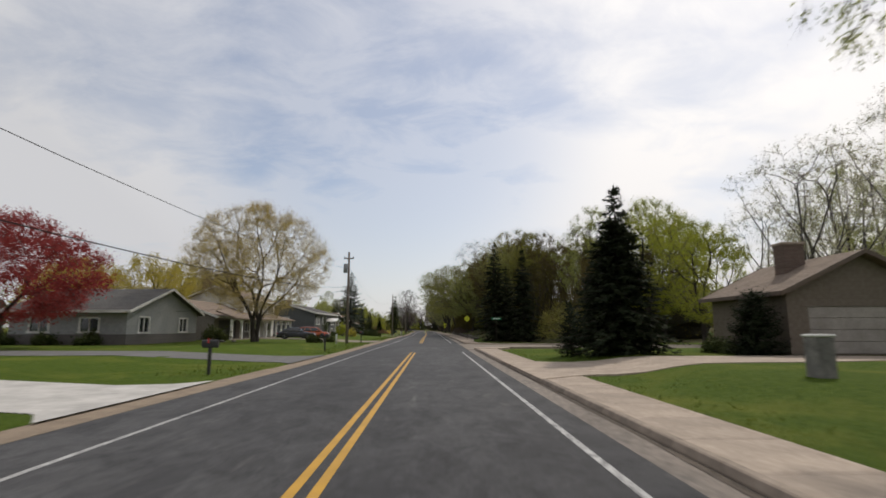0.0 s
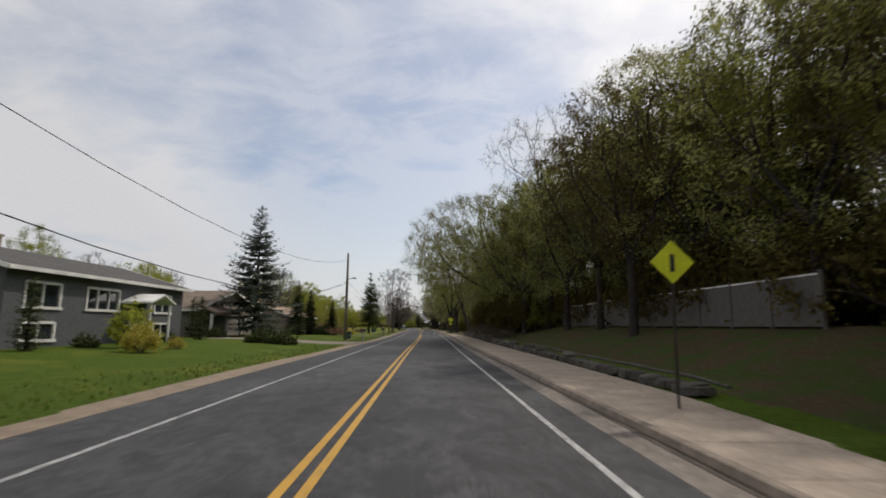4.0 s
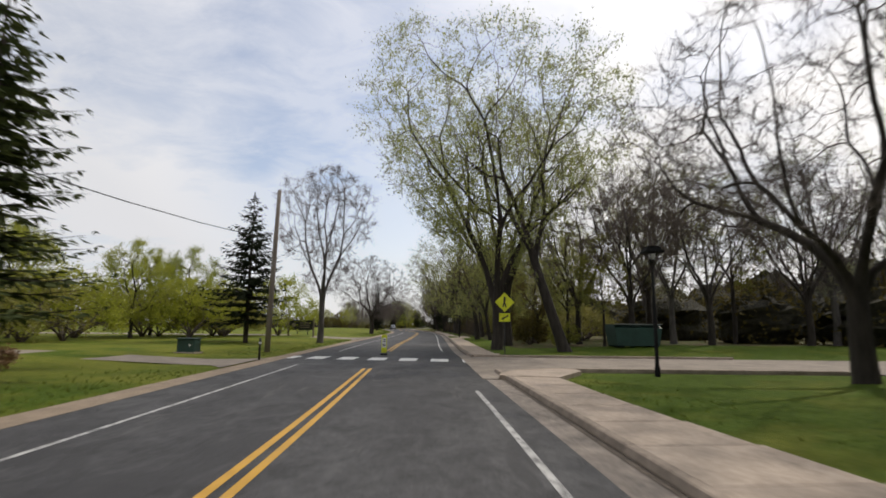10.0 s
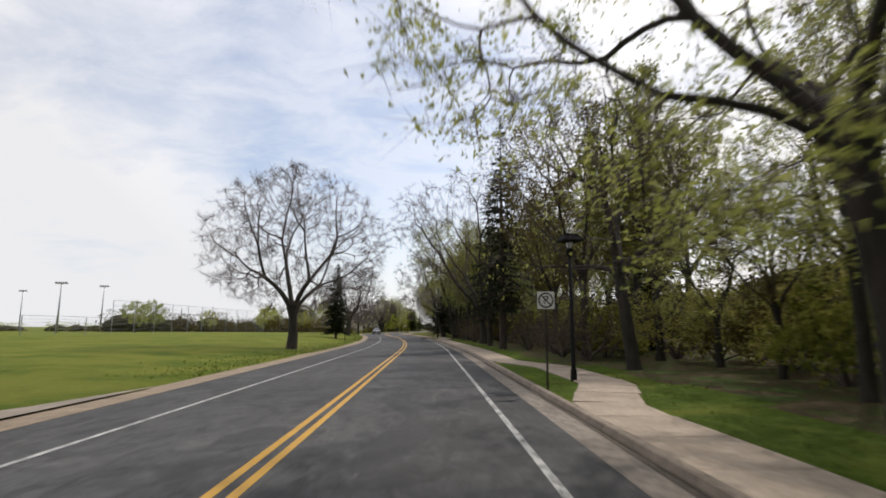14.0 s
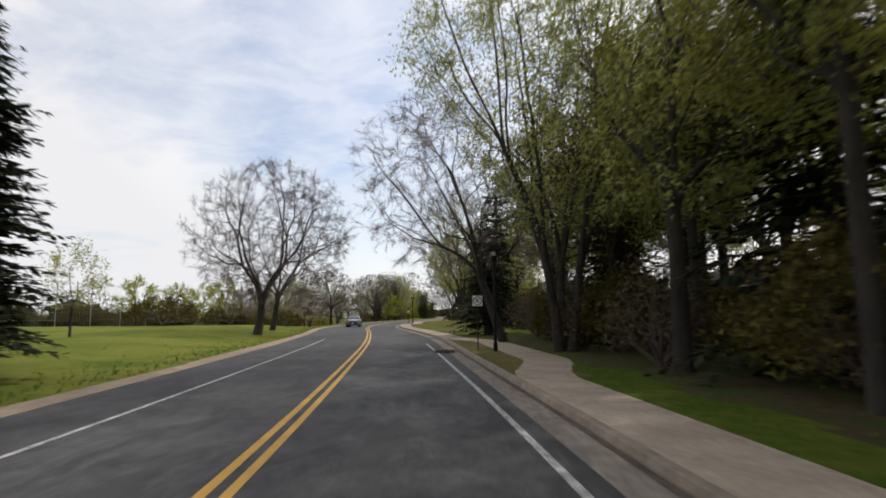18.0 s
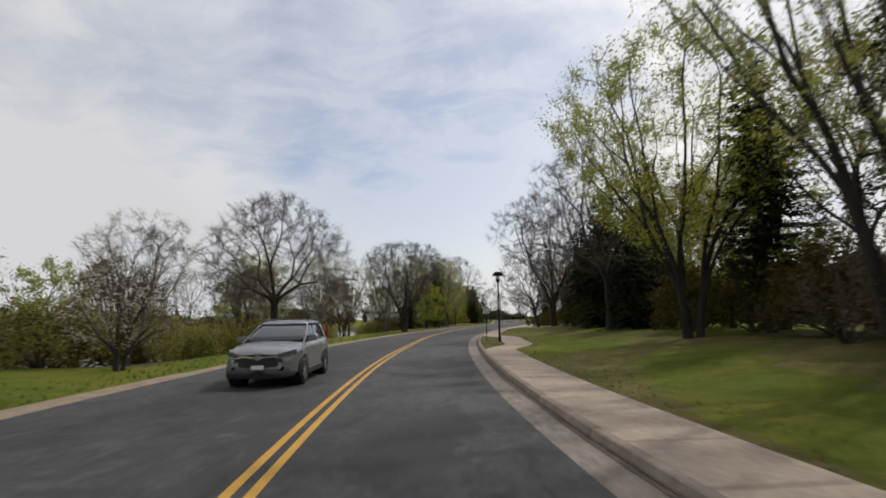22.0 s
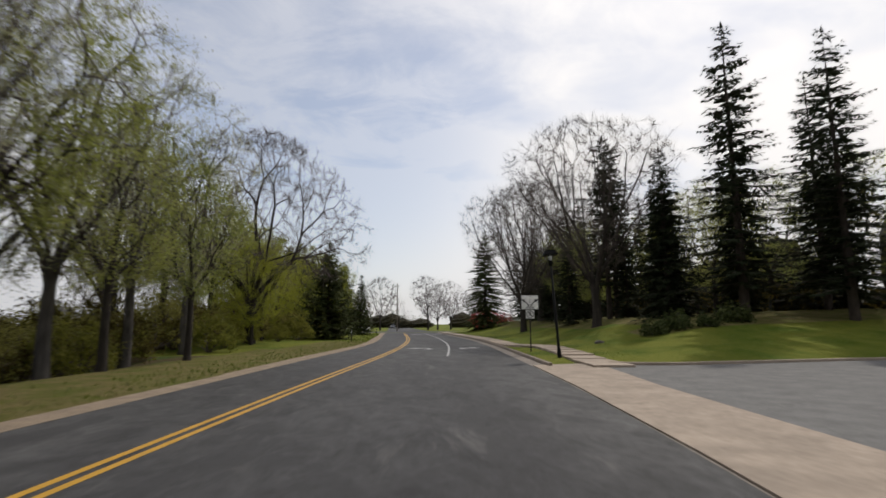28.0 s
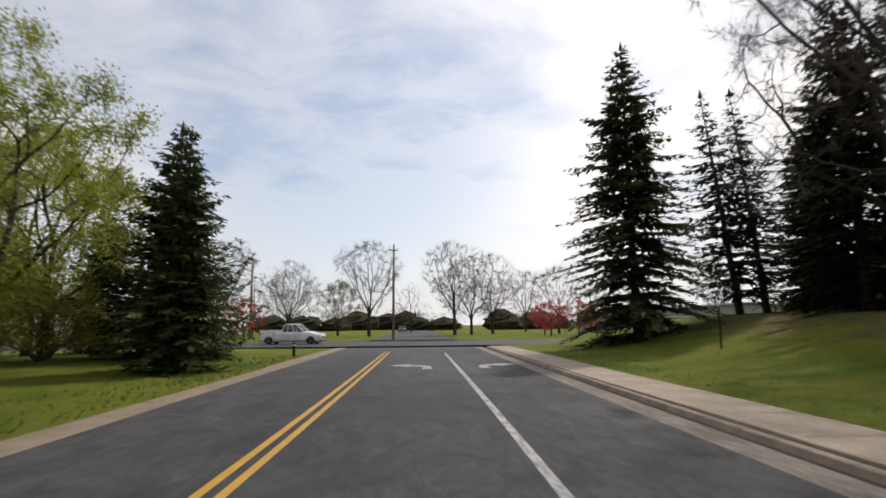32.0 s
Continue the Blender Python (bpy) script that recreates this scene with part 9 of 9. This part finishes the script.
        x0, x1 = sorted((s * 0.86, s * 0.945))
        g.box(x0, -1.0, 0.22, x1, 1.0, 0.40, 0.03)
        part("sill_cladding", g, "dark_paint", root)
        for y in (-1.42, 1.24):
            g, n = Geo(), 16
            rows3 = []
            for k in range(n + 1):
                a = math.pi * (-0.08 + 1.16 * k / n)
                rows3.append([(s * x, y + rr * math.cos(a), 0.35 + rr * math.sin(a)) for x, rr in ((0.86, 0.37), (0.952, 0.37), (0.952, 0.445), (0.90, 0.455))])
            g.loft(rows3)
            part("arch_cladding", g, "dark_paint", root)
            g = Geo()
            o = [(y + 0.37 * math.cos(6.2832 * k / 20), 0.35 + 0.37 * math.sin(6.2832 * k / 20)) for k in range(20)]
            g.loft([[(s * 0.60, a, b) for a, b in o], [(s * 0.937, a, b) for a, b in o]])
            part("wheel_well", g, "rubber", root)
            wheel(root, s * 0.855, y, 0.35, 0.22)
    g = Geo()
    g.loft([[(x, -2.315 + 0.05 * abs(x), z0), (x, -2.315 + 0.05 * abs(x), z1), (x, -2.2, z1), (x, -2.2, z0)] for x, z0, z1 in ((-0.60, 0.62, 0.74), (-0.44, 0.52, 0.82), (0.0, 0.50, 0.84), (0.44, 0.52, 0.82), (0.60, 0.62, 0.74))])
    gr = part("grille", g, "dark_paint", root)
    g = Geo()
    g.loft([[(x, y, z), (x, y, z + 0.045), (x, y + 0.03, z + 0.045), (x, y + 0.03, z)] for x, y, z in ((-0.5, -2.315, 0.775), (-0.14, -2.335, 0.735), (0.14, -2.335, 0.735), (0.5, -2.315, 0.775))])
    part("grille_bar", g, "chrome", gr)
    g = Geo()
    g.loft([[(0.085 * math.cos(6.2832 * k / 16), y, 0.755 + 0.065 * math.sin(6.2832 * k / 16)) for k in range(16)] for y in (-2.34, -2.352)])
    part("badge", g, "galvanised", gr)
    g = Geo()
    g.loft([[(x, -2.29 + 0.42 * x * x, 0.24), (x, -2.31 + 0.42 * x * x, 0.43), (x, -2.12 + 0.30 * x * x, 0.45), (x, -2.0, 0.24)] for x in (-0.82, -0.5, 0.0, 0.5, 0.82)])
    part("front_bumper", g, "dark_paint", root)
    g = Geo()
    g.box(-0.78, 2.16, 0.26, 0.78, 2.30, 0.52, 0.04)
    part("rear_bumper", g, "dark_paint", root)
    g = Geo()
    g.box(-0.155, -2.352, 0.47, 0.155, -2.342, 0.57, 0.003)
    part("plate_bar", g, "sign_white", root)
    g = Geo()
    g.tube([(-0.55, -1.06, 1.10), (0.02, -0.98, 1.13)], 0.012, 4)
    part("wiper", g, "dark_paint", root)
    return root


compact_suv("silver grey compact SUV driving in the oncoming lane", pose(cx(335.9) - 2.25, 335.9, 0.0, 0, 0, road_turn(336)), "car_silver")
car("white pickup truck turning across the junction", pose(-19.4, 521.0, 0.0, 0, 0, 82), "car_white", 5.7, 1.98, 1.86, "pickup")
car("dark blue sedan parked on a driveway", pose(-18.2, 65.0, ground_z(-18, 65) + 0.05, 0, 0, 100), "car_dark", 4.6, 1.8, 1.45, "sedan", "parked cars")
car("orange-red hatchback parked on a driveway", pose(-17.0, 68.6, ground_z(-17, 68) + 0.05, 0, 0, 98), "car_orange", 4.2, 1.75, 1.48, "suv", "parked cars")
car("dark blue wagon parked in the side street", pose(28.4, 48.5, 0.02, 0, 0, 86), "car_dark", 4.6, 1.8, 1.55, "suv", "parked cars")
car("dark sedan on the far road past the junction", pose(cx(600) - 1.8, 600.0, 0.0), "car_dark", 4.6, 1.8, 1.45, "sedan", "far cars")
car("white van-like car beyond the trees", pose(-48.0, 553.0, ground_z(-48, 553), 0, 0, 90), "car_white", 4.6, 1.85, 1.75, "suv", "far cars")
car("white car parked by the school", pose(23.0, 546.0, ground_z(23, 546), 0, 0, 90), "car_white", 4.6, 1.85, 1.6, "suv", "far cars")


# ---- litter and covers on the road ----
def storm_drain(y):
    root = thing("storm_drain", "dark iron storm drain grate in the gutter", "drain", pose(cx(y) + kr(y) - 0.34, y, -0.006, 0, 0, road_turn(y)))
    g = Geo()
    g.box(-0.28, -0.42, -0.05, 0.28, 0.42, 0.004)
    part("frame", g, "dark_paint", root)
    for k in range(7):
        g = Geo()
        g.box(-0.24, -0.38 + k * 0.115, 0.0042, 0.24, -0.32 + k * 0.115, 0.012)
        part("grate_bar", g, "galvanised", root)


storm_drain(302.0)


def manhole(u, y):
    g = Geo()
    o = [(0.34 * math.cos(6.2832 * k / 24), 0.34 * math.sin(6.2832 * k / 24)) for k in range(24)]
    g.disc_prism(o, -0.05, 0.005)
    g.disc_prism([(x * 0.86, y2 * 0.86) for x, y2 in o], 0.005, 0.009)
    ob = thing("manhole_cover", "worn iron manhole cover flush in the asphalt", "manhole cover", pose(cx(y) + u, y, 0.0), geo=g, mat="old_asphalt")


manhole(1.6, 42.5)
manhole(-2.0, 44.0)
manhole(2.4, 290.0)
g = Geo()
rr = random.Random(9)
for k in range(26):
    a, b, c = rr.uniform(-0.35, 0.35), rr.uniform(-0.25, 0.25), rr.uniform(0.0, 0.10)
    w = rr.uniform(0.03, 0.09)
    g.tube([(a, b, c), (a + rr.uniform(-0.2, 0.2), b + rr.uniform(-0.15, 0.15), c + rr.uniform(0, 0.08)), (a + rr.uniform(-0.35, 0.35), b + rr.uniform(-0.25, 0.25), 0.02)], [w * 0.4, w * 0.5, w * 0.15], 4)
thing("leaf_clump", "clump of wet dark leaves and twigs in the gutter", "debris", pose(cx(285.2) + kr(285.2) - 0.75, 285.2, 0.0), geo=g, mat="soil")

# ---- pieces of the setting ----
build_walk()
build_kerb()


def stone_wall():
    """The dry-laid retaining wall above the walk: rough courses of uneven stones."""
    root = thing("retaining_wall", "rough grey stone retaining wall with mossy joints", "wall", kind="structure")
    r = random.Random(31)
    shapes = []
    for k in range(7):
        g = Geo()
        a, b, c = 0.5, 0.5, 0.5
        j = lambda: r.uniform(-0.06, 0.06)
        rings = []
        for z, i in ((-c, 0.10), (-c + 0.14, 0.0), (c - 0.14, 0.0), (c, 0.12)):
            rings.append([(-a + i + j(), -b + 0.12 + i + j(), z), (-a + 0.13 + i, -b + i + j(), z + j()), (a - 0.13 - i, -b + i + j(), z + j()), (a - i + j(), -b + 0.12 + i, z), (a - i, b - i + j(), z), (-a + i, b - i, z + j())])
        g.loft(rings)
        me = g.mesh("stone")
        me.materials.append(MATS["stone"])
        shapes.append(me)
    n = 0
    y = 76.0
    courses = {}
    z = 0.05
    level = 0
    while z < 1.6:
        h = r.uniform(0.17, 0.27)
        y = 75.0 + r.uniform(0, 0.6)
        while y < 152:
            ln = r.choice((0.35, 0.5, 0.62, 0.8, 1.05)) * r.uniform(0.85, 1.15)
            top = wall_height(y)
            if z + h * 0.45 < top + r.uniform(0.0, 0.2) and r.random() < 0.95:
                o = cx(y) + walk_out(y) + 0.22 + 0.25 * z + r.uniform(-0.10, 0.13)
                ob = new("stone", shapes[n % 7])
                ob.parent = root
                ob.matrix_basis = pose(o + 0.22, y + ln / 2, z + h / 2, r.uniform(-9, 9), r.uniform(-10, 10), road_turn(y) + r.uniform(-12, 12) + (180 if n % 2 else 0)) @ Matrix.Diagonal((r.uniform(0.45, 0.65), ln * 0.97, h * r.uniform(0.85, 1.2), 1))
                n += 1
            y += ln
        z += h
        level += 1
    # earth behind the stones
    g = Geo()
    ys = np.arange(76, 152, 1.5)
    for y in ys:
        o = cx(y) + walk_out(y)
        t = wall_height(y)
        g.v += [(o + 0.30, y, 0.0), (o + 0.34 + 0.12 * t, y, max(0.05, t - 0.08)), (o + 0.9 + 0.12 * t, y, max(0.05, t - 0.02)), (o + 0.95, y, 0.0)]
    for i in range(len(ys) - 1):
        for k in range(3):
            g.f.append((i * 4 + k, i * 4 + k + 1, i * 4 + k + 5, i * 4 + k + 4))
    part("earth_core", g, "soil", root)
    return n


stone_wall()


def grass_tufts():
    """Blades along the lawn edges, thick enough to fray them."""
    r = random.Random(3)
    g = Geo()
    V, F = g.v, g.f
    for _ in range(26000):
        y = r.uniform(4, 500)
        if r.random() < 0.6:
            u = lg(y) - abs(r.gauss(0, 1.6)) + 0.05
        else:
            a, b = walk_span(y)
            if 74 < y < 152:
                u = b + 0.9 + abs(r.gauss(0, 1.2))
            else:
                u = b + abs(r.gauss(0, 1.4)) + 0.02
            if kerb_open(y):
                continue
        x = cx(y) + u
        if u < 0 and any(p - 2.5 < y < q + 2.5 for p, q in ((10.5, 15), (25.5, 30.5), (61, 68), (106.8, 113), (139.5, 142.5), (168, 171), (204, 217))):
            continue
        z = ground_z(x, y) + 0.02
        h = r.uniform(0.05, 0.13)
        a = r.uniform(0, 6.28)
        dx, dy = math.cos(a) * 0.03, math.sin(a) * 0.03
        lx, ly = r.uniform(-0.05, 0.05), r.uniform(-0.05, 0.05)
        k = len(V)
        V += [(x - dx, y - dy, z), (x + dx, y + dy, z), (x + lx, y + ly, z + h)]
        F.append((k, k + 1, k + 2))
    thing("grass", "ragged blades of grass along the lawn edges", "grass", kind="stuff", geo=g, mat="blade")


grass_tufts()
